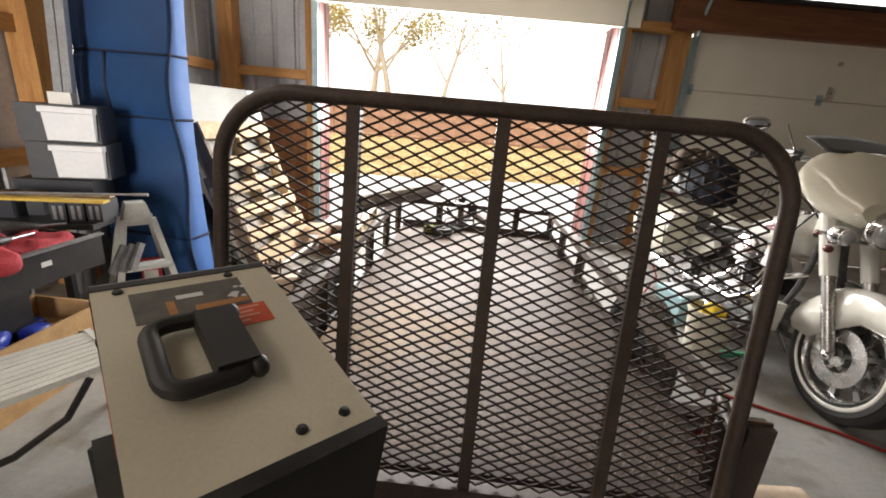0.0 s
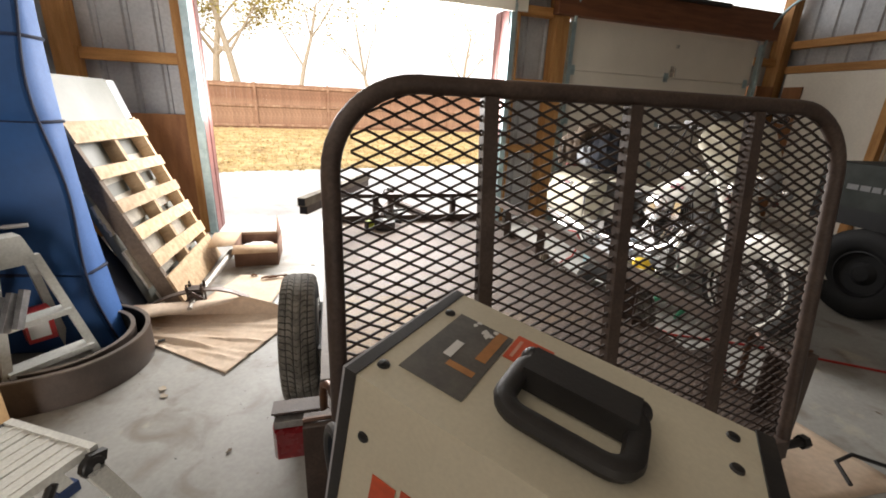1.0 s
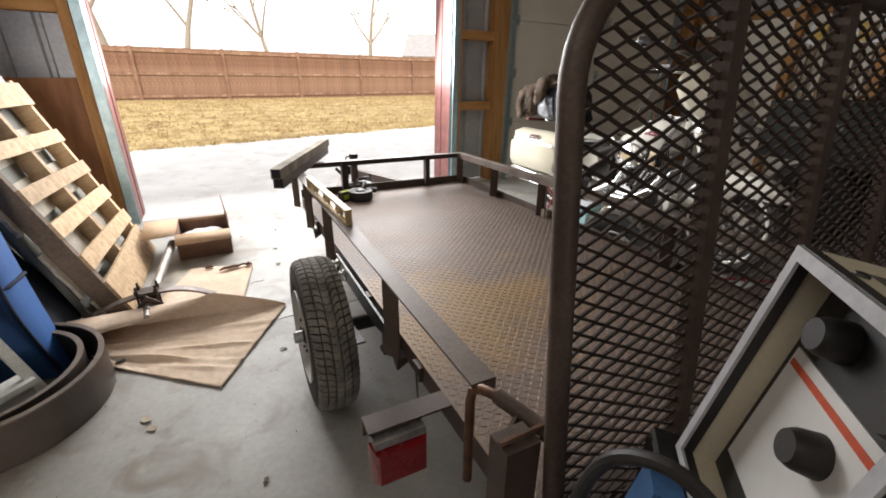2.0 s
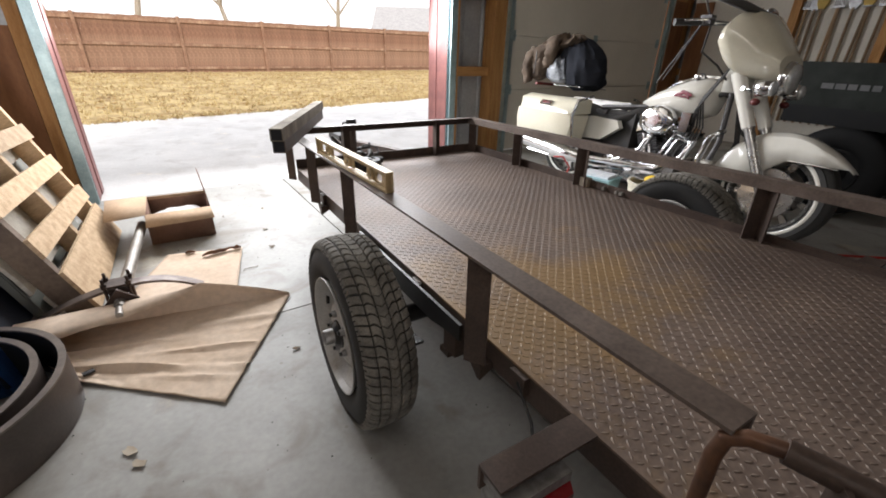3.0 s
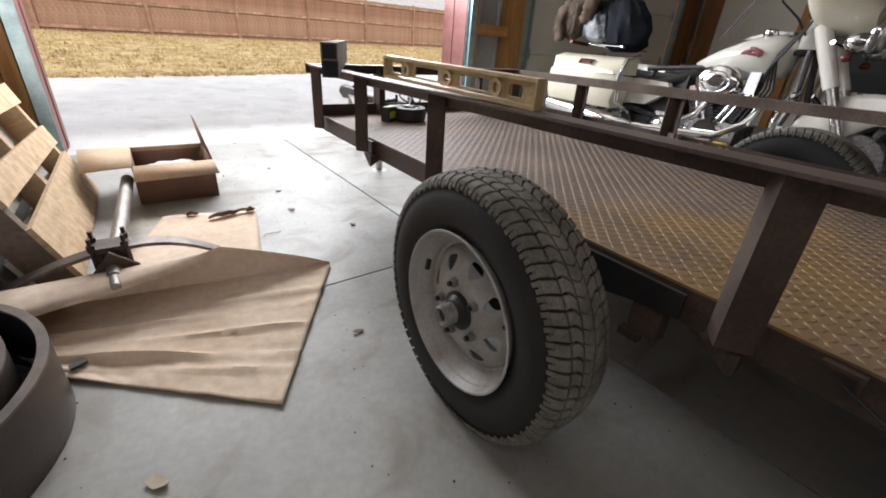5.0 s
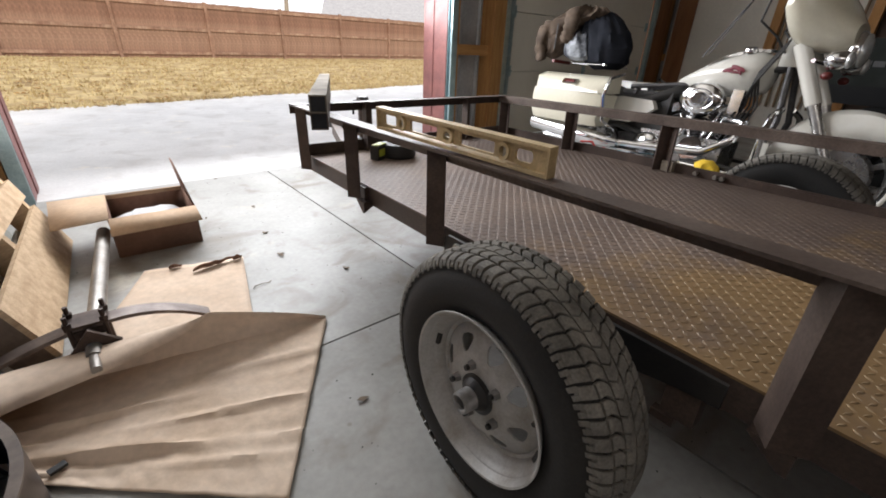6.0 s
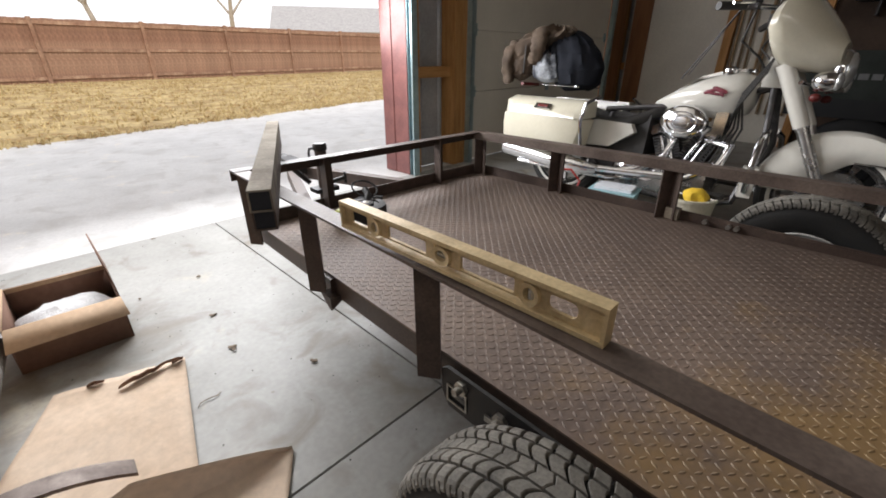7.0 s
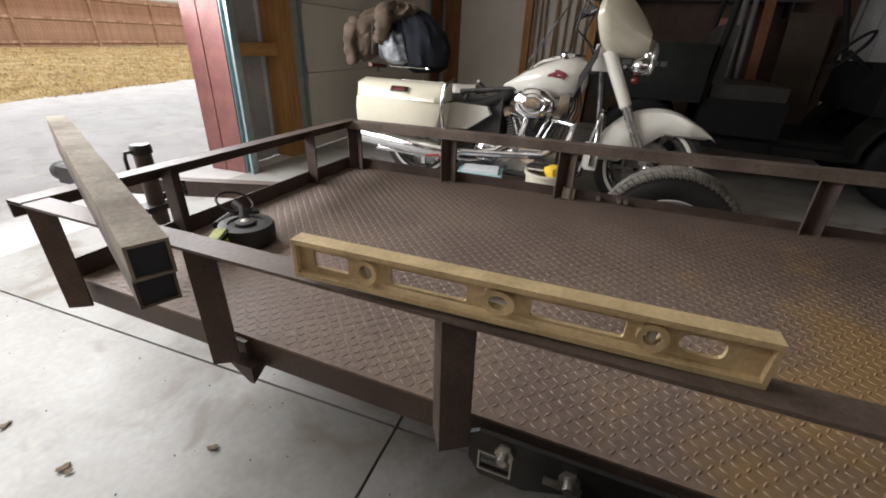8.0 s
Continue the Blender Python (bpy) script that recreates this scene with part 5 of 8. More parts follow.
bm = B()
loft(bm, [[(x * w, y, z) for x, z in ((-1, zb), (1, zb), (0.8, zt), (-0.8, zt))] for y, w, zb, zt in ((-0.26, .025, .915, .930), (-0.15, .040, .910, .929), (0.0, .035, .868, .884), (0.13, .022, .782, .795))])
soften(bm, 0.008, 2)
part("dash", bm, M_CHROME, tank, "chrome tank console")
# seat
bm, rings = B(), []
for y, w, zb, zt in ((0.15, 0.06, 0.64, 0.735), (0.22, 0.12, 0.585, 0.69), (0.33, 0.165, 0.545, 0.635), (0.46, 0.175, 0.535, 0.615), (0.57, 0.16, 0.555, 0.625), (0.68, 0.14, 0.60, 0.655), (0.85, 0.13, 0.64, 0.685), (0.95, 0.10, 0.65, 0.68)):
    rings.append([(math.copysign(abs(math.cos(a)) ** 0.7, math.cos(a)) * w, y, (zb + zt) / 2 + math.copysign(abs(math.sin(a)) ** 0.7, math.sin(a)) * (zt - zb) / 2) for a in [2 * math.pi * k / 20 for k in range(20)]])
loft(bm, rings)
bpart("seat", bm, M_LEATHER, "black leather seat")
# frame tubes and engine
bm = B()
for s in (-1, 1):
    sweep(bm, [(s * 0.05, -0.37, 0.86), (s * 0.11, -0.42, 0.55), (s * 0.14, -0.36, 0.22), (s * 0.15, -0.2, 0.17), (s * 0.15, 0.4, 0.17), (s * 0.13, 0.55, 0.35), (s * 0.1, 0.45, 0.66)], 0.017, 8)
    sweep(bm, [(s * 0.04, -0.36, 0.84), (s * 0.06, 0.1, 0.71), (s * 0.12, 0.5, 0.66)], 0.016, 8)
bpart("frame", bm, M_ENGINE, "black tube frame")
eng = B()
bx(eng, -0.13, 0.13, -0.20, 0.34, 0.19, 0.40)
soften(eng, 0.05, 3)
eng = bpart("crankcase", eng, M_ALU, "polished crankcase")
bm = B()
cy(bm, (-0.12, -0.03, 0.33), (-0.165, -0.03, 0.33), 0.085, 0.075, seg=28)
cy(bm, (-0.12, 0.13, 0.30), (-0.155, 0.13, 0.30), 0.06, 0.052, seg=24)
ell(bm, (-0.14, 0.27, 0.31), (0.05, 0.10, 0.075))
part("cam_cover", bm, M_CHROME, eng, "chrome cam cover")
for ang, y0 in ((-22.5, -0.06), (22.5, 0.04)):
    m = pose(0, y0, 0.38, -ang, 0, 0)
    bm = B()
    cy(bm, m @ Vector((0, 0, 0)), m @ Vector((0, 0, 0.20)), 0.06, seg=18)
    barrel = bpart("cylinder", bm, M_ENGINE, "finned black cylinder")
    for k in range(9):
        bm = B()
        bx(bm, -0.082, 0.082, -0.072, 0.072, 0.02 + 0.018 * k, 0.028 + 0.018 * k, m)
        part("fin", bm, M_ENGINE, barrel)
    bm = B()
    bx(bm, -0.085, 0.085, -0.075, 0.075, 0.19, 0.245, m)
    soften(bm, 0.02, 2)
    part("rocker_cover", bm, M_CHROME, eng)
    bm = B()
    cy(bm, m @ Vector((-0.095, 0.02, -0.02)), m @ Vector((-0.075, 0.02, 0.2)), 0.012)
    cy(bm, m @ Vector((-0.095, -0.02, -0.02)), m @ Vector((-0.075, -0.02, 0.2)), 0.012)
    part("pushrod_tube", bm, M_CHROME, eng)
bm = B()
lathe(bm, [(0.0, 0.07), (0.028, 0.07), (0.032, 0.064), (0.04, 0.064), (0.05, 0.058), (0.056, 0.064), (0.075, 0.058), (0.085, 0.045), (0.088, 0.02), (0.085, 0.0)], pose(-0.135, -0.01, 0.628, 0, -90, 0) @ Matrix.Diagonal((1.1, 1.5, 1.15, 1)), 36)
part("air_cleaner", bm, M_CHROME, eng, "round chrome air cleaner cover")
bm = B()
bx(bm, -0.17, -0.10, -0.23, -0.17, 0.58, 0.70)
soften(bm, 0.012, 2)
part("horn_cover", bm, M_CHROME, eng)
for y0, y1, z0 in ((-0.14, -0.28, 0.54), (0.12, 0.02, 0.55)):
    bm = B()
    sweep(bm, [(-0.08, y0, z0), (-0.14, y1, z0 - 0.02), (-0.19, y1 + 0.02, 0.42), (-0.215, y1 + 0.16, 0.32), (-0.24, 0.30, 0.29), (-0.30, 0.5, 0.285)], 0.024, 12)
    part("header_pipe", bm, M_CHROME, eng)
bm = B()
sweep(bm, [(-0.30, 0.40, 0.285), (-0.315, 0.48, 0.285), (-0.33, 0.60, 0.29), (-0.335, 1.13, 0.325), (-0.335, 1.15, 0.326)], [0.026, 0.042, 0.056, 0.056, 0.050], 18)
bpart("muffler", bm, M_CHROME, "long chrome muffler")
bm = B()
sweep(bm, [(0.30, 0.40, 0.285), (0.33, 0.60, 0.29), (0.335, 1.13, 0.325)], [0.026, 0.045, 0.045], 16)
bpart("muffler", bm, M_CHROME, "long chrome muffler")
for s in (-1, 1):
    bm = B()
    bx(bm, s * 0.27 - 0.055, s * 0.27 + 0.055, -0.34, -0.06, 0.255, 0.275)
    soften(bm, 0.006, 1)
    fb = bpart("floorboard", bm, M_LEATHER, "rubber footboard with chrome edge")
    bm = B()
    sweep(bm, [(s * 0.21, -0.06, 0.25), (s * 0.33, -0.06, 0.25), (s * 0.335, -0.34, 0.25), (s * 0.21, -0.36, 0.25)], 0.009, 6)
    part("edge", bm, M_CHROME, fb)
    bm = B()
    sweep(bm, [(s * 0.10, -0.42, 0.62), (s * 0.26, -0.43, 0.58), (s * 0.33, -0.44, 0.46), (s * 0.26, -0.43, 0.32), (s * 0.12, -0.40, 0.28)], 0.017, 10)
    bpart("crash_bar", bm, M_CHROME, "chrome engine guard")
    bm = B()
    sweep(bm, [(s * 0.13, 0.15, 0.25), (s * 0.25, 0.34, 0.24), (s * 0.30, 0.6, 0.235), (s * 0.36, 1.0, 0.25)], 0.012, 8)
    bpart("bag_rail", bm, M_CHROME, "chrome lower rail")
    # lower leg shield
    bm = B()
    loft(bm, [[(s * (0.19 + dx), y, z) for dx, y in ((-0.05, -0.44), (0.05, -0.46), (0.06, -0.40), (-0.04, -0.37))] for z, _ in ((0.28, 0), (0.34, 0), (0.44, 0))])
    soften(bm, 0.012, 2)
    bpart("leg_shield", bm, M_BIKEWHITE, "white lower leg shield")
    # side cover
    bm = B()
    loft(bm, [[(s * x, y, z) for y, z in ((0.25, 0.535), (0.40, 0.43), (0.58, 0.42), (0.60, 0.575), (0.50, 0.592), (0.28, 0.585))] for x in (0.15, 0.20)])
    soften(bm, 0.015, 2)
    bpart("side_cover", bm, M_BIKEWHITE, "white side cover")
    # saddlebag
    bag, rings = B(), []
    for y, zt, dx in ((0.52, 0.585, 0.0), (0.56, 0.60, 0.02), (0.75, 0.60, 0.03), (1.05, 0.60, 0.03), (1.12, 0.585, 0.02)):
        rings.append([(s * (x + (dx if x > 0.3 else 0)), y + (0.03 if z < 0.45 else 0) * (y < 0.6), z) for x, z in ((0.23, 0.38), (0.37, 0.37), (0.40, 0.42), (0.415, 0.52), (0.41, zt), (0.23, zt))])
    loft(bag, rings)
    soften(bag, 0.018, 2, 50)
    bag = bpart("saddlebag", bag, M_CREAM, "cream hard saddlebag")
    bm, rings = B(), []
    for y, k in ((0.515, 0.92), (0.55, 1.0), (0.8, 1.0), (1.07, 1.0), (1.13, 0.9)):
        rings.append([(s * x, y, z) for x, z in ((0.225, 0.602), (0.43 * k + 0.015, 0.590), (0.44 * k, 0.622), (0.395, 0.672), (0.30, 0.705), (0.235, 0.702))])
    loft(bm, rings)
    soften(bm, 0.014, 2, 40)
    lid = part("lid", bm, M_CREAM, bag, "domed cream lid")
    bm = B()
    bx(bm, -0.006, 0.006, -0.062, 0.062, -0.022, 0.022)
    soften(bm, 0.005, 2)
    rf = part("latch", bm, M_CHROME, bag, "chrome latch with a red reflector")
    bm = B()
    bx(bm, 0.0065, 0.009, -0.040, 0.040, -0.010, 0.010) if s > 0 else bx(bm, -0.009, -0.0065, -0.040, 0.040, -0.010, 0.010)
    part("reflector", bm, M_AMBER, rf, "red reflector")
    rf.matrix_basis = pose(s * 0.428, 0.80, 0.648, 0, -s * 42, 0)
    bm = B()
    sweep(bm, [(s * 0.25, 0.50, 0.73), (s * 0.40, 0.50, 0.69), (s * 0.44, 0.50, 0.58), (s * 0.42, 0.48, 0.42), (s * 0.28, 0.46, 0.36)], 0.011, 8)
    bpart("bag_guard", bm, M_CHROME, "chrome saddlebag guard")
# dark bodies that fill the frame behind the engine
bm = B()
bx(bm, -0.11, 0.11, 0.20, 0.56, 0.36, 0.645)
soften(bm, 0.02, 2)
bpart("battery_box", bm, M_LEATHER, "black battery and oil box")
bm = B()
bx(bm, -0.115, 0.115, 0.30, 0.56, 0.20, 0.35)
soften(bm, 0.04, 3)
bpart("transmission", bm, M_ENGINE, "dark transmission case")
bm = B()
sweep(bm, [(-0.13, 0.34, 0.36), (-0.16, 0.50, 0.40), (-0.16, 0.70, 0.38), (-0.15, 0.80, 0.34)], 0.022, 8)
bpart("belt_guard", bm, M_LEATHER, "black belt guard")
for k in range(5):
    bm = B()
    sweep(bm, [(-0.10 - 0.012 * k, -0.34, 0.98 - 0.015 * k), (-0.15 - 0.01 * k, -0.26, 0.80 - 0.02 * k), (-0.12, -0.30 + 0.02 * k, 0.62), (-0.11, -0.25 + 0.03 * k, 0.42)], 0.006, 6)
    bpart("hose", bm, M_LEATHER, "black cable or hose")
# rear rack, lights, stand
bm = B()
for x in (-0.15, -0.05, 0.05, 0.15):
    cy(bm, (x, 0.74, 0.785), (x, 1.03, 0.785), 0.005, seg=8)
for y in (0.74, 1.03):
    cy(bm, (-0.16, y, 0.785), (0.16, y, 0.785), 0.006, seg=8)
bpart("luggage_rack", bm, M_CHROME, "chrome tube luggage rack")
bm = B()
bx(bm, -0.30, -0.10, 1.085, 1.11, 0.772, 0.794)
soften(bm, 0.01, 2)
bpart("tail_light_bar", bm, M_AMBER, "red tail light bar")
for s in (-1, 1):
    bm = B()
    sweep(bm, [(s * 0.1, 0.8, 0.81), (s * 0.13, 0.95, 0.85), (s * 0.13, 1.0, 1.05)], 0.012, 8)
    bpart("backrest_stay", bm, M_CHROME)
bm = B()
bx(bm, -0.14, 0.14, 0.95, 1.01, 0.93, 1.10)
soften(bm, 0.025, 3)
bpart("backrest", bm, M_LEATHER, "black passenger backrest")
bm = B()
sweep(bm, [(0.13, -0.05, 0.2), (0.2, -0.09, 0.1), (0.245, -0.12, 0.018)], 0.011, 8)
bpart("side_stand", bm, M_CHROME)
bm = B()
sweep(bm, [(-0.43, 1.0, 0.85), (-0.435, 1.0, 1.02)], 0.004, 6)
bpart("antenna", bm, M_LEATHER)


# coat and bags heaped on the backrest
M_COAT = mat("brown_coat_cloth", (0.105, 0.072, 0.048), (0.058, 0.040, 0.028), rough=0.9, scale=9, fine=120, bump=0.4, grain=0.2)
M_NAVY = mat("black_nylon", (0.010, 0.012, 0.018), (0.018, 0.020, 0.027), rough=0.85, spec=0.2, scale=9, fine=120, bump=0.4)
M_GREYCLOTH = mat("grey_blue_shell", (0.34, 0.36, 0.39), (0.03, 0.034, 0.045), rough=0.5, scale=7, fine=80, bump=0.2, contrast=(0.4, 0.55))


def drape(name, rings, ma, label, category, seed, fold=0.02, freq=9.0):
    """A cloth body lofted through (centre, half width x, half width y) sections, with running folds."""
    bm, out = B(), []
    n = 44
    fine_rings = []
    for (c0, a0, b0), (c1, a1, b1) in zip(rings, rings[1:]):
        for k in range(6):
            e = k / 6
            e = e * e * (3 - 2 * e)
            fine_rings.append((Vector(c0).lerp(Vector(c1), e), a0 + (a1 - a0) * e, b0 + (b1 - b0) * e))
    fine_rings.append((Vector(rings[-1][0]), rings[-1][1], rings[-1][2]))
    for i, (c, ax, ay) in enumerate(fine_rings):
        ring = []
        for k in range(n):
            a = 2 * math.pi * k / n
            d = Vector((math.cos(a), math.sin(a), 0))
            p = c + Vector((d.x * ax, d.y * ay, 0))
            q = (d.x * 3.0 + seed, d.y * 3.0, c.z * freq * 0.45)
            w = fold * (1.3 * (0.35 - abs(noise.noise(q))) + 0.8 * noise.noise((d.x * 6 + seed, d.y * 6, c.z * freq * 0.9)))
            ring.append(p + d * w + Vector((0, 0, 0.6 * w)))
        out.append(ring)
    loft(bm, out)
    return solid(name, bm, ma, label, category, smooth=70)


coat = drape("coat", [((1.90, 3.62, 0.83), 0.05, 0.05), ((1.90, 3.62, 0.86), 0.085, 0.09), ((1.92, 3.60, 0.96), 0.11, 0.115), ((1.95, 3.55, 1.05), 0.12, 0.14), ((1.98, 3.47, 1.10), 0.115, 0.18), ((1.99, 3.42, 1.14), 0.10, 0.16), ((2.0, 3.40, 1.165), 0.06, 0.09), ((2.0, 3.40, 1.172), 0.02, 0.03)], M_COAT, "crumpled brown coat thrown over the motorcycle backrest", "coat", 1.5, 0.048, 12.0)
drape("duffel_bag", [((2.06, 3.22, 0.76), 0.10, 0.10), ((2.05, 3.22, 0.80), 0.15, 0.16), ((2.04, 3.24, 0.90), 0.165, 0.19), ((2.04, 3.27, 1.00), 0.15, 0.175), ((2.05, 3.31, 1.08), 0.11, 0.13), ((2.06, 3.34, 1.13), 0.06, 0.07), ((2.06, 3.34, 1.145), 0.02, 0.02)], M_NAVY, "black nylon bag strapped on the motorcycle seat", "bag", 4.2, 0.035, 7.0)
drape("helmet_bag", [((1.915, 3.37, 0.815), 0.05, 0.07), ((1.91, 3.38, 0.84), 0.075, 0.11), ((1.91, 3.39, 0.92), 0.085, 0.115), ((1.92, 3.40, 0.99), 0.07, 0.09), ((1.94, 3.41, 1.03), 0.03, 0.04)], M_GREYCLOTH, "grey and white shell bag under the coat", "bag", 7.7, 0.02)
bm = B()
pts = [Vector(p) for p in ((1.93, 3.47, 1.13), (1.86, 3.44, 1.12), (1.82, 3.42, 1.06), (1.83, 3.44, 0.99), (1.84, 3.47, 0.95))]
full = [pts[i].lerp(pts[i + 1], k / 5) for i in range(4) for k in range(5)] + [pts[-1]]
sweep(bm, full, [0.062 - 0.0008 * k + 0.006 * math.sin(k * 1.7) for k in range(len(full))], 20, flat=0.8)
for v in bm.verts:
    v.co += Vector((1, 1, 0.6)) * 0.014 * noise.noise(v.co * 22)
part("sleeve", bm, M_COAT, coat, "", coat.matrix_basis.inverted(), smooth=70)
bm = B()
pts = [Vector(p) for p in ((1.88, 3.66, 1.06), (1.82, 3.68, 1.0), (1.80, 3.68, 0.90), (1.81, 3.66, 0.80))]
full = [pts[i].lerp(pts[i + 1], k / 5) for i in range(3) for k in range(5)] + [pts[-1]]
sweep(bm, full, [0.06 - 0.001 * k + 0.007 * math.sin(k * 1.9) for k in range(len(full))], 20, flat=0.8)
for v in bm.verts:
    v.co += Vector((1, 1, 0.6)) * 0.016 * noise.noise(v.co * 20)
part("sleeve", bm, M_COAT, coat, "", coat.matrix_basis.inverted(), smooth=70)

# ---- things on the trailer ----
def on_rail(y):
    return (trailer.matrix_basis @ Vector((0, y - 0.55, RAIL))).z


# spirit level with slots and three vials
L = 0.618
lev = thing("spirit_level", "worn yellow aluminium spirit level lying on the trailer rail", "spirit level",
            Matrix.Translation((-0.428, 1.655, on_rail(1.655) + 0.001)) @ pose(0, 0, 0, -1.15, 0, 93.2) @ Matrix.Diagonal((0.957, 1, 1.06, 1)))


def slot(x0, x1, z0, z1, n=6):
    r = (z1 - z0) / 2
    zc = (z0 + z1) / 2
    out = [(x1 - r + r * math.sin(a), zc + r * math.cos(a)) for a in [math.pi * k / n for k in range(n + 1)]]
    return out + [(x0 + r - r * math.sin(a), zc - r * math.cos(a)) for a in [math.pi * k / n for k in range(n + 1)]]


bm = B()
def window(x0, x1, z0, z1, r=0.004):
    out = []
    for cx, cz, a0 in ((x1 - r, z1 - r, 0), (x0 + r, z1 - r, 90), (x0 + r, z0 + r, 180), (x1 - r, z0 + r, 270)):
        out += [(cx + r * math.cos(radians(a0 + a)), cz + r * math.sin(radians(a0 + a))) for a in (0, 30, 60, 90)]
    return out


holes = [window(0.045, 0.093, 0.0165, 0.0395, 0.009), window(0.152, 0.265, 0.0160, 0.0400), window(0.350, 0.462, 0.0160, 0.0400), window(0.530, 0.588, 0.0160, 0.0400),
         slot(0.107, 0.138, 0.0125, 0.0435, 8), window(0.286, 0.328, 0.0135, 0.0425, 0.006), slot(0.483, 0.514, 0.0125, 0.0435, 8)]
plate(bm, [(0, 0.003), (L, 0.003), (L, 0.053), (0, 0.053)], holes, 0.006, Matrix(((1, 0, 0, 0), (0, 0, 1, -0.003), (0, 1, 0, 0), (0, 0, 0, 1))))
part("web", bm, M_LEVEL, lev, smooth=0)
for z0 in (0.0, 0.049):
    bm = B()
    bx(bm, 0, L, -0.0125, 0.0125, z0, z0 + 0.007)
    soften(bm, 0.0015, 1)
    part("flange", bm, M_LEVEL, lev)
for x0 in (0, L - 0.006):
    bm = B()
    bx(bm, x0, x0 + 0.006, -0.0122, 0.0122, 0.007, 0.049)
    part("end_cap", bm, M_LEVEL, lev)
M_VIAL = mat("clear_vial", (0.75, 0.74, 0.66), rough=0.12, rough_var=0.04, trans=0.5, bump=0)
for x, r, flat in ((0.1225, 0.0145, 0), (0.307, 0.0135, 1), (0.4985, 0.0145, 0)):
    bm = B()
    lathe(bm, [(r * 0.7, -0.009), (r * 1.22, -0.010), (r * 1.25, 0.010), (r * 0.7, 0.009)], pose(x, 0, 0.028, 90, 0, 0) @ Matrix.Diagonal((1.35 if flat else 1, 1, 1, 1)), 24, closed=True)
    ring = part("vial_ring", bm, M_LEVEL, lev)
    bm = B()
    d = Vector((0.013, 0, 0)) if flat else Vector((0.0, 0, 0.011))
    cy(bm, Vector((x, 0, 0.028)) - d, Vector((x, 0, 0.028)) + d, 0.0055, seg=12)
    part("vial", bm, M_VIAL, ring, "clear glass vial")

# two square tubes laid across the front corner
M_TUBE = mat("weathered_grey_tube", (0.30, 0.265, 0.21), (0.17, 0.14, 0.11), rough=0.88, spec=0.15, scale=9, fine=120, bump=0.15, grain=0.2)
M_TUBEDARK = mat("tube_end_dark", (0.010, 0.011, 0.016), (0.016, 0.017, 0.022), rough=0.7, scale=30)
zr = on_rail(2.6) + 0.002
ta = Vector((-0.588, 2.375, 0))
tb = Vector((-0.10, 3.50, 0))
tang = math.degrees(math.atan2(tb.y - ta.y, tb.x - ta.x))
for k, (sh, off, ln) in enumerate(((0.0, 0.0, 1.10), (0.0, -0.02, 1.17))):
    bm = B()
    tl = ln
    s = 0.0245
    ring = lambda r, x: [(x, -r, -r), (x, r, -r), (x, r, r), (x, -r, r)]
    loft(bm, [ring(s - 0.004, 0.05), ring(s - 0.004, 0.0), ring(s, 0.0), ring(s, tl), ring(s - 0.004, tl), ring(s - 0.004, tl - 0.05)])
    soften(bm, 0.0025, 1, 60)
    tube = thing("square_tube", "weathered square steel tube stacked across the trailer front corner" if k else "dark square steel tube resting on the trailer rails", "steel tube",
                 Matrix.Translation((ta.x, ta.y, zr + 0.0245 + 0.0495 * k)) @ pose(0, 0, 0, 0, 0.9, tang) @ pose(off, sh, 0), group="tubes on the trailer")
    part("tube_wall", bm, M_TUBE if k else M_STEEL, tube)
    # dark sheets just inside the ends stand in for the hollow's shade
    for x in (0.004, tl - 0.010):
        bm = B()
        bx(bm, x, x + 0.006, -0.0203, 0.0203, -0.0203, 0.0203)
        part("end_dark", bm, M_TUBEDARK, tube, "dark sheet inside the tube end")

# black reel tool, hoop and tape measure on the deck
dz = (trailer.matrix_basis @ Vector((0, 2.2, DECK))).z + 0.002
M_LIME = mat("lime_yellow_plastic", (0.55, 0.62, 0.06), (0.40, 0.47, 0.05), rough=0.45, scale=20)
reel = thing("cord_reel", "black round reel tool lying on the trailer deck", "reel", pose(-0.065, 2.80, dz))
bm = B()
lathe(bm, [(0.0, 0.0), (0.072, 0.0), (0.078, 0.008), (0.078, 0.05), (0.074, 0.058), (0.05, 0.060), (0.048, 0.056), (0.03, 0.056), (0.028, 0.064), (0.012, 0.066), (0.0, 0.066)], seg=36)
part("drum", bm, M_PLASTIC, reel)
bm = B()
lathe(bm, [(0.0, 0.069), (0.01, 0.068), (0.013, 0.066)], seg=16)
part("knob", bm, M_BOLT, reel)
bm = B()
sweep(bm, [(0.06 + 0.05 * math.cos(a), 0.10 + 0.05 * math.sin(a), 0.085 + 0.02 * math.sin(a)) for a in [2 * math.pi * k / 20 for k in range(20)]], 0.004, 6, closed=True)
sweep(bm, [(0.02, 0.03, 0.05), (0.05, 0.06, 0.07), (0.06, 0.10, 0.08)], 0.014, 8)
sweep(bm, [(0.0, 0.12, 0.02), (0.07, 0.13, 0.03), (0.14, 0.10, 0.02)], 0.018, 8)
part("handle", bm, M_PLASTIC, reel, "black handle with a wire hoop")
tape = thing("tape_measure", "lime and black tape measure on the trailer deck", "tape measure", pose(-0.165, 2.80, dz, 0, 0, 30))
bm = B()
bx(bm, -0.04, 0.04, -0.02, 0.02, 0, 0.06)
soften(bm, 0.012, 3)
part("case", bm, M_PLASTIC, tape)
bm = B()
bx(bm, -0.036, 0.036, -0.015, 0.015, 0.058, 0.064)
bx(bm, -0.03, 0.03, -0.022, 0.022, 0.015, 0.045)
soften(bm, 0.002, 1)
part("label_face", bm, M_LIME, tape, "lime yellow face")

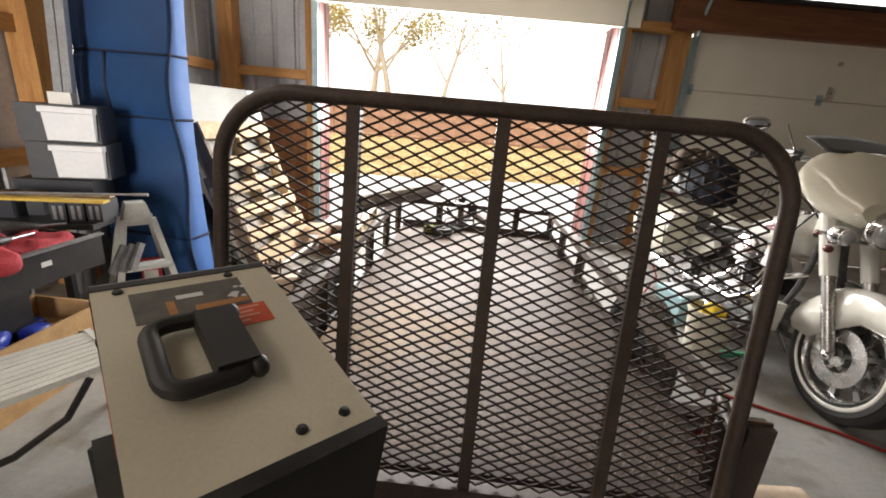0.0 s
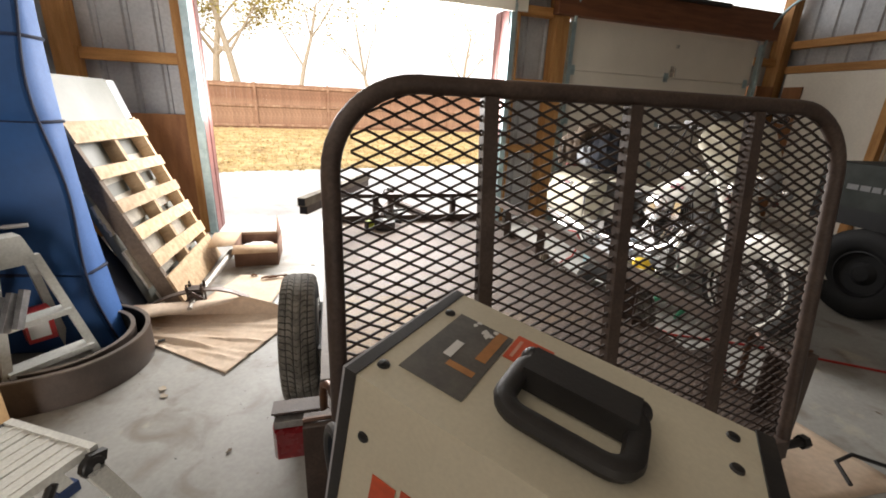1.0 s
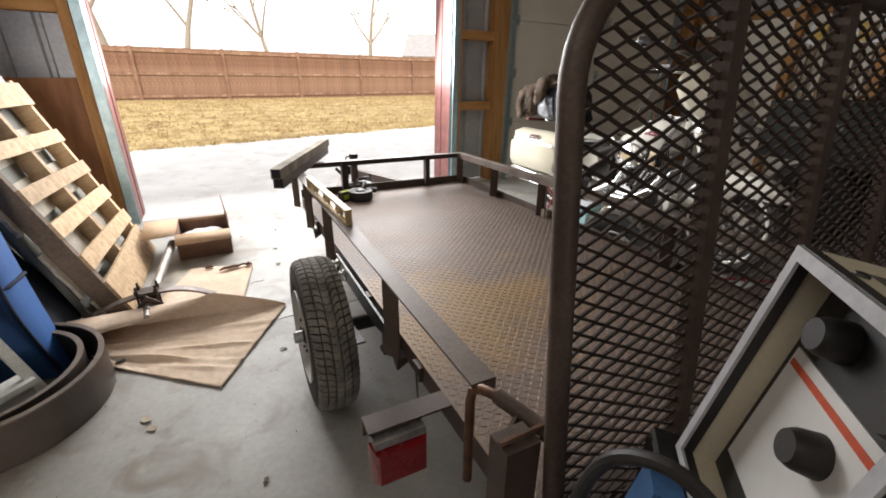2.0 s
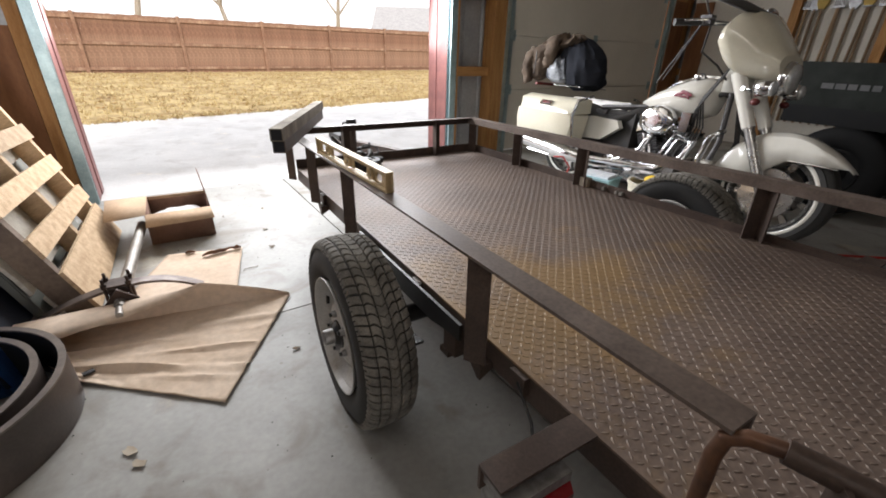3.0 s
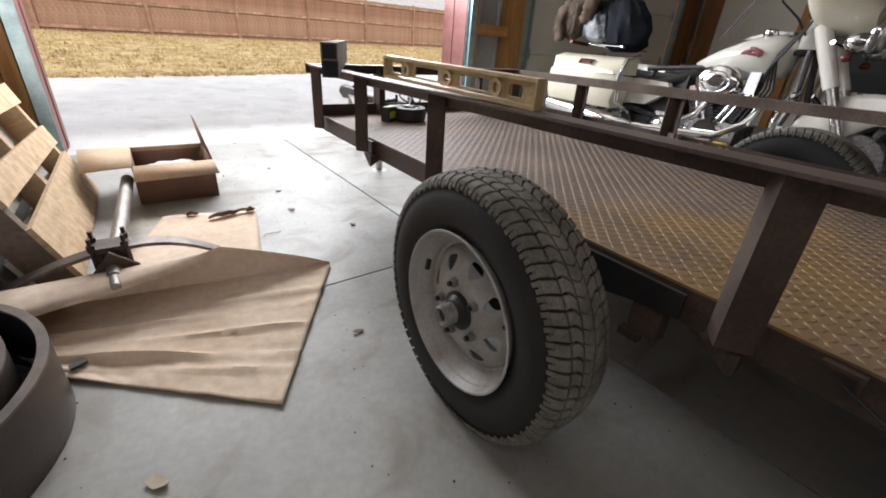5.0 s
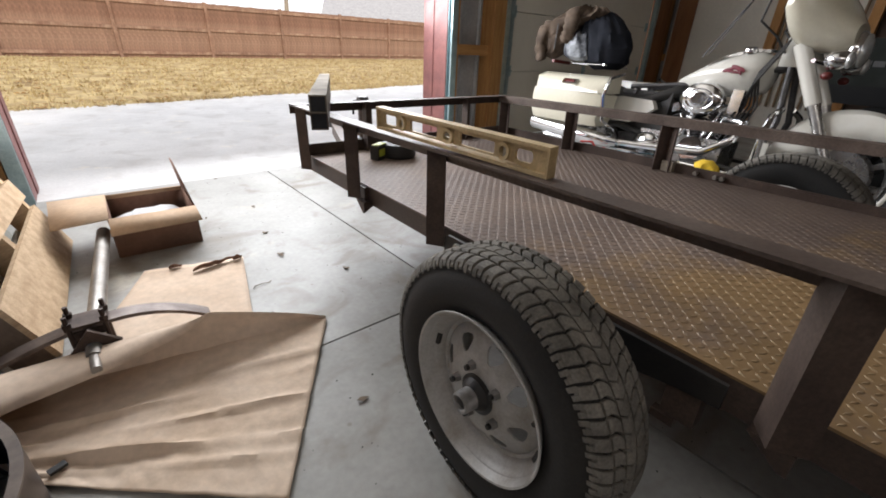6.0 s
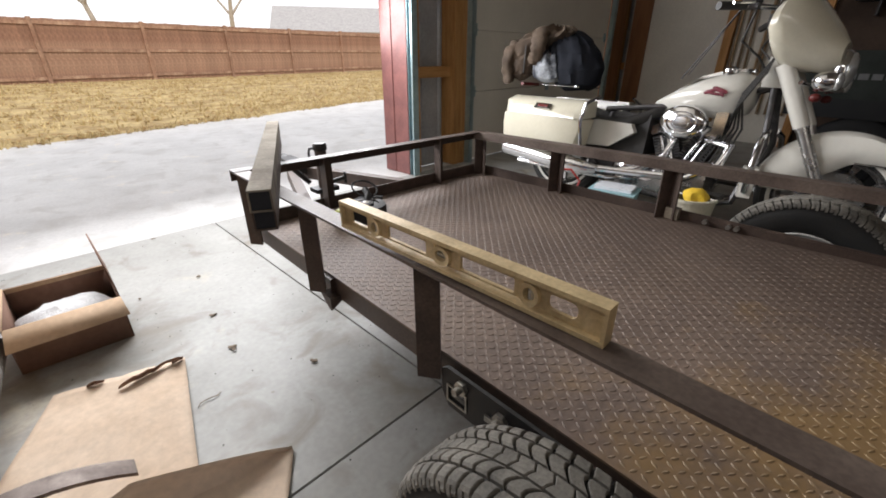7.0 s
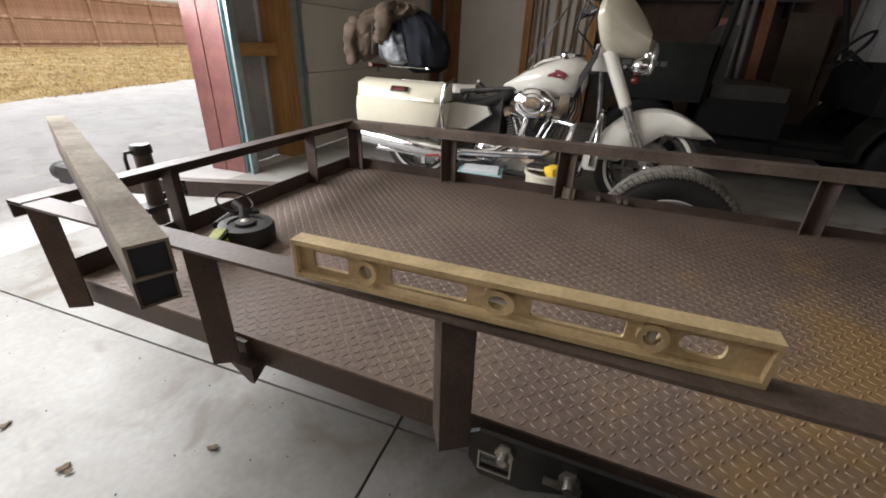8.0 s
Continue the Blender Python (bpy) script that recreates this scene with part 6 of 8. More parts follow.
# ---- welder on its cart ----
fl, fr, nr = Vector((-0.412, 0.250, 1.012)), Vector((-0.246, 0.410, 1.008)), Vector((0.021, 0.145, 0.941))
wx = (nr - fr).normalized()
wy = (fr - fl)
wy = (wy - wx * wy.dot(wx)).normalized()
wz = wx.cross(wy)
WM = Matrix.Translation(fl) @ Matrix((wx, wy, wz)).transposed().to_4x4()
WL, WW, WH = 0.385, 0.232, 0.31
M_STICK = mat("grey_warning_label", (0.115, 0.105, 0.09), (0.075, 0.068, 0.06), rough=0.4, scale=30, fine=200, bump=0)
M_DRAWERGREY = mat("pale_grey_bezel", (0.42, 0.42, 0.44), (0.34, 0.34, 0.36), rough=0.45, scale=12)
M_ORANGE = mat("orange_label", (0.46, 0.20, 0.06), (0.36, 0.15, 0.045), rough=0.4, scale=20, bump=0)
M_REDLAB = mat("red_orange_label", (0.62, 0.09, 0.03), (0.5, 0.07, 0.025), rough=0.4, scale=20, bump=0)
welder = thing("welder", "cream wire-feed welder with a black handle standing on a cart", "welder", WM)
bm = B()
bx(bm, 0.046, WL - 0.004, 0, WW, -WH, 0)
soften(bm, 0.0008, 1)
part("case", bm, M_WELD, welder, "cream sheet metal case")
# front bezel with a recessed control panel
def frame_ring(bm, x0, x1, out, inn):
    """Four bars round the welder's front, out and inn beyond and inside its edges."""
    bx(bm, x0, x1, -out, inn, -WH - out + 0.003, out)
    bx(bm, x0, x1, WW - inn, WW + out, -WH - out + 0.003, out)
    bx(bm, x0, x1, inn, WW - inn, -inn, out)
    bx(bm, x0, x1, inn, WW - inn, -WH - out + 0.003, -WH + inn)


bm = B()
frame_ring(bm, -0.004, 0.0095, 0.0015, 0.010)
bezel = part("front_bezel", bm, M_PLASTIC, welder, "deep black front bezel")
bm = B()
frame_ring(bm, 0.0097, 0.0462, 0.0, 0.005)
part("case_rim", bm, M_WELD, welder, "cream rim of the case")
bm = B()
frame_ring(bm, -0.008, -0.0042, 0.000, 0.014)
soften(bm, 0.0015, 1)
part("bezel_face", bm, M_DRAWERGREY, bezel, "pale grey face of the bezel")
bm = B()
bx(bm, 0.0400, 0.0455, 0.006, WW - 0.006, -WH + 0.006, -0.006)
part("control_panel", bm, M_PLASTIC, bezel, "recessed black control panel")
bm = B()
bx(bm, 0.0380, 0.0398, 0.016, WW - 0.016, -0.27, -0.105)
part("panel_label", bm, M_WHITE, bezel, "white lower panel label")
bm = B()
bx(bm, 0.0370, 0.0378, 0.020, WW - 0.020, -0.125, -0.117)
part("red_line", bm, M_REDLAB, bezel)
for y, z in ((0.055, -0.065), (0.165, -0.065), (0.11, -0.16)):
    bm = B()
    lathe(bm, [(0.0, 0.028), (0.016, 0.028), (0.02, 0.02), (0.022, 0.0)], pose(0.0378, y, z, 0, -90, 0), 20)
    part("knob", bm, M_PLASTIC, bezel, "black control knob")
bm = B()
bx(bm, 0.022, 0.0378, 0.045, 0.07, -0.21, -0.18)
soften(bm, 0.004, 1)
part("switch", bm, M_PLASTIC, bezel)
# top labels, laid just proud of the case
bm = B()
bx(bm, 0.032, 0.108, 0.040, WW - 0.05, 0.0005, 0.0012)
part("warning_label", bm, M_STICK, welder, "grey warning label")
bm = B()
bx(bm, 0.056, 0.066, 0.092, 0.126, 0.0012, 0.0017)
part("label_patch", bm, M_WHITE, welder, "white patch on the label")
bm = B()
bx(bm, 0.088, 0.101, 0.11, WW - 0.052, 0.0012, 0.0016)
part("label_stripe", bm, M_ORANGE, welder, "orange label stripe")
bm = B()
bx(bm, 0.110, 0.158, 0.140, WW - 0.036, 0.0005, 0.0012)
part("red_label", bm, M_REDLAB, welder, "red warning sticker")
bm = B()
bx(bm, 0.067, 0.100, 0.078, 0.088, 0.0012, 0.0015)
part("label_stripe", bm, M_ORANGE, welder, "orange cross stripe")
bm = B()
fr_ = random.Random(6)
for _ in range(7):
    x, y, a_ = fr_.uniform(0.034, 0.10), fr_.uniform(0.160, 0.180), fr_.uniform(0.002, 0.005)
    rim_ = [(x + a_ * fr_.uniform(0.6, 1.5) * math.cos(k), y + a_ * fr_.uniform(0.6, 1.8) * math.sin(k)) for k in range(6)]
    loft(bm, [[(p, q, 0.0013) for p, q in rim_], [(p, q, 0.0016) for p, q in rim_]])
tagged(part("torn_flecks", bm, M_WHITE, welder), "white torn spots on the label", kind="stuff")
bm = B()
for k in range(4):
    bx(bm, 0.116 + 0.010 * k, 0.120 + 0.010 * k, 0.146, 0.146 + (0.04, 0.03, 0.036, 0.02)[k], 0.0013, 0.0016)
part("sticker_bars", bm, mat("pale_red_print", (0.75, 0.38, 0.28), rough=0.4, bump=0), welder, "pale unreadable print as bars")
# raised carry handle
bm = B()
hx0, hx1, hy0, hy1 = 0.140, 0.262, 0.046, 0.136
rr = 0.024
path = []
for cx, cyy, a0 in ((hx1 - rr, hy1 - rr, 0), (hx0 + rr, hy1 - rr, 90), (hx0 + rr, hy0 + rr, 180), (hx1 - rr, hy0 + rr, 270)):
    path += [(cx + rr * math.cos(radians(a0 + a)), cyy + rr * math.sin(radians(a0 + a)), 0.016) for a in range(0, 91, 18)]
sweep(bm, path, 0.0115, 10, closed=True, flat=0.95)
part("handle", bm, M_PLASTIC, welder, "black moulded carry handle")
bm = B()
bx(bm, hx0 + 0.004, hx1 - 0.004, hy1 - 0.040, hy1 + 0.006, 0.006, 0.032)
soften(bm, 0.009, 3)
for hx in (hx0 + 0.004, hx1 - 0.004):
    ell(bm, (hx, hy1 + 0.004, 0.016), (0.014, 0.012, 0.014))
part("grip", bm, M_PLASTIC, welder, "thick black grip with rounded ends")
for x, y in ((hx0 + 0.02, hy1 - 0.02), (hx1 - 0.02, hy1 - 0.02), (0.02, 0.03), (0.02, WW - 0.06), (WL - 0.03, WW - 0.03), (WL - 0.03, WW - 0.08)):
    bm = B()
    lathe(bm, [(0.0, 0.026 if 0.05 < x < 0.3 else 0.004), (0.006, 0.025 if 0.05 < x < 0.3 else 0.003), (0.007, 0.0)], pose(x, y, 0), 12)
    part("screw", bm, M_BLACK, welder)
bm = B()
bx(bm, WL - 0.006, WL + 0.012, -0.003, WW + 0.003, -WH, 0.002)
soften(bm, 0.004, 1)
part("rear_panel", bm, M_BLACK, welder, "black rear panel")
# red lettering block on the side, as plain shapes
bm = B()
for x, w in ((0.050, 0.030), (0.086, 0.030), (0.122, 0.030), (0.158, 0.03)):
    bx(bm, x, x + w, -0.0012, -0.0004, -0.150 + 0.15 * (x - 0.05), -0.108 + 0.15 * (x - 0.05))
part("side_mark", bm, M_REDLAB, welder, "plain red bars on the case side")
for x in (0.03, WL - 0.03):
    bm = B()
    lathe(bm, [(0.0, 0.003), (0.006, 0.002), (0.007, 0.0)], pose(x, 0, -0.07, 90, 0, 0), 10)
    part("screw", bm, M_BLACK, welder)
# hose and torch hung on the front
M_BLUEPL = mat("blue_plastic", (0.05, 0.16, 0.36), (0.04, 0.12, 0.28), rough=0.4, scale=14)
bm = B()
hose = [Vector(p) for p in ((0.03, 0.05, -0.25), (-0.02, 0.06, -0.23), (-0.07, 0.09, -0.22), (-0.11, 0.12, -0.26), (-0.12, 0.14, -0.34), (-0.10, 0.16, -0.45), (-0.03, 0.18, -0.53), (0.05, 0.16, -0.50))]
run = []
for i in range(1, len(hose) - 2):
    p0, p1, p2, p3 = hose[i - 1:i + 3]
    for k in range(6):
        t_ = k / 6
        run.append(0.5 * (2 * p1 + (p2 - p0) * t_ + (2 * p0 - 5 * p1 + 4 * p2 - p3) * t_ ** 2 + (3 * p1 - p0 - 3 * p2 + p3) * t_ ** 3))
sweep(bm, run, 0.009, 10)
solid("torch_hose", bm, M_PLASTIC, "black torch hose hanging from the welder front", "hose", WM)
bm = B()
bx(bm, -0.068, -0.034, 0.10, 0.15, -0.48, -0.27)
soften(bm, 0.008, 2)
solid("wire_box", bm, M_BLUEPL, "blue and white box clipped beside the welder", "box", WM)

cart = thing("welding_cart", "black steel welding cart with a tilted top shelf and wheels", "cart", I4)
bm = B()
bx(bm, -0.03, WL + 0.03, -0.03, WW + 0.03, -WH - 0.016, -WH - 0.002, WM)
soften(bm, 0.003, 1)
part("top_shelf", bm, M_BLACK, cart)
foot = [WM @ Vector((x, y, -WH - 0.01)) for x in (-0.02, WL + 0.02) for y in (-0.02, WW + 0.02)]
for p in foot:
    bm = B()
    bx(bm, p.x - 0.012, p.x + 0.012, p.y - 0.012, p.y + 0.012, 0.05, p.z)
    part("leg", bm, M_BLACK, cart)
bm = B()
c = sum(foot, Vector()) / 4
m = pose(c.x, c.y, 0.16, 0, 0, -44.5)
bx(bm, -0.23, 0.23, -0.15, 0.15, -0.008, 0.008, m)
soften(bm, 0.003, 1)
part("bottom_shelf", bm, M_BLACK, cart)
for sx in (-0.21, 0.21):
    for sy in (-0.16, 0.16):
        bm = B()
        lathe(bm, [(0.0, -0.018), (0.045, -0.018), (0.058, -0.012), (0.058, 0.012), (0.045, 0.018), (0.0, 0.018)], Matrix.Translation((m @ Vector((sx, sy, -0.10)))) @ pose(0, 0, 0, 90, 0, -44.5), 24)
        part("cart_wheel", bm, M_RUBBER, cart)

# ---- cardboard, box and axle on the floor ----
def sheet(name, corners, height, nu, nv, ma, label, category, thick=0.004):
    """A creased sheet between four corners a (u0 v0), b (u1 v0), c (u1 v1), d (u0 v1)."""
    a, b, c, d = [Vector(p) for p in corners]
    bm, rings = B(), []
    for j in range(nv + 1):
        v = j / nv
        ring = []
        for i in range(nu + 1):
            u = i / nu
            e = 0.02 * noise.noise((u * 7, v * 7, 9)) * (v > 0.97 or u < 0.03)
            p = a.lerp(b, u).lerp(d.lerp(c, u), v) + (d - a) * e
            p.z += height(u, v)
            ring.append(p)
        rings.append(ring)
    loft(bm, rings, caps=False, loop=False)
    ob = solid(name, bm, ma, label, category, smooth=50)
    ob.modifiers.new("thick", "SOLIDIFY").thickness = thick
    return ob


M_KRAFT = mat("kraft_paper", (0.66, 0.525, 0.405), (0.57, 0.435, 0.32), rough=0.88, scale=4, fine=45, bump=0.25, depth=0.004, grain=0.1)
ka, kb, kc, kd = Vector((-1.37, 2.12, 0)), Vector((-0.955, 1.785, 0)), Vector((-0.638, 2.342, 0)), Vector((-1.62, 2.47, 0))
back = (kd - ka).lerp(kc - kb, 0.5).normalized()
bm, rings = B(), []
NU, NV = 64, 52
for i in range(NU + 1):
    u = i / NU
    h = 0.122 * max(0.0, 1 - (u - 0.66) / 0.34) ** 0.8 if u > 0.66 else 0.122 - 0.045 * (0.66 - u) / 0.66
    wf = 0.0 if u > 0.66 else 0.205 * ((0.66 - u) / 0.66) ** 0.75
    ring = []
    for j in range(NV + 1):
        v = j / NV
        p = ka.lerp(kb, u).lerp(kd.lerp(kc, u), v)
        z = 0.002
        for c, hh, w, tilt in ((0.13, 0.008, 0.03, 0.05), (0.27, 0.026, 0.045, 0.0), (0.30, -0.014, 0.02, 0.0), (0.44, 0.013, 0.03, 0.02), (0.60, 0.012, 0.035, 0.04), (0.74, 0.010, 0.04, 0.02)):
            q = abs(v - c - tilt * u + 0.012 * noise.noise((u * 5, c * 9, 0))) / w
            z += hh * max(0.0, 1 - q) * (0.55 + 0.45 * math.sin(7 * u + 20 * c))
        z += 0.004 * (1 + noise.noise((u * 5, v * 6, 0))) + 0.0025 * noise.noise((u * 17, v * 15, 2))
        z += 0.05 * max(0, 0.14 - u) * max(0, v - 0.2) * 6
        z += 0.010 * min(1, h / 0.06) * max(0, (v - 0.72) / 0.28) ** 1.6
        p.z = max(0.001, z)
        ring.append(p)
    top = ring[-1]
    crest = top + back * 0.012 + Vector((0, 0, max(0.0, h - top.z)))
    for k in range(1, 4):
        ring.append(top.lerp(crest, k / 3) + back * 0.012 * math.sin(math.pi * k / 3))
    # the bent edge folds over toward the sheet, less and less up to its peak
    for k in range(1, 5):
        e = k / 4
        w = wf * (1 + 0.12 * noise.noise((u * 6, 3, 1)))
        ring.append(crest - back * max(w, 0.003) * e + Vector((0, 0, 0.012 * math.sin(math.pi * e) - 0.014 * e * min(1, wf / 0.05))))
    rings.append(ring)
loft(bm, rings, caps=False, loop=False)
kraft = solid("kraft_sheet", bm, M_KRAFT, "creased brown kraft sheet with its back edge bent up", "cardboard sheet", smooth=38)
kraft.modifiers.new("thick", "SOLIDIFY").thickness = 0.003
bm = B()
bx(bm, -0.016, 0.016, -0.008, 0.008, 0, 0.007)
soften(bm, 0.003, 2)
solid("tape_scrap", bm, M_BLACK, "dark scrap of tape on the kraft sheet corner", "tape", pose(-1.335, 2.133, 0.016, 0, 0, 25))
torn = sheet("cardboard_piece", ((-1.33, 2.50, 0.0), (-0.855, 2.40, 0.0), (-0.757, 2.968, 0.0), (-1.11, 3.04, 0.0)), lambda u, v: 0.002 + 0.005 * (1 + noise.noise((u * 3, v * 4, 7))) + 0.02 * max(0, v - 0.85) * (1 + noise.noise((u * 9, 2, 1))), 26, 22, M_KRAFT, "flat torn piece of brown cardboard on the concrete", "cardboard")
# its top layer torn open along the back edge
for (x0, y0), (x1, y1), w, lift in (((-0.955, 2.935), (-0.785, 2.972), 0.013, 0.020), ((-1.03, 3.012), (-0.985, 3.005), 0.010, 0.014), ((-0.80, 2.955), (-0.765, 2.962), 0.020, 0.024)):
    bm, rings = B(), []
    for k in range(13):
        e = k / 12
        sw = math.sin(math.pi * min(1, e * 1.15 + 0.05)) ** 0.6 if e < 0.83 else 0.35
        x, y = x0 + (x1 - x0) * e, y0 + (y1 - y0) * e + 0.004 * noise.noise((e * 9, x0, 1))
        z = 0.022 + 0.006 * noise.noise((x * 30, y * 30, 3))
        rings.append([(x, y, z - 0.006), (x + 0.002, y - w * sw * 0.6, z + lift * sw * 0.5), (x + 0.003, y - w * sw, z + lift * sw)])
    loft(bm, rings, caps=False, loop=False)
    o = part("torn_layer", bm, M_CARDDARK, torn, "dark torn layer curling up")
    o.modifiers.new("thick", "SOLIDIFY").thickness = 0.0015

BOX = pose(-1.180, 3.252, 0.001, 0, 0, 1.0)
cbox = thing("cardboard_box", "open brown cardboard box with loose contents", "box", BOX)
bw, bd, bh = 0.316, 0.36, 0.175
M_PLBAG = mat("white_plastic_bag", (0.72, 0.72, 0.72), (0.55, 0.55, 0.56), rough=0.35, scale=20, fine=80, bump=0.6, depth=0.01)


def flap(name, pts, ma, label=""):
    bm = B()
    loft(bm, [[Vector(p) for p in pts[:2]], [Vector(p) for p in pts[2:]][::-1]], caps=False, loop=False)
    o = part(name, bm, ma, cbox, label)
    o.modifiers.new("thick", "SOLIDIFY").thickness = 0.005
    return o


for q in (((0, 0, 0), (bw, 0, 0), (bw, 0, bh), (0, 0, bh)), ((0, bd, 0), (bw, bd, 0), (bw, bd, bh), (0, bd, bh)), ((0, 0, 0), (0, bd, 0), (0, bd, bh), (0, 0, bh)), ((bw, 0, 0), (bw, bd, 0), (bw, bd, bh), (bw, 0, bh))):
    flap("side", q, M_CARDDARK)
flap("bottom", ((0, 0, 0.003), (bw, 0, 0.003), (bw, bd, 0.003), (0, bd, 0.003)), M_CARDDARK)
flap("flap", ((0, 0, bh), (bw, 0, bh), (bw + 0.008, -0.078, bh - 0.042), (-0.006, -0.080, bh - 0.046)), M_CARD, "light brown open flap")
flap("flap", ((0, 0, bh), (0, bd, bh), (-0.205, bd - 0.01, bh + 0.004), (-0.185, 0.0, bh - 0.010)), M_CARD, "light brown open flap")
flap("flap", ((bw, 0.01, bh), (bw, bd, bh), (bw - 0.020, bd + 0.020, bh + 0.142), (bw - 0.018, bd - 0.045, bh + 0.135)), M_CARDDARK, "raised flap")
flap("flap", ((0, bd, bh), (bw, bd, bh), (bw, bd + 0.03, bh - 0.12), (0, bd + 0.03, bh - 0.12)), M_CARD, "light brown open flap")
bm = B()
ell(bm, (0, 0, 0), (0.15, 0.12, 0.06), seg=24, rows=16)
for v in bm.verts:
    v.co += v.co.normalized() * 0.02 * noise.noise(v.co * 22)
solid("plastic_bag", bm, M_PLBAG, "crumpled white plastic bag inside the cardboard box", "plastic bag", BOX @ pose(0.155, 0.17, 0.078))

M_RUST = mat("rusty_bare_steel", (0.085, 0.052, 0.038), (0.04, 0.026, 0.02), rough=0.6, metal=0.5, scale=16, fine=120, bump=0.25)
M_PIPE = mat("grey_axle_tube", (0.30, 0.28, 0.25), (0.18, 0.16, 0.14), rough=0.45, metal=0.5, scale=10, fine=100, bump=0.12)
axle = thing("spare_axle", "loose steel axle tube with a spindle lying on cardboard", "axle", I4)
a0, a1 = Vector((-1.245, 2.33, 0.10)), Vector((-1.215, 3.33, 0.10))
bm = B()
cy(bm, Vector((-1.250, 2.455, 0.10)), a1, 0.024, seg=20)
part("axle_tube", bm, M_PIPE, axle)
bm = B()
cy(bm, Vector((-1.250, 2.44, 0.10)), Vector((-1.249, 2.39, 0.10)), 0.020, 0.018, seg=16)
cy(bm, Vector((-1.249, 2.39, 0.10)), a0, 0.0135, 0.012, seg=16)
part("spindle", bm, M_PIPE, axle, "grey steel spindle")
bm = B()
bx(bm, -0.042, 0.042, 0, 0.012, -0.042, 0.042, pose(-1.245, 2.435, 0.098, 0, 40, 0))
soften(bm, 0.004, 1)
part("brake_flange", bm, M_RUST, axle, "square rusty flange plate")
bm = B()
bx(bm, -1.30, -1.205, 2.47, 2.545, 0.150, 0.158)
bx(bm, -1.285, -1.215, 2.475, 2.54, 0.118, 0.1365)
for sx in (-1.292, -1.213):
    for sy in (2.478, 2.537):
        cy(bm, (sx, sy, 0.06), (sx, sy, 0.190), 0.006, seg=8)
        cy(bm, (sx, sy, 0.158), (sx, sy, 0.170), 0.011, seg=6)
part("spring_seat", bm, M_RUST, axle, "spring seat with u-bolts")
bm = B()
pts = [(-1.59 + 0.63 * k / 18, 2.508, max(0.004, 0.1375 - (0.75 if k < 12 else 1.6) * (-1.59 + 0.63 * k / 18 + 1.18) ** 2)) for k in range(19)]
loft(bm, [[(p[0], p[1] - .025, p[2]), (p[0], p[1] + .025, p[2]), (p[0], p[1] + .025, p[2] + .011), (p[0], p[1] - .025, p[2] + .011)] for p in pts])
part("leaf_spring", bm, mat("worn_spring_steel", (0.15, 0.115, 0.095), (0.085, 0.06, 0.05), rough=0.5, metal=0.4, scale=18, fine=110, bump=0.2), axle, "curved rusty leaf spring")

# ---- pallet and panels leaning on the west wall ----
top, bot = Vector((-1.800, 2.605, 1.100)), Vector((-1.360, 2.605, 0.0))
px = Vector((0, 1, 0))
pz = (top - bot).normalized()
pn = px.cross(pz).normalized()
PM = Matrix.Translation(bot) @ Matrix((px, pn, pz)).transposed().to_4x4()
PH, PW = (top - bot).length, 0.935
pallet = thing("pallet", "light wooden pallet leaning against the wall", "pallet", PM)
for z0, w, lab in ((0.004, 0.205, "wide bottom board"), (0.284, 0.085, ""), (0.474, 0.080, ""), (0.648, 0.077, ""), (0.852, 0.072, ""), (PH - 0.122, 0.122, "wide top board")):
    bm = B()
    bx(bm, -0.004, PW, 0.0, 0.016, 0, w)
    for v in bm.verts:
        v.co.z += 0.006 * noise.noise((v.co.x * 3, z0 * 9, v.co.z * 7))
    soften(bm, 0.003, 1)
    part("deck_board", bm, M_OAK, pallet, lab, pose(0, 0, z0, 0, (0 if z0 < 0.1 else 1.3 if z0 > 1 else 2.2) + rng.uniform(-0.2, 0.2), 0))
for x in (0.0, PW / 2 - 0.02, PW - 0.038):
    bm = B()
    bx(bm, x, x + 0.038, -0.088, -0.001, 0.004, PH - 0.004)
    soften(bm, 0.003, 1)
    part("stringer", bm, M_PALLET_DARK if x == 0 else M_OAK, pallet)
M_PALEBOARD = mat("pale_raw_board", (0.58, 0.54, 0.46), (0.47, 0.43, 0.36), rough=0.85, scale=5, fine=60, stretch=(6, 0.8, 6), grain=0.15, vary=0.1)
for z0, w, out in ((0.03, 0.12, 0.0), (0.195, 0.255, 0.045), (0.555, 0.185, 0.040), (0.815, 0.135, 0.055), (PH - 0.10, 0.09, 0.0)):
    # split board ends stand out past the stringer
    bm, n = B(), 10
    ends = [-out + 0.022 * (noise.noise((z0 * 31, k * 1.9, 2.0)) if out else 0) for k in range(n + 1)]
    loft(bm, [[(ends[k], -0.104, z0 + w * k / n), (PW, -0.104, z0 + w * k / n), (PW, -0.090, z0 + w * k / n), (ends[k], -0.090, z0 + w * k / n)] for k in range(n + 1)])
    part("back_board", bm, M_PALEBOARD, pallet, "pale split board")


def lean_panel(name, y0, y1, x_top, x_bot, h, ma, label, thick=0.03):
    a = math.degrees(math.asin((x_bot - x_top) / h))
    panel = thing(name, label, "panel", pose(x_bot, y0, 0.012, 0, -a, 1.0))
    bm = B()
    bx(bm, 0, thick - 0.006, 0, y1 - y0, 0, h)
    soften(bm, 0.004, 1)
    part("core", bm, ma, panel)
    bm = B()
    bx(bm, thick - 0.005, thick, 0.004, y1 - y0 - 0.004, 0.004, h - 0.006)
    soften(bm, 0.0015, 1)
    part("facing", bm, ma, panel)
    return panel


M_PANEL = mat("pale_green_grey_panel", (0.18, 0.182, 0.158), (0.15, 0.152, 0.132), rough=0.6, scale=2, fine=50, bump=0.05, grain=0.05)
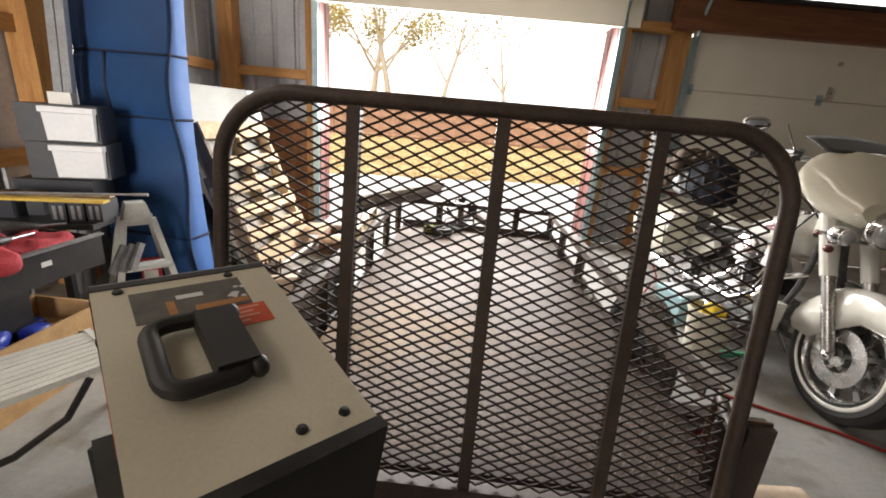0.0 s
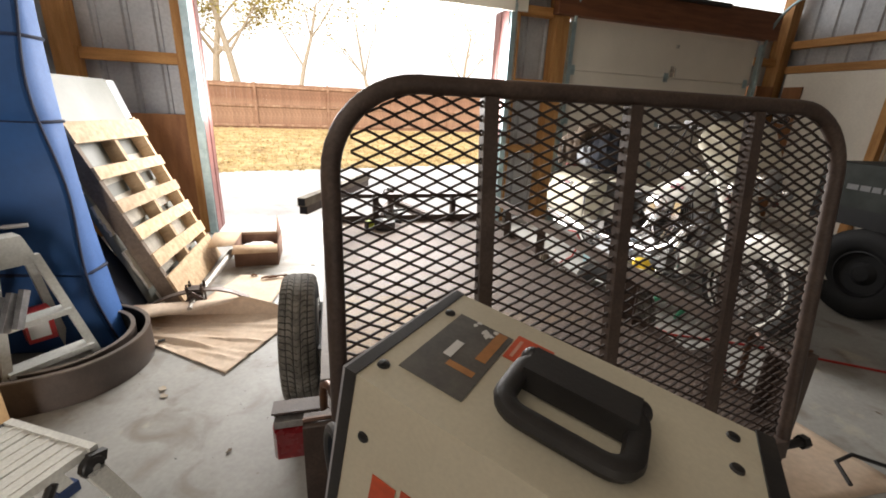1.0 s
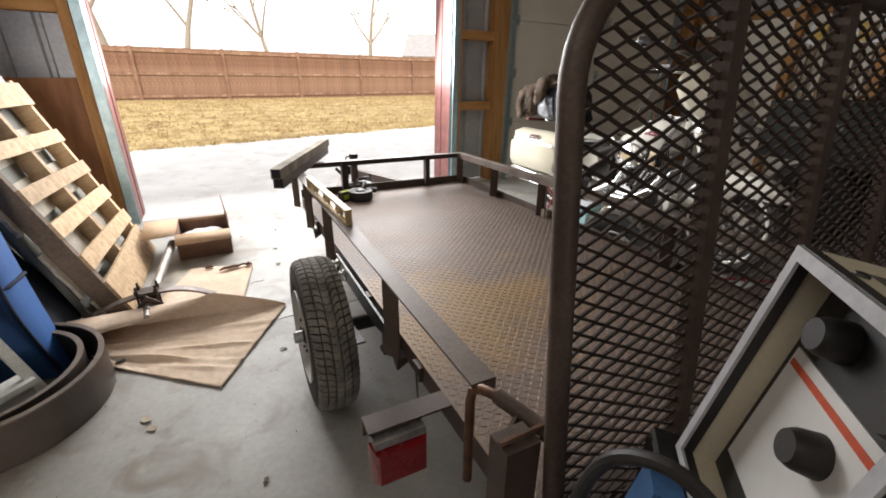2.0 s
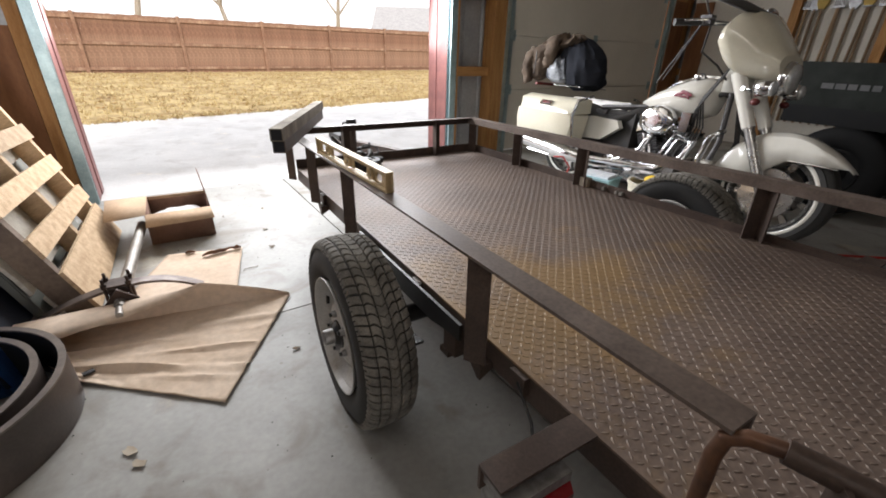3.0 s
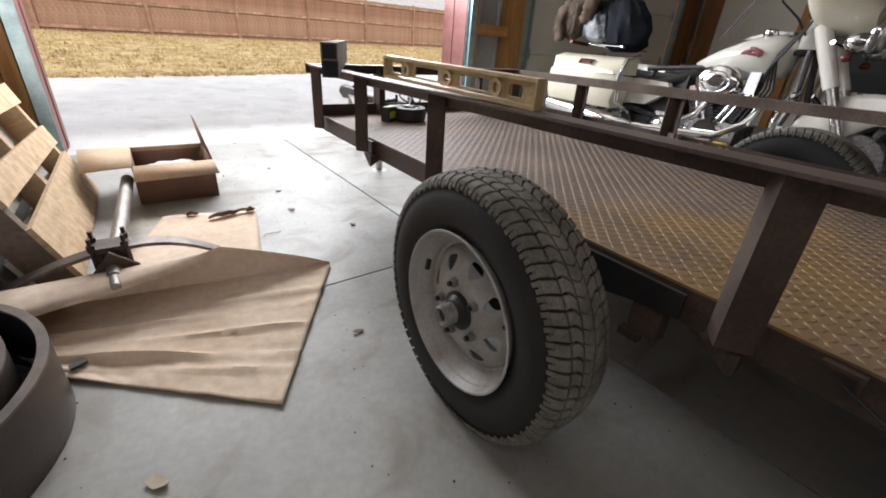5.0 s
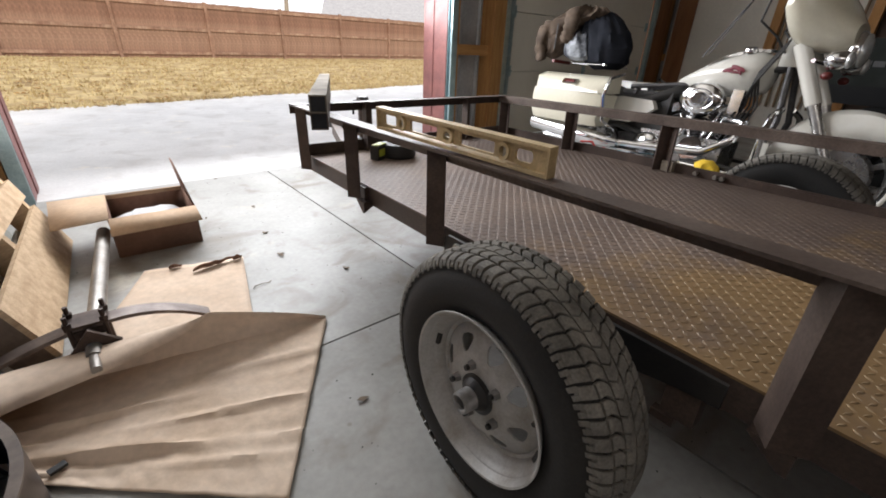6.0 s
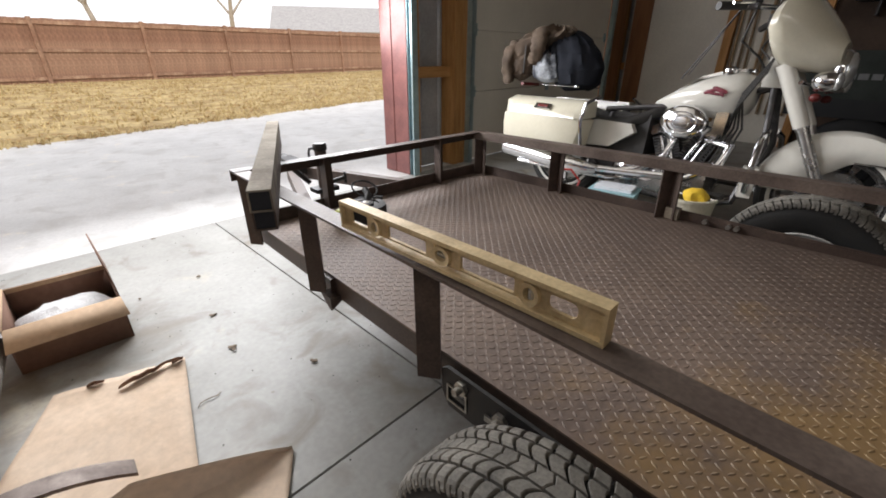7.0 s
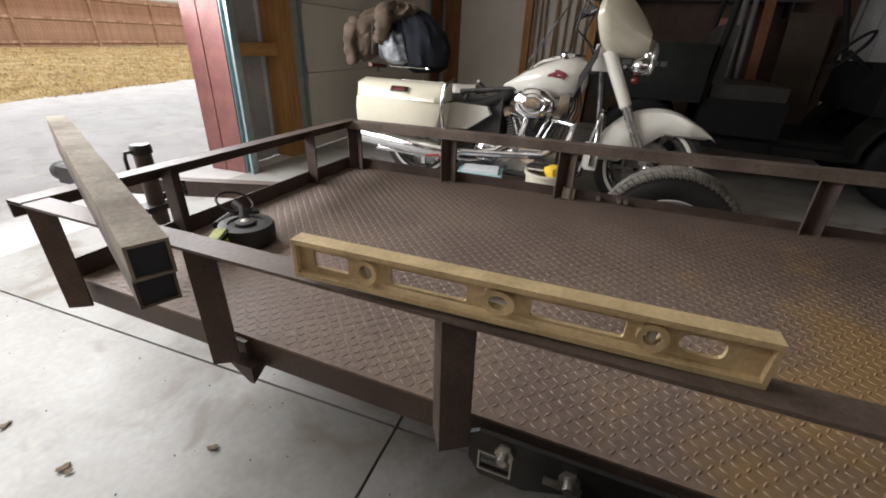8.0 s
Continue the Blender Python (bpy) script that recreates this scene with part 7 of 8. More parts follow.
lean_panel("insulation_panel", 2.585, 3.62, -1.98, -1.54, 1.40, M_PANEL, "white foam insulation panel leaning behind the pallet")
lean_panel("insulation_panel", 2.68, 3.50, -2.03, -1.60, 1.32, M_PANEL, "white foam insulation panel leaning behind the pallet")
M_ALUM = mat("folded_aluminium", (0.62, 0.64, 0.66), (0.5, 0.52, 0.54), rough=0.35, metal=0.6, scale=8, fine=90, bump=0.05)
lean_panel("metal_channel", 3.625, 3.76, -2.02, -1.62, 1.38, M_ALUM, "pale metal channel leaning on the wall", 0.05)
M_DARKTARP = mat("dark_navy_cover", (0.012, 0.017, 0.03), (0.02, 0.025, 0.04), rough=0.7, scale=6, fine=60, bump=0.3)
lean_panel("dark_panel", 2.40, 2.66, -1.86, -1.60, 0.62, M_DARKTARP, "dark navy padded panel leaning by the blue mats", 0.05)

# ---- blue folding mats standing against the wall ----
MATM = pose(-1.715, 2.13, 0, 0, 0, -5)


def mat_slab(x0, x1, y0, y1, z0, z1, name, lean, parent, seed):
    """A padded slab: vinyl front and back, narrow end painted paler for door light, wavy piping."""
    bm, rings = B(), []
    nz = 14
    sec_n = 8
    for j in range(nz + 1):
        z = z0 + (z1 - z0) * j / nz
        e = math.sin(math.pi * j / nz)
        ring = []
        bulge = 0.018 * e ** 0.5
        dx = lean[0] * (1.9 - z) ** 2 * 0.30
        dy = lean[1] * z
        w = 0.032 * math.sin(z * 7 + seed)
        for x, y in [(x0, y0 - bulge), ((x0 + x1) / 2, y0 - bulge * 1.3), (x1 - 0.01, y0 - bulge * 0.4 + w), (x1, y0 + 0.012 + w), (x1 + 0.004, (y0 + y1) / 2), (x1 - 0.004, y1), ((x0 + x1) / 2, y1), (x0, y1)]:
            ring.append((x + dx, y + dy, z))
        rings.append(ring)
    R = loft(bm, rings)
    bm.faces.ensure_lookup_table()
    for j in range(nz):
        for i in (3, 4):
            bm.faces[j * sec_n + i].material_index = 1
    return part(name, bm, [M_FOAM, M_FOAMLIT], parent, smooth=50)


M_MATSEAM = mat("dark_navy_seam", (0.006, 0.012, 0.035), (0.009, 0.018, 0.05), rough=0.8, scale=20)
mats = thing("folding_mat", "tall blue folding exercise mat, its ends coloured as lit", "mat", MATM)
zz = [0.0, 0.41, 1.12, 1.478, 1.86]
for k, (za, zb) in enumerate(zip(zz, zz[1:])):
    mat_slab(-0.62, 0.0, 0.0, 0.155, za + 0.004, zb - 0.004, "mat_panel", (0.17, 0.085), mats, 2.2)
bm = B()
pts = []
for j in range(60):
    z = 0.03 + 1.80 * j / 59
    pts.append((0.002 + 0.17 * (1.9 - z) ** 2 * 0.30, 0.010 + 0.085 * z + 0.032 * math.sin(z * 7 + 2.2), z))
sweep(bm, pts, 0.006, 6)
part("piping", bm, M_MATSEAM, mats, "dark navy edge piping")
for z in zz[1:-1]:
    bm = B()
    d = 0.17 * (1.9 - z) ** 2 * 0.30
    sweep(bm, [(-0.62 + d, -0.004 + 0.085 * z, z), (d - 0.01, -0.002 + 0.085 * z, z), (d + 0.003, 0.02 + 0.085 * z, z), (d + 0.003, 0.15 + 0.085 * z, z)], 0.0085, 6)
    part("seam", bm, M_MATSEAM, mats)
bm = B()
sweep(bm, [(-0.41 + 0.17 * (1.9 - z) ** 2 * 0.30 + 0.006 * math.sin(z * 23), -0.022 + 0.085 * z, z) for z in [1.13 + 0.34 * k / 8 for k in range(9)]], 0.0085, 6)
part("seam", bm, M_MATSEAM, mats)
mats2 = thing("folding_mat", "second dark blue folding mat behind the first", "mat", pose(-1.92, 2.30, 0, 0, 0, -5))
for k, (za, zb) in enumerate(zip(zz, zz[1:])):
    mat_slab(-0.44, -0.06, 0.0, 0.12, za + 0.01, zb - 0.004, "mat_panel", (0.1, 0.085), mats2, 0.6)

# ---- pair of nested steel fenders lying on edge ----
M_FEND = mat("brown_fender_paint", (0.055, 0.040, 0.035), (0.085, 0.065, 0.055), rough=0.4, scale=7, fine=120, bump=0.15)
M_FENDIN = mat("black_fender_lining", (0.012, 0.012, 0.013), (0.022, 0.021, 0.02), rough=0.7, scale=7, fine=120)


# upper lip in a paler tone than the fender skin
M_LIP = mat("pale_fender_lip", (0.19, 0.155, 0.13), (0.10, 0.08, 0.068), rough=0.4, scale=9, fine=100)


def steel_fender(cx, cy_, r, h, a0, a1, turn, z0, label):
    f = thing("trailer_fender", label, "fender", pose(cx, cy_, z0, 0, 0, turn), group="nested fenders")
    n = 40
    for nm, r0, r1, za, zb, ma in (("skin", r - 0.003, r, 0.0, h, M_FEND), ("lining", r - 0.007, r - 0.0035, 0.004, h - 0.004, M_FENDIN), ("lip", r - 0.018, r + 0.001, h, h + 0.006, M_LIP), ("lip", r - 0.02, r + 0.001, -0.0, 0.005, M_FEND)):
        bm, rings = B(), []
        for k in range(n + 1):
            a = radians(a0 + (a1 - a0) * k / n)
            st = 0.26 * max(0, abs(k - n / 2) / (n / 2) - 0.55)
            c, s = math.cos(a), math.sin(a)
            rings.append([(q * c - st, q * s, z) for q, z in ((r0, za), (r1, za), (r1, zb), (r0, zb))])
        loft(bm, rings)
        part(nm, bm, ma, f)
    return f


steel_fender(-1.69, 1.985, 0.355, 0.158, -112, 112, 8, 0.001, "brown steel trailer fender lying on its edge")
steel_fender(-1.715, 1.995, 0.312, 0.152, -118, 100, 2, 0.001, "black-lined steel fender nested inside another")

# ---- workbench corner on the west side ----
M_DRAWER = mat("translucent_white_drawer", (0.74, 0.76, 0.79), (0.66, 0.69, 0.73), rough=0.3, scale=5, fine=60, bump=0.02, grain=0.04)
M_DARKUNIT = mat("black_unit_plastic", (0.018, 0.02, 0.028), (0.03, 0.033, 0.04), rough=0.5, scale=10)
M_REDCLOTH = mat("red_shop_cloth", (0.42, 0.035, 0.05), (0.30, 0.025, 0.035), rough=0.85, scale=14, fine=120, bump=0.5, depth=0.006)
M_TOOLBOX = mat("dark_grey_toolbox", (0.045, 0.043, 0.045), (0.03, 0.03, 0.032), rough=0.4, metal=0.3, scale=8, fine=120)
M_YELLOW = mat("yellow_tool_case", (0.62, 0.42, 0.06), (0.5, 0.33, 0.05), rough=0.5, scale=12)
M_GREYMETAL = mat("grey_tool_metal", (0.34, 0.34, 0.35), (0.22, 0.22, 0.23), rough=0.4, metal=0.7, scale=20, fine=150)
M_WBOX = mat("plywood_crate", (0.55, 0.34, 0.16), (0.42, 0.25, 0.11), rough=0.75, scale=5, fine=60, stretch=(3, 1, 3))
M_STOOL = mat("pale_grey_step_paint", (0.56, 0.57, 0.54), (0.46, 0.47, 0.45), rough=0.5, scale=10, fine=100)


# low bench made of a toolbox with a tray on top
bench = thing("tool_bench", "low dark metal bench crowded with tools", "bench", pose(-1.80, 2.02, 0, 0, 0, 12))
for x0, x1, y0, y1, z0, z1, nm in ((-0.75, 0.0, -0.42, 0.05, 0.60, 0.63, "bench_top"),):
    bm = B()
    bx(bm, x0, x1 - 0.14, y0, y1, z0, z1)
    bx(bm, x1 - 0.14, x1, y0, y0 + 0.17, z0, z1)
    part(nm, bm, M_TOOLBOX, bench)
for x in (-0.73, -0.22):
    for y in (-0.36, -0.02):
        bm = B()
        bx(bm, x, x + 0.035, y, y + 0.035, 0, 0.60)
        part("leg", bm, M_TOOLBOX, bench)
BM = bench.matrix_basis
for k in range(2):
    st = thing("storage_drawer", "translucent white plastic drawer in a black case", "drawer unit", pose(-2.125 + 0.02 * (1 - k), 1.85, 0.785 + 0.193 * k, 0, 0, 20), group="stacked drawers")
    bm = B()
    bx(bm, -0.12, 0.24, 0.02, 0.22, 0, 0.190)
    soften(bm, 0.006, 2)
    part("case", bm, M_DARKUNIT, st)
    bm = B()
    loft(bm, [[(x, y, z) for x, y in ((0.015 - e, -0.012 - o), (0.225 + e, -0.012 - o), (0.225 + e, 0.02), (0.015 - e, 0.02))] for z, e, o in ((0.012, 0, 0), (0.150, 0.006, 0.004), (0.155, 0.012, 0.02), (0.182, 0.012, 0.02))])
    soften(bm, 0.006, 2)
    part("drawer_front", bm, M_DRAWER, st, "white translucent drawer front with a lip")
bm = B()
bx(bm, -0.52, -0.145, -0.14, 0.04, 0.632, 0.784)
soften(bm, 0.008, 2)
solid("black_case", bm, M_DARKUNIT, "black plastic tool case under the drawers", "case", BM)
bm = B()
bx(bm, 0, 0.10, 0, 0.07, 0, 0.06)
soften(bm, 0.006, 2)
solid("small_carton", bm, M_WHITE, "small white carton on the drawers", "carton", pose(-2.13, 1.91, 1.170, 0, 0, 22))
for k in range(3):
    t = thing("socket_case", "black tool case with pale ribs standing on the bench", "tool case", BM @ pose(-0.19 + 0.072 * k, -0.40 + 0.012 * k, 0.632, 0, 0, 4), group="tool cases")
    bm = B()
    bx(bm, 0, 0.066, 0, 0.155, 0, 0.095)
    soften(bm, 0.005, 1)
    part("body", bm, M_DARKUNIT, t)
    for j in range(2):
        bm = B()
        bx(bm, 0.012 + 0.028 * j, 0.026 + 0.028 * j, -0.0025, -0.0005, 0.012, 0.08)
        part("rib", bm, M_GREYMETAL, t, "pale rib")
for k, (x, y, l, a_) in enumerate(((-0.46, -0.40, 0.50, 2), (-0.50, -0.30, 0.50, 5))):
    bm = B()
    bx(bm, 0, l, 0, 0.055, 0, 0.012)
    soften(bm, 0.002, 1)
    solid("wood_strip", bm, M_YELLOW if k == 0 else M_OAK, "yellowish wooden strip lying on the tool cases", "wood strip", BM @ pose(x, y, 0.728, 0, 0, a_), group="wood strips")
for k, (x, y) in enumerate(((-0.44, -0.36), (-0.36, -0.30), (-0.55, -0.28))):
    bm = B()
    bx(bm, 0, 0.07, 0, 0.14, 0, 0.094)
    soften(bm, 0.008, 2)
    solid("tool_pouch", bm, M_DARKUNIT, "black tool pouch on the bench", "pouch", BM @ pose(x, y, 0.632, 0, 0, 10 * k - 6), group="tool pouches")
bm = B()
cy(bm, (-0.50, -0.34, 0.747), (0.12, -0.22, 0.747), 0.006, seg=8)
cy(bm, (0.09, -0.226, 0.747), (0.16, -0.212, 0.747), 0.009, seg=8)
solid("steel_rod", bm, M_GREYMETAL, "thin steel rod lying across the tool cases", "rod", BM)

# open drawer with red cloths, drawn out toward the room
TR = pose(-1.81, 1.42, 0.0, 0, 0, 88)
tray = thing("tool_chest", "dark tool chest with an open drawer of red cloths", "tool chest", TR)
ZD = 0.555
bm = B()
bx(bm, -0.62, 0.0, -0.30, 0.06, ZD, ZD + 0.005)
bx(bm, -0.006, 0.0, -0.30, 0.06, ZD + 0.006, ZD + 0.10)
bx(bm, -0.62, 0.0, 0.055, 0.060, ZD + 0.006, ZD + 0.10)
part("drawer_tray", bm, M_TOOLBOX, tray)
bm = B()
bx(bm, -0.62, 0.006, -0.312, -0.302, ZD - 0.03, ZD + 0.10)
soften(bm, 0.003, 1)
part("drawer_front", bm, M_TOOLBOX, tray, "dark drawer front")
bm = B()
bx(bm, -0.62, 0.010, -0.328, -0.300, ZD + 0.102, ZD + 0.110)
soften(bm, 0.002, 1)
part("drawer_pull", bm, M_GREYMETAL, tray, "bright drawer pull strip")
bm = B()
bx(bm, -0.26, -0.22, -0.3145, -0.3125, ZD + 0.04, ZD + 0.060)
part("label_plate", bm, M_WHITE, tray)
bm = B()
bx(bm, -0.62, -0.10, -0.02, 0.26, 0.02, ZD - 0.035)
soften(bm, 0.006, 1)
part("body", bm, M_TOOLBOX, tray)
for k, (x, y, s, zz_) in enumerate(((-0.46, -0.18, 0.15, 0.07), (-0.16, -0.20, 0.15, 0.075), (-0.30, -0.10, 0.15, 0.095), (-0.10, -0.08, 0.10, 0.06), (-0.36, -0.22, 0.12, 0.085))):
    bm = B()
    ell(bm, (0, 0, 0), (s, s * 0.55, 0.045), seg=30, rows=16, power=0.7)
    for v in bm.verts:
        v.co.z += 0.02 * noise.noise((v.co.x * 16 + k, v.co.y * 16, 0))
    solid("shop_cloth", bm, M_REDCLOTH, "folded red shop cloth in the open drawer", "cloth", TR @ pose(x, y, ZD + zz_, 0, 0, 20 * k), group="red cloths")
for k, (x, y, l, a) in enumerate(((-0.38, -0.24, 0.17, 10), (-0.20, -0.10, 0.15, -25), (-0.52, -0.12, 0.16, 30))):
    t = thing("screwdriver", "hand tool with a dark grip lying on the cloths", "hand tool", TR @ pose(x, y, ZD + 0.155, 0, 3, a), group="hand tools")
    bm = B()
    sweep(bm, [(0, 0, 0), (0.03, 0, 0), (0.09, 0, 0), (0.11, 0, 0)], [0.012, 0.017, 0.015, 0.009], 10)
    part("grip", bm, M_PLASTIC, t)
    bm = B()
    cy(bm, (0.11, 0, 0), (0.11 + l * 0.6, 0, 0), 0.005, seg=8)
    part("shaft", bm, M_GREYMETAL, t)

# wooden crate with blue oddments on the floor
CR = pose(-1.745, 1.33, 0, 0, 0, 90)
crate = thing("plywood_crate", "open shallow plywood crate holding blue oddments", "crate", CR)
for dims in ((-0.45, 0.13, -0.16, -0.145, 0, 0.30), (-0.45, 0.13, 0.17, 0.185, 0, 0.30), (0.115, 0.13, -0.144, 0.169, 0, 0.30), (-0.45, -0.435, -0.144, 0.169, 0, 0.30), (-0.434, 0.114, -0.144, 0.169, 0.175, 0.19)):
    bm = B()
    bx(bm, *dims)
    soften(bm, 0.002, 1)
    part("side" if dims[5] > 0.2 else "bottom", bm, M_WBOX, crate)
M_BLUEODD = mat("cobalt_blue_plastic", (0.03, 0.06, 0.42), (0.02, 0.04, 0.28), rough=0.35, scale=20)
for k, (x, y, r) in enumerate(((-0.06, 0.0, 0.055), (-0.18, 0.06, 0.065), (-0.27, -0.06, 0.06), (0.02, 0.09, 0.04))):
    bm = B()
    ell(bm, (0, 0, 0), (r, r * 0.8, r * 0.6), seg=16, rows=8, power=0.6)
    solid("blue_clamp", bm, M_BLUEODD, "cobalt blue plastic clamp in the crate", "clamp", CR @ pose(x, y, 0.19 + r * 0.55, 0, 0, 30 * k), group="blue oddments")
bm = B()
bx(bm, 0, 0.05, 0, 0.04, 0, 0.03)
soften(bm, 0.005, 1)
solid("yellow_tag", bm, M_YELLOW, "small yellow tag on the crate edge", "tag", CR @ pose(-0.065, -0.17, 0.165, 90, 0, 0))

# step stool
stool = thing("step_stool", "pale grey folding step stool by the bench", "step stool", pose(-1.735, 1.905, 0, 0, 0, 48))
bm = B()
loft(bm, [[(x * w, y * d, z) for x, y in ((-1, -1), (1, -1), (1, 1), (-1, 1))] for z, w, d in ((0.565, 0.075, 0.060), (0.67, 0.050, 0.045), (0.685, 0.045, 0.040))])
soften(bm, 0.008, 2)
part("top", bm, M_STOOL, stool)
for sx in (-1, 1):
    for sy in (-1, 1):
        bm = B()
        p, q = Vector((sx * 0.066, sy * 0.05, 0.60)), Vector((sx * 0.175, sy * 0.19, 0.0))
        loft(bm, [[o + Vector(e) for e in ((-.016, -.01, 0), (.016, -.01, 0), (.016, .01, 0), (-.016, .01, 0))] for o in (q, p)])
        part("leg", bm, M_STOOL, stool)
for z in (0.16, 0.34):
    k = (0.60 - z) / 0.60
    bm = B()
    w, d = 0.066 + 0.109 * k, 0.05 + 0.14 * k
    bx(bm, -w, w, -d - 0.03, -d + 0.05, z - 0.012, z + 0.012)
    soften(bm, 0.004, 1)
    part("step", bm, M_STOOL, stool)
M_REDCAN = mat("red_can_paint", (0.45, 0.03, 0.03), (0.36, 0.025, 0.025), rough=0.35)
can = thing("fuel_can", "red can with a white label beside the stool", "can", pose(-1.745, 1.975, 0.173, 0, 0, 40))
bm = B()
bx(bm, -0.05, 0.05, -0.035, 0.035, 0, 0.15)
soften(bm, 0.012, 2)
part("body", bm, M_REDCAN, can)
bm = B()
bx(bm, -0.04, 0.03, -0.0365, -0.0352, 0.02, 0.09)
part("label_plate", bm, M_WHITE, can)
for k in range(3):
    bm = B()
    bx(bm, 0, 0.16, 0, 0.02, 0, 0.035)
    soften(bm, 0.003, 1)
    solid("clamp_bar", bm, M_GREYMETAL, "grey metal clamp bar leaning against the stool", "clamp", pose(-1.72 + 0.03 * k, 1.70 + 0.03 * k, 0.33, 0, -58, 75 + 5 * k), group="clamp bars")
# aluminium channel against the mats and a bundle on the wall
for k in range(2):
    bm = B()
    bx(bm, 0, 0.05, 0, 0.03, 0, 1.95)
    bx(bm, 0.006, 0.044, -0.004, 0.0, 0, 1.95)
    soften(bm, 0.003, 1)
    solid("metal_channel", bm, M_ALUM, "pale metal channel standing beside the mats", "channel", pose(-2.34 + 0.06 * k, 2.05, 0.0, -3, 2, 0), group="wall channels")

# ---- folding work platform ----
M_PLAT = mat("white_aluminium_plank", (0.76, 0.75, 0.69), (0.66, 0.65, 0.59), rough=0.4, metal=0.25, scale=9, fine=120, bump=0.1)
PLX = Vector((-0.49, -0.87, 0)).normalized()
PLY = Vector((PLX.y, -PLX.x, 0))
PLM = Matrix.Translation((-1.062, 0.972, -0.034)) @ Matrix((PLX, PLY, (0, 0, 1))).transposed().to_4x4()
plat = thing("work_platform", "white aluminium folding work platform with blue feet", "work platform", PLM)
for k in range(3):
    bm = B()
    bx(bm, 0.02, 0.98, 0.006 + 0.1 * k, 0.100 + 0.1 * k, 0.376, 0.400)
    for j in range(2):
        bx(bm, 0.02, 0.98, 0.03 + 0.1 * k + 0.035 * j, 0.038 + 0.1 * k + 0.035 * j, 0.400, 0.4025)
    soften(bm, 0.003, 1)
    part("plank", bm, M_PLAT, plat)
for x in (0.0, 0.98):
    bm = B()
    bx(bm, x, x + 0.02, -0.004, 0.31, 0.355, 0.404)
    soften(bm, 0.004, 1)
    part("end_rail", bm, M_PLAT, plat)
for x, sx in ((0.03, -1), (0.96, 1)):
    for y in (-0.012, 0.318):
        bm = B()
        lathe(bm, [(0.0, -0.012), (0.027, -0.012), (0.030, -0.008), (0.030, 0.008), (0.027, 0.012), (0.0, 0.012)], pose(x, y, 0.36, 90, 0, 0), 10)
        bx(bm, -0.032, 0.012, -0.010, 0.010, 0.004, 0.034, pose(x, y, 0.36, 0, 18 * sx, 0))
        soften(bm, 0.002, 1)
        hinge = part("hinge", bm, M_BLACK, plat, "black locking hinge")
        bm = B()
        cy(bm, (x, y - 0.019, 0.36), (x, y + 0.019, 0.36), 0.010, seg=8)
        part("pin", bm, M_CHROME, hinge, "bright hinge pin")
        bm = B()
        p, q = Vector((x, y, 0.35)), Vector((x + sx * 0.10, y, 0.064))
        loft(bm, [[o + Vector(e) for e in ((-.022, -.012, 0), (.022, -.012, 0), (.022, .012, 0), (-.022, .012, 0))] for o in (q, p)])
        leg = part("leg", bm, M_PLAT, plat)
        bm = B()
        bx(bm, q.x - 0.03, q.x + 0.03, y - 0.017, y + 0.017, 0.034, 0.072)
        soften(bm, 0.006, 1)
        part("foot", bm, mat("navy_rubber", (0.02, 0.045, 0.13), (0.015, 0.035, 0.10), rough=0.6, scale=20), leg, "blue rubber foot")
bm = B()
sweep(bm, [(0.1, 0.02, 0.36), (0.18, 0.01, 0.25), (0.32, 0.0, 0.20), (0.5, 0.02, 0.19)], 0.012, 8)
solid("strap", bm, M_BLACK, "black strap hanging under the platform", "strap", PLM)

# ---- utility vehicle in the dark corner ----
M_UGREEN = mat("dark_green_body", (0.013, 0.016, 0.013), (0.008, 0.010, 0.008), rough=0.65, spec=0.2, scale=8, fine=100)
M_UBLACK = mat("black_body_plastic", (0.008, 0.008, 0.009), (0.012, 0.012, 0.012), rough=0.7, spec=0.2, scale=8, fine=100)
utv = thing("utility_vehicle", "dark green and black utility vehicle parked beside the wall", "utility vehicle", pose(2.98, 0.85, 0, 0, 0, -2))


def upart(name, dims, ma, label="", bev=0.03, parent=None):
    bm = B()
    bx(bm, *dims)
    soften(bm, bev, 2)
    return part(name, bm, ma, parent or utv, label)


bed = upart("cargo_bed", (0.0, 1.30, 0.48, 1.28, 0.62, 0.74), M_UBLACK, "black cargo bed", 0.01)
upart("bed_side", (0.0, 0.05, 0.48, 1.28, 0.74, 1.03), M_UGREEN, "dark green bed side panel", 0.012, bed)
upart("bed_side", (1.25, 1.30, 0.48, 1.28, 0.74, 1.03), M_UGREEN, "dark green bed side panel", 0.012, bed)
upart("headboard", (0.06, 1.24, 0.48, 0.53, 0.74, 1.03), M_UBLACK, "", 0.012, bed)
upart("bed_cover", (0.055, 1.245, 0.535, 1.28, 1.0, 1.03), M_UGREEN, "grey-green cover panel", 0.008, bed)
bm = B()
for k, (y, w) in enumerate(((1.10, 0.07), (1.02, 0.06), (0.95, 0.05), (0.885, 0.05), (0.82, 0.045))):
    bx(bm, -0.004, -0.001, y - w, y, 0.86, 0.895)
part("side_mark", bm, mat("dull_grey_print", (0.07, 0.07, 0.07), rough=0.6), bed, "pale unreadable lettering as plain bars")
upart("chassis", (0.12, 1.18, -1.25, 1.20, 0.28, 0.40), M_UBLACK)
upart("seat_base", (0.05, 1.25, -0.10, 0.46, 0.40, 0.66), M_UBLACK)
upart("seat", (0.10, 1.20, -0.08, 0.42, 0.66, 0.76), M_LEATHER, "black bench seat", 0.04)
upart("seat_back", (0.10, 1.20, 0.36, 0.47, 0.76, 1.16), M_LEATHER, "", 0.04)
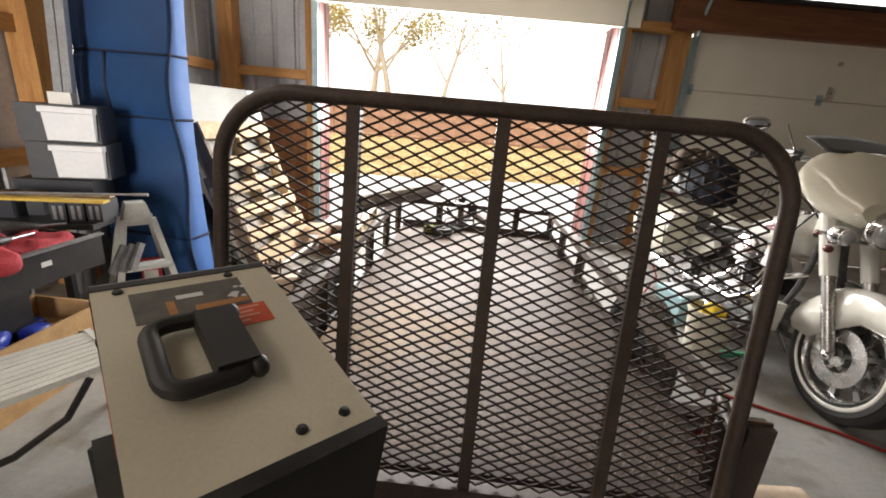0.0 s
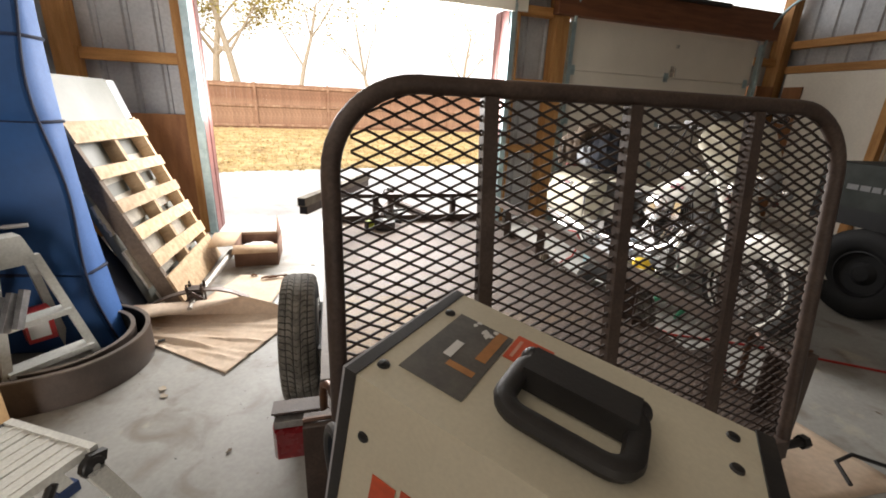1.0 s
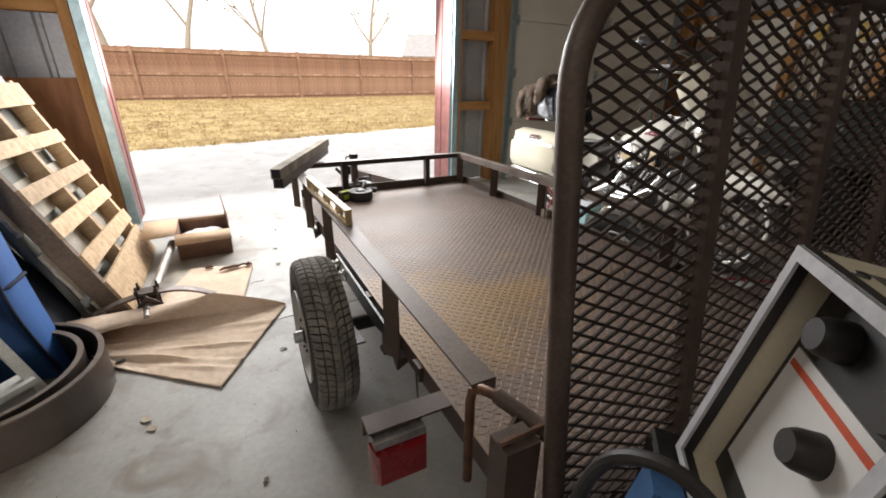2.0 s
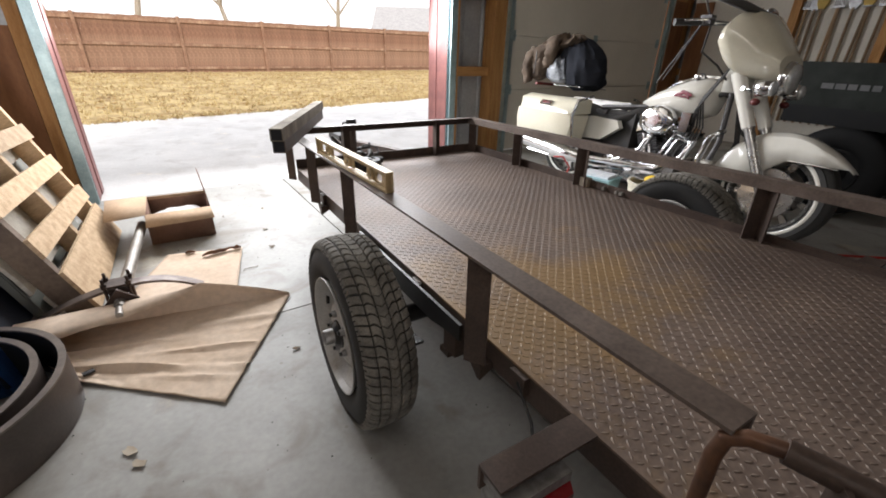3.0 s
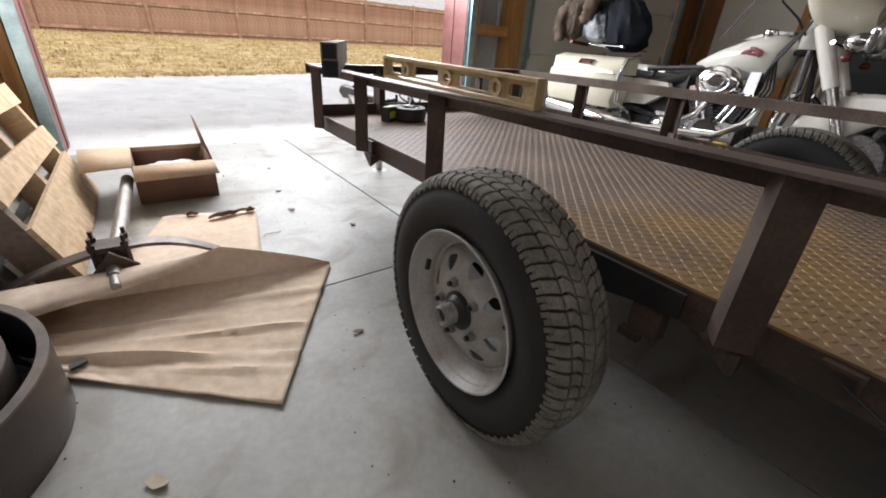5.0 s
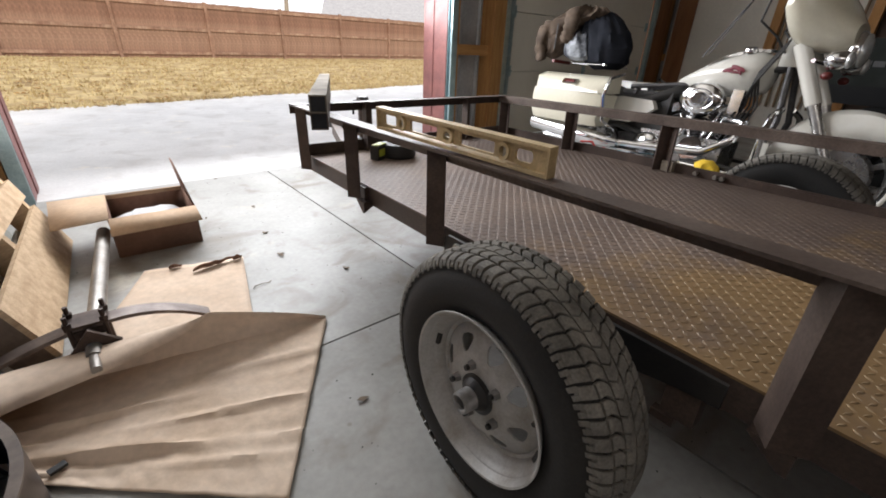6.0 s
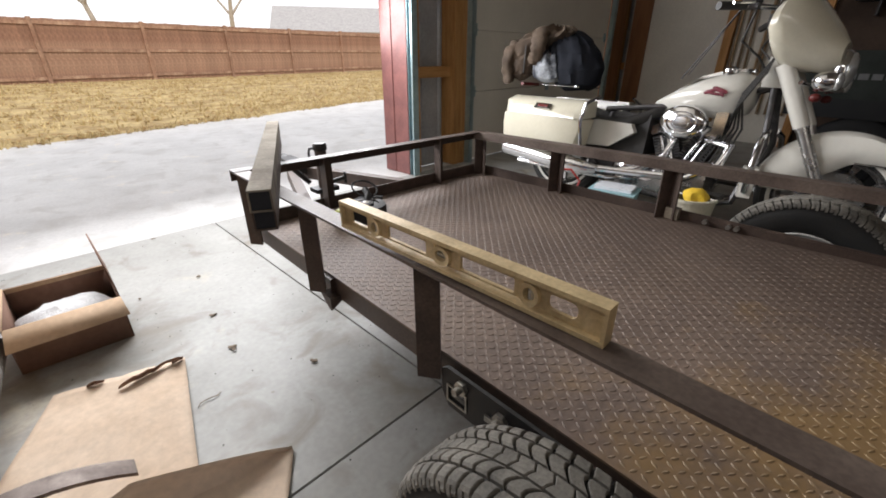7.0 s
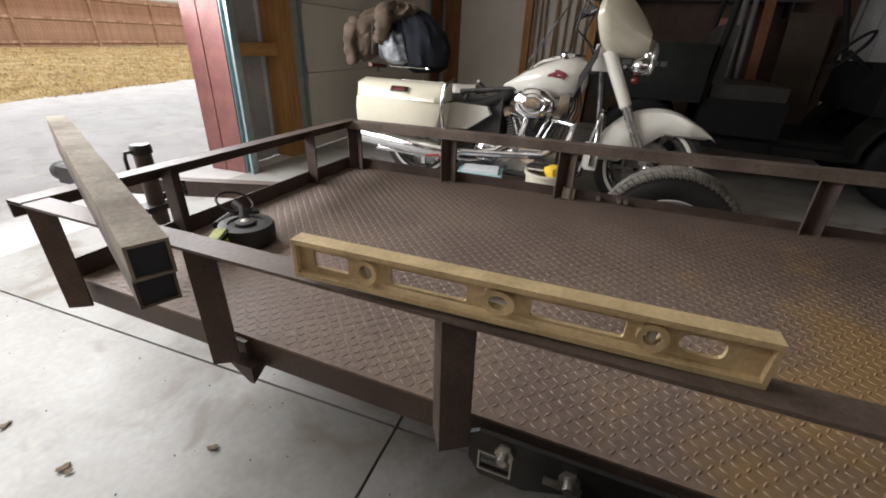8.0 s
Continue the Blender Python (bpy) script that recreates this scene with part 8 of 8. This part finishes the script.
upart("floor_pan", (0.04, 1.26, -0.62, -0.1, 0.30, 0.36), M_UBLACK)
upart("dash", (0.08, 1.22, -0.68, -0.58, 0.62, 0.96), M_UBLACK)
upart("hood", (0.06, 1.24, -1.30, -0.66, 0.66, 0.92), M_UGREEN, "dark green hood", 0.08)
for x in (-0.03, 1.03):
    bm, rings = B(), []
    for k in range(13):
        a = radians(15 * k)
        rings.append([(x + dx, -0.95 + r * math.cos(a), 0.33 + r * math.sin(a)) for dx, r in ((0, 0.37), (0.30, 0.37), (0.30, 0.41), (0, 0.40))])
    loft(bm, rings)
    part("front_fender", bm, M_UGREEN, utv, "dark green front fender")
for x, sx in ((0.09, -1), (1.21, 1)):
    for y in (-0.95, 0.86):
        w = new("wheel")
        w.parent = utv
        w.matrix_basis = pose(x, y, 0.315, 0, 90 * sx, 0)
        bm = B()
        lathe(bm, tyre_section(0.11, 0.16, 0.315), seg=40)
        part("tyre", bm, M_UBLACK, w, "knobbly black tyre")
        bm = B()
        lathe(bm, [(0.165, 0.08), (0.15, 0.085), (0.14, 0.05), (0.08, 0.04), (0.05, 0.07), (0.0, 0.072)], seg=32)
        part("rim", bm, M_UBLACK, w)
for x in (0.10, 1.20):
    bm = B()
    sweep(bm, [(x, 0.46, 0.66), (x, 0.42, 1.3), (x, 0.34, 1.82), (x, -0.25, 1.86), (x, -0.42, 1.6), (x, -0.64, 0.95)], 0.024, 10)
    part("cage_hoop", bm, M_UBLACK, utv, "black roll cage hoop")
bm = B()
for y, z in ((0.34, 1.82), (-0.25, 1.86)):
    cy(bm, (0.10, y, z), (1.20, y, z), 0.022)
part("cage_bar", bm, M_UBLACK, utv)
bm = B()
lathe(bm, [(0.15, 0.0), (0.165, 0.012), (0.18, 0.0), (0.165, -0.012)], pose(0.40, -0.40, 1.02, -55, 0, 0), 28, closed=True)
cy(bm, (0.40, -0.40, 1.02), (0.40, -0.60, 0.88), 0.018)
part("steering_wheel", bm, M_UBLACK, utv)
bm = B()
bx(bm, 0, 0.42, 0, 0.30, 0, 0.17)
soften(bm, 0.02, 2)
solid("red_case", bm, mat("dull_red_case", (0.24, 0.022, 0.025), (0.18, 0.018, 0.02), rough=0.5), "red plastic case lying on the vehicle hood", "case", utv.matrix_basis @ pose(0.12, -1.18, 0.922, 0, 0, 8))

# ---- long-handled tools hung on the east wall ----
M_HANDLE = mat("ash_handle", (0.36, 0.24, 0.13), (0.24, 0.15, 0.08), rough=0.6, scale=5, fine=60, stretch=(5, 5, 0.7), vary=0.35)
rail = thing("tool_rail", "white board rail with hooks for garden tools", "rail", HOUSE)
bm = B()
bx(bm, U1 - 0.16, U1 - 0.135, V1 - 2.14, V1 - 1.30, 1.58, 1.66)
soften(bm, 0.004, 1)
part("board", bm, M_WHITE, rail)
tr = random.Random(9)
for k in range(9):
    v = V1 - 1.43 - 0.083 * k
    kind = ("rake", "shovel", "broom", "hoe")[k % 4]
    t = thing(kind, "long-handled garden " + kind + " hanging on the wall rail", kind, HOUSE @ pose(U1 - 0.195, v, 0.35, tr.uniform(-2, 2), 0, 0), group="hanging garden tools")
    bm = B()
    cy(bm, (0, 0, 0), (0, 0, 1.22), 0.014, seg=10)
    part("handle", bm, M_HANDLE, t)
    bm = B()
    if kind == "rake":
        bx(bm, -0.012, 0.012, -0.05, 0.05, 1.22, 1.24)
        for j in range(6):
            bx(bm, -0.006, 0.006, -0.05 + 0.018 * j, -0.044 + 0.018 * j, 1.24, 1.30)
    elif kind == "shovel":
        loft(bm, [[(dx, y * w, z) for dx, y in ((-.004, -1), (.004, -1), (.004, 1), (-.004, 1))] for z, w in ((1.20, 0.02), (1.26, 0.055), (1.40, 0.05), (1.46, 0.01))])
    elif kind == "broom":
        loft(bm, [[(dx, y * w, z) for dx, y in ((-.02, -1), (.02, -1), (.02, 1), (-.02, 1))] for z, w in ((1.22, 0.025), (1.27, 0.05), (1.42, 0.06))])
    else:
        bx(bm, -0.07, 0.01, -0.045, 0.045, 1.22, 1.228)
    part("head", bm, M_GREYMETAL if kind != "broom" else M_YELLOW, t)
shelf = thing("wall_shelf", "dark wall shelf with bottles and jars", "shelf", HOUSE)
bm = B()
bx(bm, U1 - 0.42, U1 - 0.135, 0.0, V1 - 2.4, 1.50, 1.525)
part("board", bm, M_DARKUNIT, shelf)
for v in (0.1, V1 - 2.6):
    bm = B()
    bx(bm, U1 - 0.40, U1 - 0.135, v, v + 0.02, 1.36, 1.50)
    part("bracket", bm, M_BLACK, shelf)
for k in range(7):
    bm = B()
    h, r = tr.uniform(0.10, 0.2), tr.uniform(0.03, 0.05)
    lathe(bm, [(0.0, 0.0), (r, 0.0), (r, h * 0.75), (r * 0.45, h * 0.88), (r * 0.45, h), (0.0, h)], seg=18)
    solid("bottle", bm, (M_YELLOW, M_REDCAN, M_DRAWER, M_PLASTIC)[k % 4], "shop bottle standing on the wall shelf", "bottle", HOUSE @ pose(U1 - 0.28, 0.2 + 0.19 * k, 1.526), group="shelf bottles")

# boards and pipes leaning in the dark corner, coloured down to carry its shade
def leaning(name, label, category, y, length, wx, wy, ma, tilt, foot=4.95):
    bm = B()
    if wx == wy:
        cy(bm, (0, 0, 0), (0, 0, length), wx, seg=12)
    else:
        bx(bm, -wx, wx, -wy, wy, 0, length)
        soften(bm, 0.003, 1)
    solid(name, bm, ma, label, category, pose(foot, y, 0.012, 0, tilt, 0), group="leaning " + category)


M_SHADEPLY = mat("shade_dark_plywood", (0.06, 0.042, 0.028), (0.045, 0.03, 0.02), rough=0.8, scale=4)
M_PVC = mat("shade_grey_pipe", (0.15, 0.15, 0.15), (0.11, 0.11, 0.11), rough=0.6, scale=6)
leaning("pipe", "white plastic pipe leaning on the east wall, greyed for shade", "pipe", 0.86, 2.0, 0.035, 0.035, M_PVC, 15)
leaning("pipe", "white plastic pipe leaning on the east wall, greyed for shade", "pipe", 0.76, 1.9, 0.030, 0.030, M_PVC, 15.5)
leaning("board", "pine board leaning on the east wall, dark-toned for shade", "board", 0.62, 1.75, 0.012, 0.05, M_HEADER, 16)
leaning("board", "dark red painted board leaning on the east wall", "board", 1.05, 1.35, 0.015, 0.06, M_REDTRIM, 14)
leaning("board", "yellowish plywood sheet leaning on the east wall, darkened for shade", "board", 0.22, 1.42, 0.008, 0.20, M_SHADEPLY, 14)

# ---- small things on the floor ----
M_TEAL = mat("teal_plastic", (0.34, 0.52, 0.56), (0.26, 0.43, 0.47), rough=0.4, scale=10)
tub = thing("teal_tub", "pale teal plastic tub under the motorcycle", "tub", pose(1.70, 2.64, 0, 0, 0, 12))
bm = B()
loft(bm, [[(x * w, y * d, z) for x, y in ((-1, -1), (1, -1), (1, 1), (-1, 1))] for z, w, d in ((0, .08, .115), (0.20, .095, .135), (0.205, .103, .143), (0.215, .103, .143))])
soften(bm, 0.008, 2)
part("body", bm, M_TEAL, tub)
bm = B()
bx(bm, -0.075, 0.075, -0.115, 0.115, 0.216, 0.235)
soften(bm, 0.006, 2)
part("lid", bm, M_DRAWER, tub, "pale lid")
M_BUCKET = mat("white_bucket_plastic", (0.66, 0.62, 0.50), (0.56, 0.52, 0.40), rough=0.4, scale=10)
pail = thing("bucket", "white bucket with a yellow cloth over its rim", "bucket", pose(1.68, 2.20, 0) @ Matrix.Scale(1.12, 4))
bm = B()
lathe(bm, [(0.0, 0.0), (0.10, 0.0), (0.122, 0.235), (0.130, 0.237), (0.130, 0.252), (0.118, 0.252), (0.096, 0.02), (0.0, 0.02)], seg=32)
part("shell", bm, M_BUCKET, pail)
bm = B()
ell(bm, (0.0, -0.05, 0.228), (0.078, 0.062, 0.038), seg=28, rows=14)
for v in bm.verts:
    v.co += Vector((1, 1, 1)) * 0.028 * noise.noise(v.co * 21)
solid("yellow_rag", bm, mat("bright_yellow_rag", (0.75, 0.50, 0.03), (0.62, 0.40, 0.03), rough=0.8), "bright yellow rag on the bucket", "rag", pose(1.66, 2.21, 0.060))
bm = B()
sweep(bm, [(1.56, 2.98, 0.30), (1.58, 2.90, 0.31), (1.60, 2.84, 0.24), (1.55, 2.86, 0.10), (1.50, 2.95, 0.012), (1.30, 2.7, 0.008), (1.35, 2.2, 0.008), (1.55, 1.7, 0.008), (1.95, 1.50, 0.008), (2.5, 1.1, 0.008)], 0.007, 6)
solid("extension_cord", bm, mat("red_cord_jacket", (0.40, 0.02, 0.015), (0.3, 0.015, 0.01), rough=0.4), "red extension cord trailing over the concrete", "cord")
bm = B()
sweep(bm, [(1.62, 1.95, 0.12), (1.70, 1.88, 0.16), (1.76, 1.84, 0.10), (1.74, 1.86, 0.012)], 0.022, 8)
solid("green_strap", bm, mat("green_strap_cloth", (0.02, 0.20, 0.10), (0.015, 0.14, 0.07), rough=0.7), "green ratchet strap heaped on the floor", "strap")
sheet("brown_paper", ((0.85, 0.62, 0.0), (1.60, 0.58, 0.0), (1.50, 1.12, 0.0), (1.12, 1.10, 0.0)), lambda u, v: 0.003 + 0.012 * (1 + noise.noise((u * 3, v * 3, 4))) * v, 18, 14, M_KRAFT, "crumpled brown paper lying behind the trailer", "paper", 0.003)
bm = B()
bx(bm, 0, 0.10, 0, 0.06, 0, 0.002)
solid("white_slip", bm, M_WHITE, "small white paper slip on the brown paper", "paper", pose(1.38, 0.92, 0.032, 0, 0, 30))
bm = B()
sweep(bm, [(1.36, 0.62, 0.03), (1.40, 0.70, 0.05), (1.52, 0.72, 0.04), (1.62, 0.66, 0.02), (1.85, 0.62, 0.012)], 0.008, 6)
solid("black_cable", bm, M_BLACK, "black cable end lying on the floor", "cable")
lr = random.Random(21)
M_FLOORLEAF = mat("dull_dry_leaf", (0.11, 0.08, 0.055), (0.24, 0.18, 0.12), rough=0.9, scale=30)
M_PALELEAF = mat("pale_dry_leaf", (0.46, 0.40, 0.32), (0.36, 0.29, 0.21), rough=0.9, scale=30)
spots = [(-1.176, 1.663), (-1.20, 1.72), (-0.837, 1.275), (-0.607, 2.928), (-0.617, 4.27), (-0.80, 3.55), (-0.55, 3.6), (-0.95, 3.9), (-0.42, 2.65), (-0.7, 1.95), (0.2, 3.9), (-0.6, 3.2), (2.0, 0.9), (1.7, 0.4), (-0.611, 2.905)]
for k, (x, y) in enumerate(spots):
    bm = B()
    s = lr.uniform(0.008, 0.018) if k > 1 else 0.021
    n = 9
    rim_ = [(s * (1 + 0.3 * lr.uniform(-1, 1)) * math.cos(6.283 * i / n), 0.6 * s * (1 + 0.3 * lr.uniform(-1, 1)) * math.sin(6.283 * i / n), 0.002 + lr.uniform(0, 0.007)) for i in range(n)]
    loft(bm, [rim_, [(p[0], p[1], p[2] + 0.0015) for p in rim_]])
    solid("dry_leaf", bm, M_FLOORLEAF if k > 1 else M_PALELEAF, "dry curled leaf on the concrete floor", "leaf", pose(x, y, 0, 0, 0, lr.uniform(0, 360)), group="floor leaves")
for x, y, turn, ln in ((-0.752, 2.704, 20, 0.075), (-0.98, 2.95, -35, 0.05)):
    bm = B()
    sweep(bm, [(ln * (k / 6 - 0.5), 0.008 * math.sin(k * 0.9), 0.003 + 0.004 * math.sin(k * 1.3) ** 2) for k in range(7)], [0.0012 + 0.0006 * (k % 2) for k in range(7)], 6)
    solid("twig", bm, M_FLOORLEAF, "thin dry twig lying on the concrete floor", "twig", pose(x, y, 0, 0, 0, turn), group="floor twigs")
vv, ff = [], []
for _ in range(260):
    x, y = lr.uniform(-1.4, 0.4), lr.uniform(1.2, 4.3)
    s = lr.uniform(0.001, 0.0035)
    k = len(vv)
    vv += [(x - s, y - s, 0.0005), (x + s, y - s * .6, 0.0005), (x + s * .3, y + s, 0.0005), (x, y, 0.0005 + s * .8)]
    ff += [(k, k + 1, k + 3), (k + 1, k + 2, k + 3), (k + 2, k, k + 3)]
me = bpy.data.meshes.new("floor_grit")
me.from_pydata(vv, [], ff)
me.materials.append(M_JOINT)
tagged(new("floor_grit", me), "dark grit and crumbs scattered on the concrete", "grit", kind="stuff")
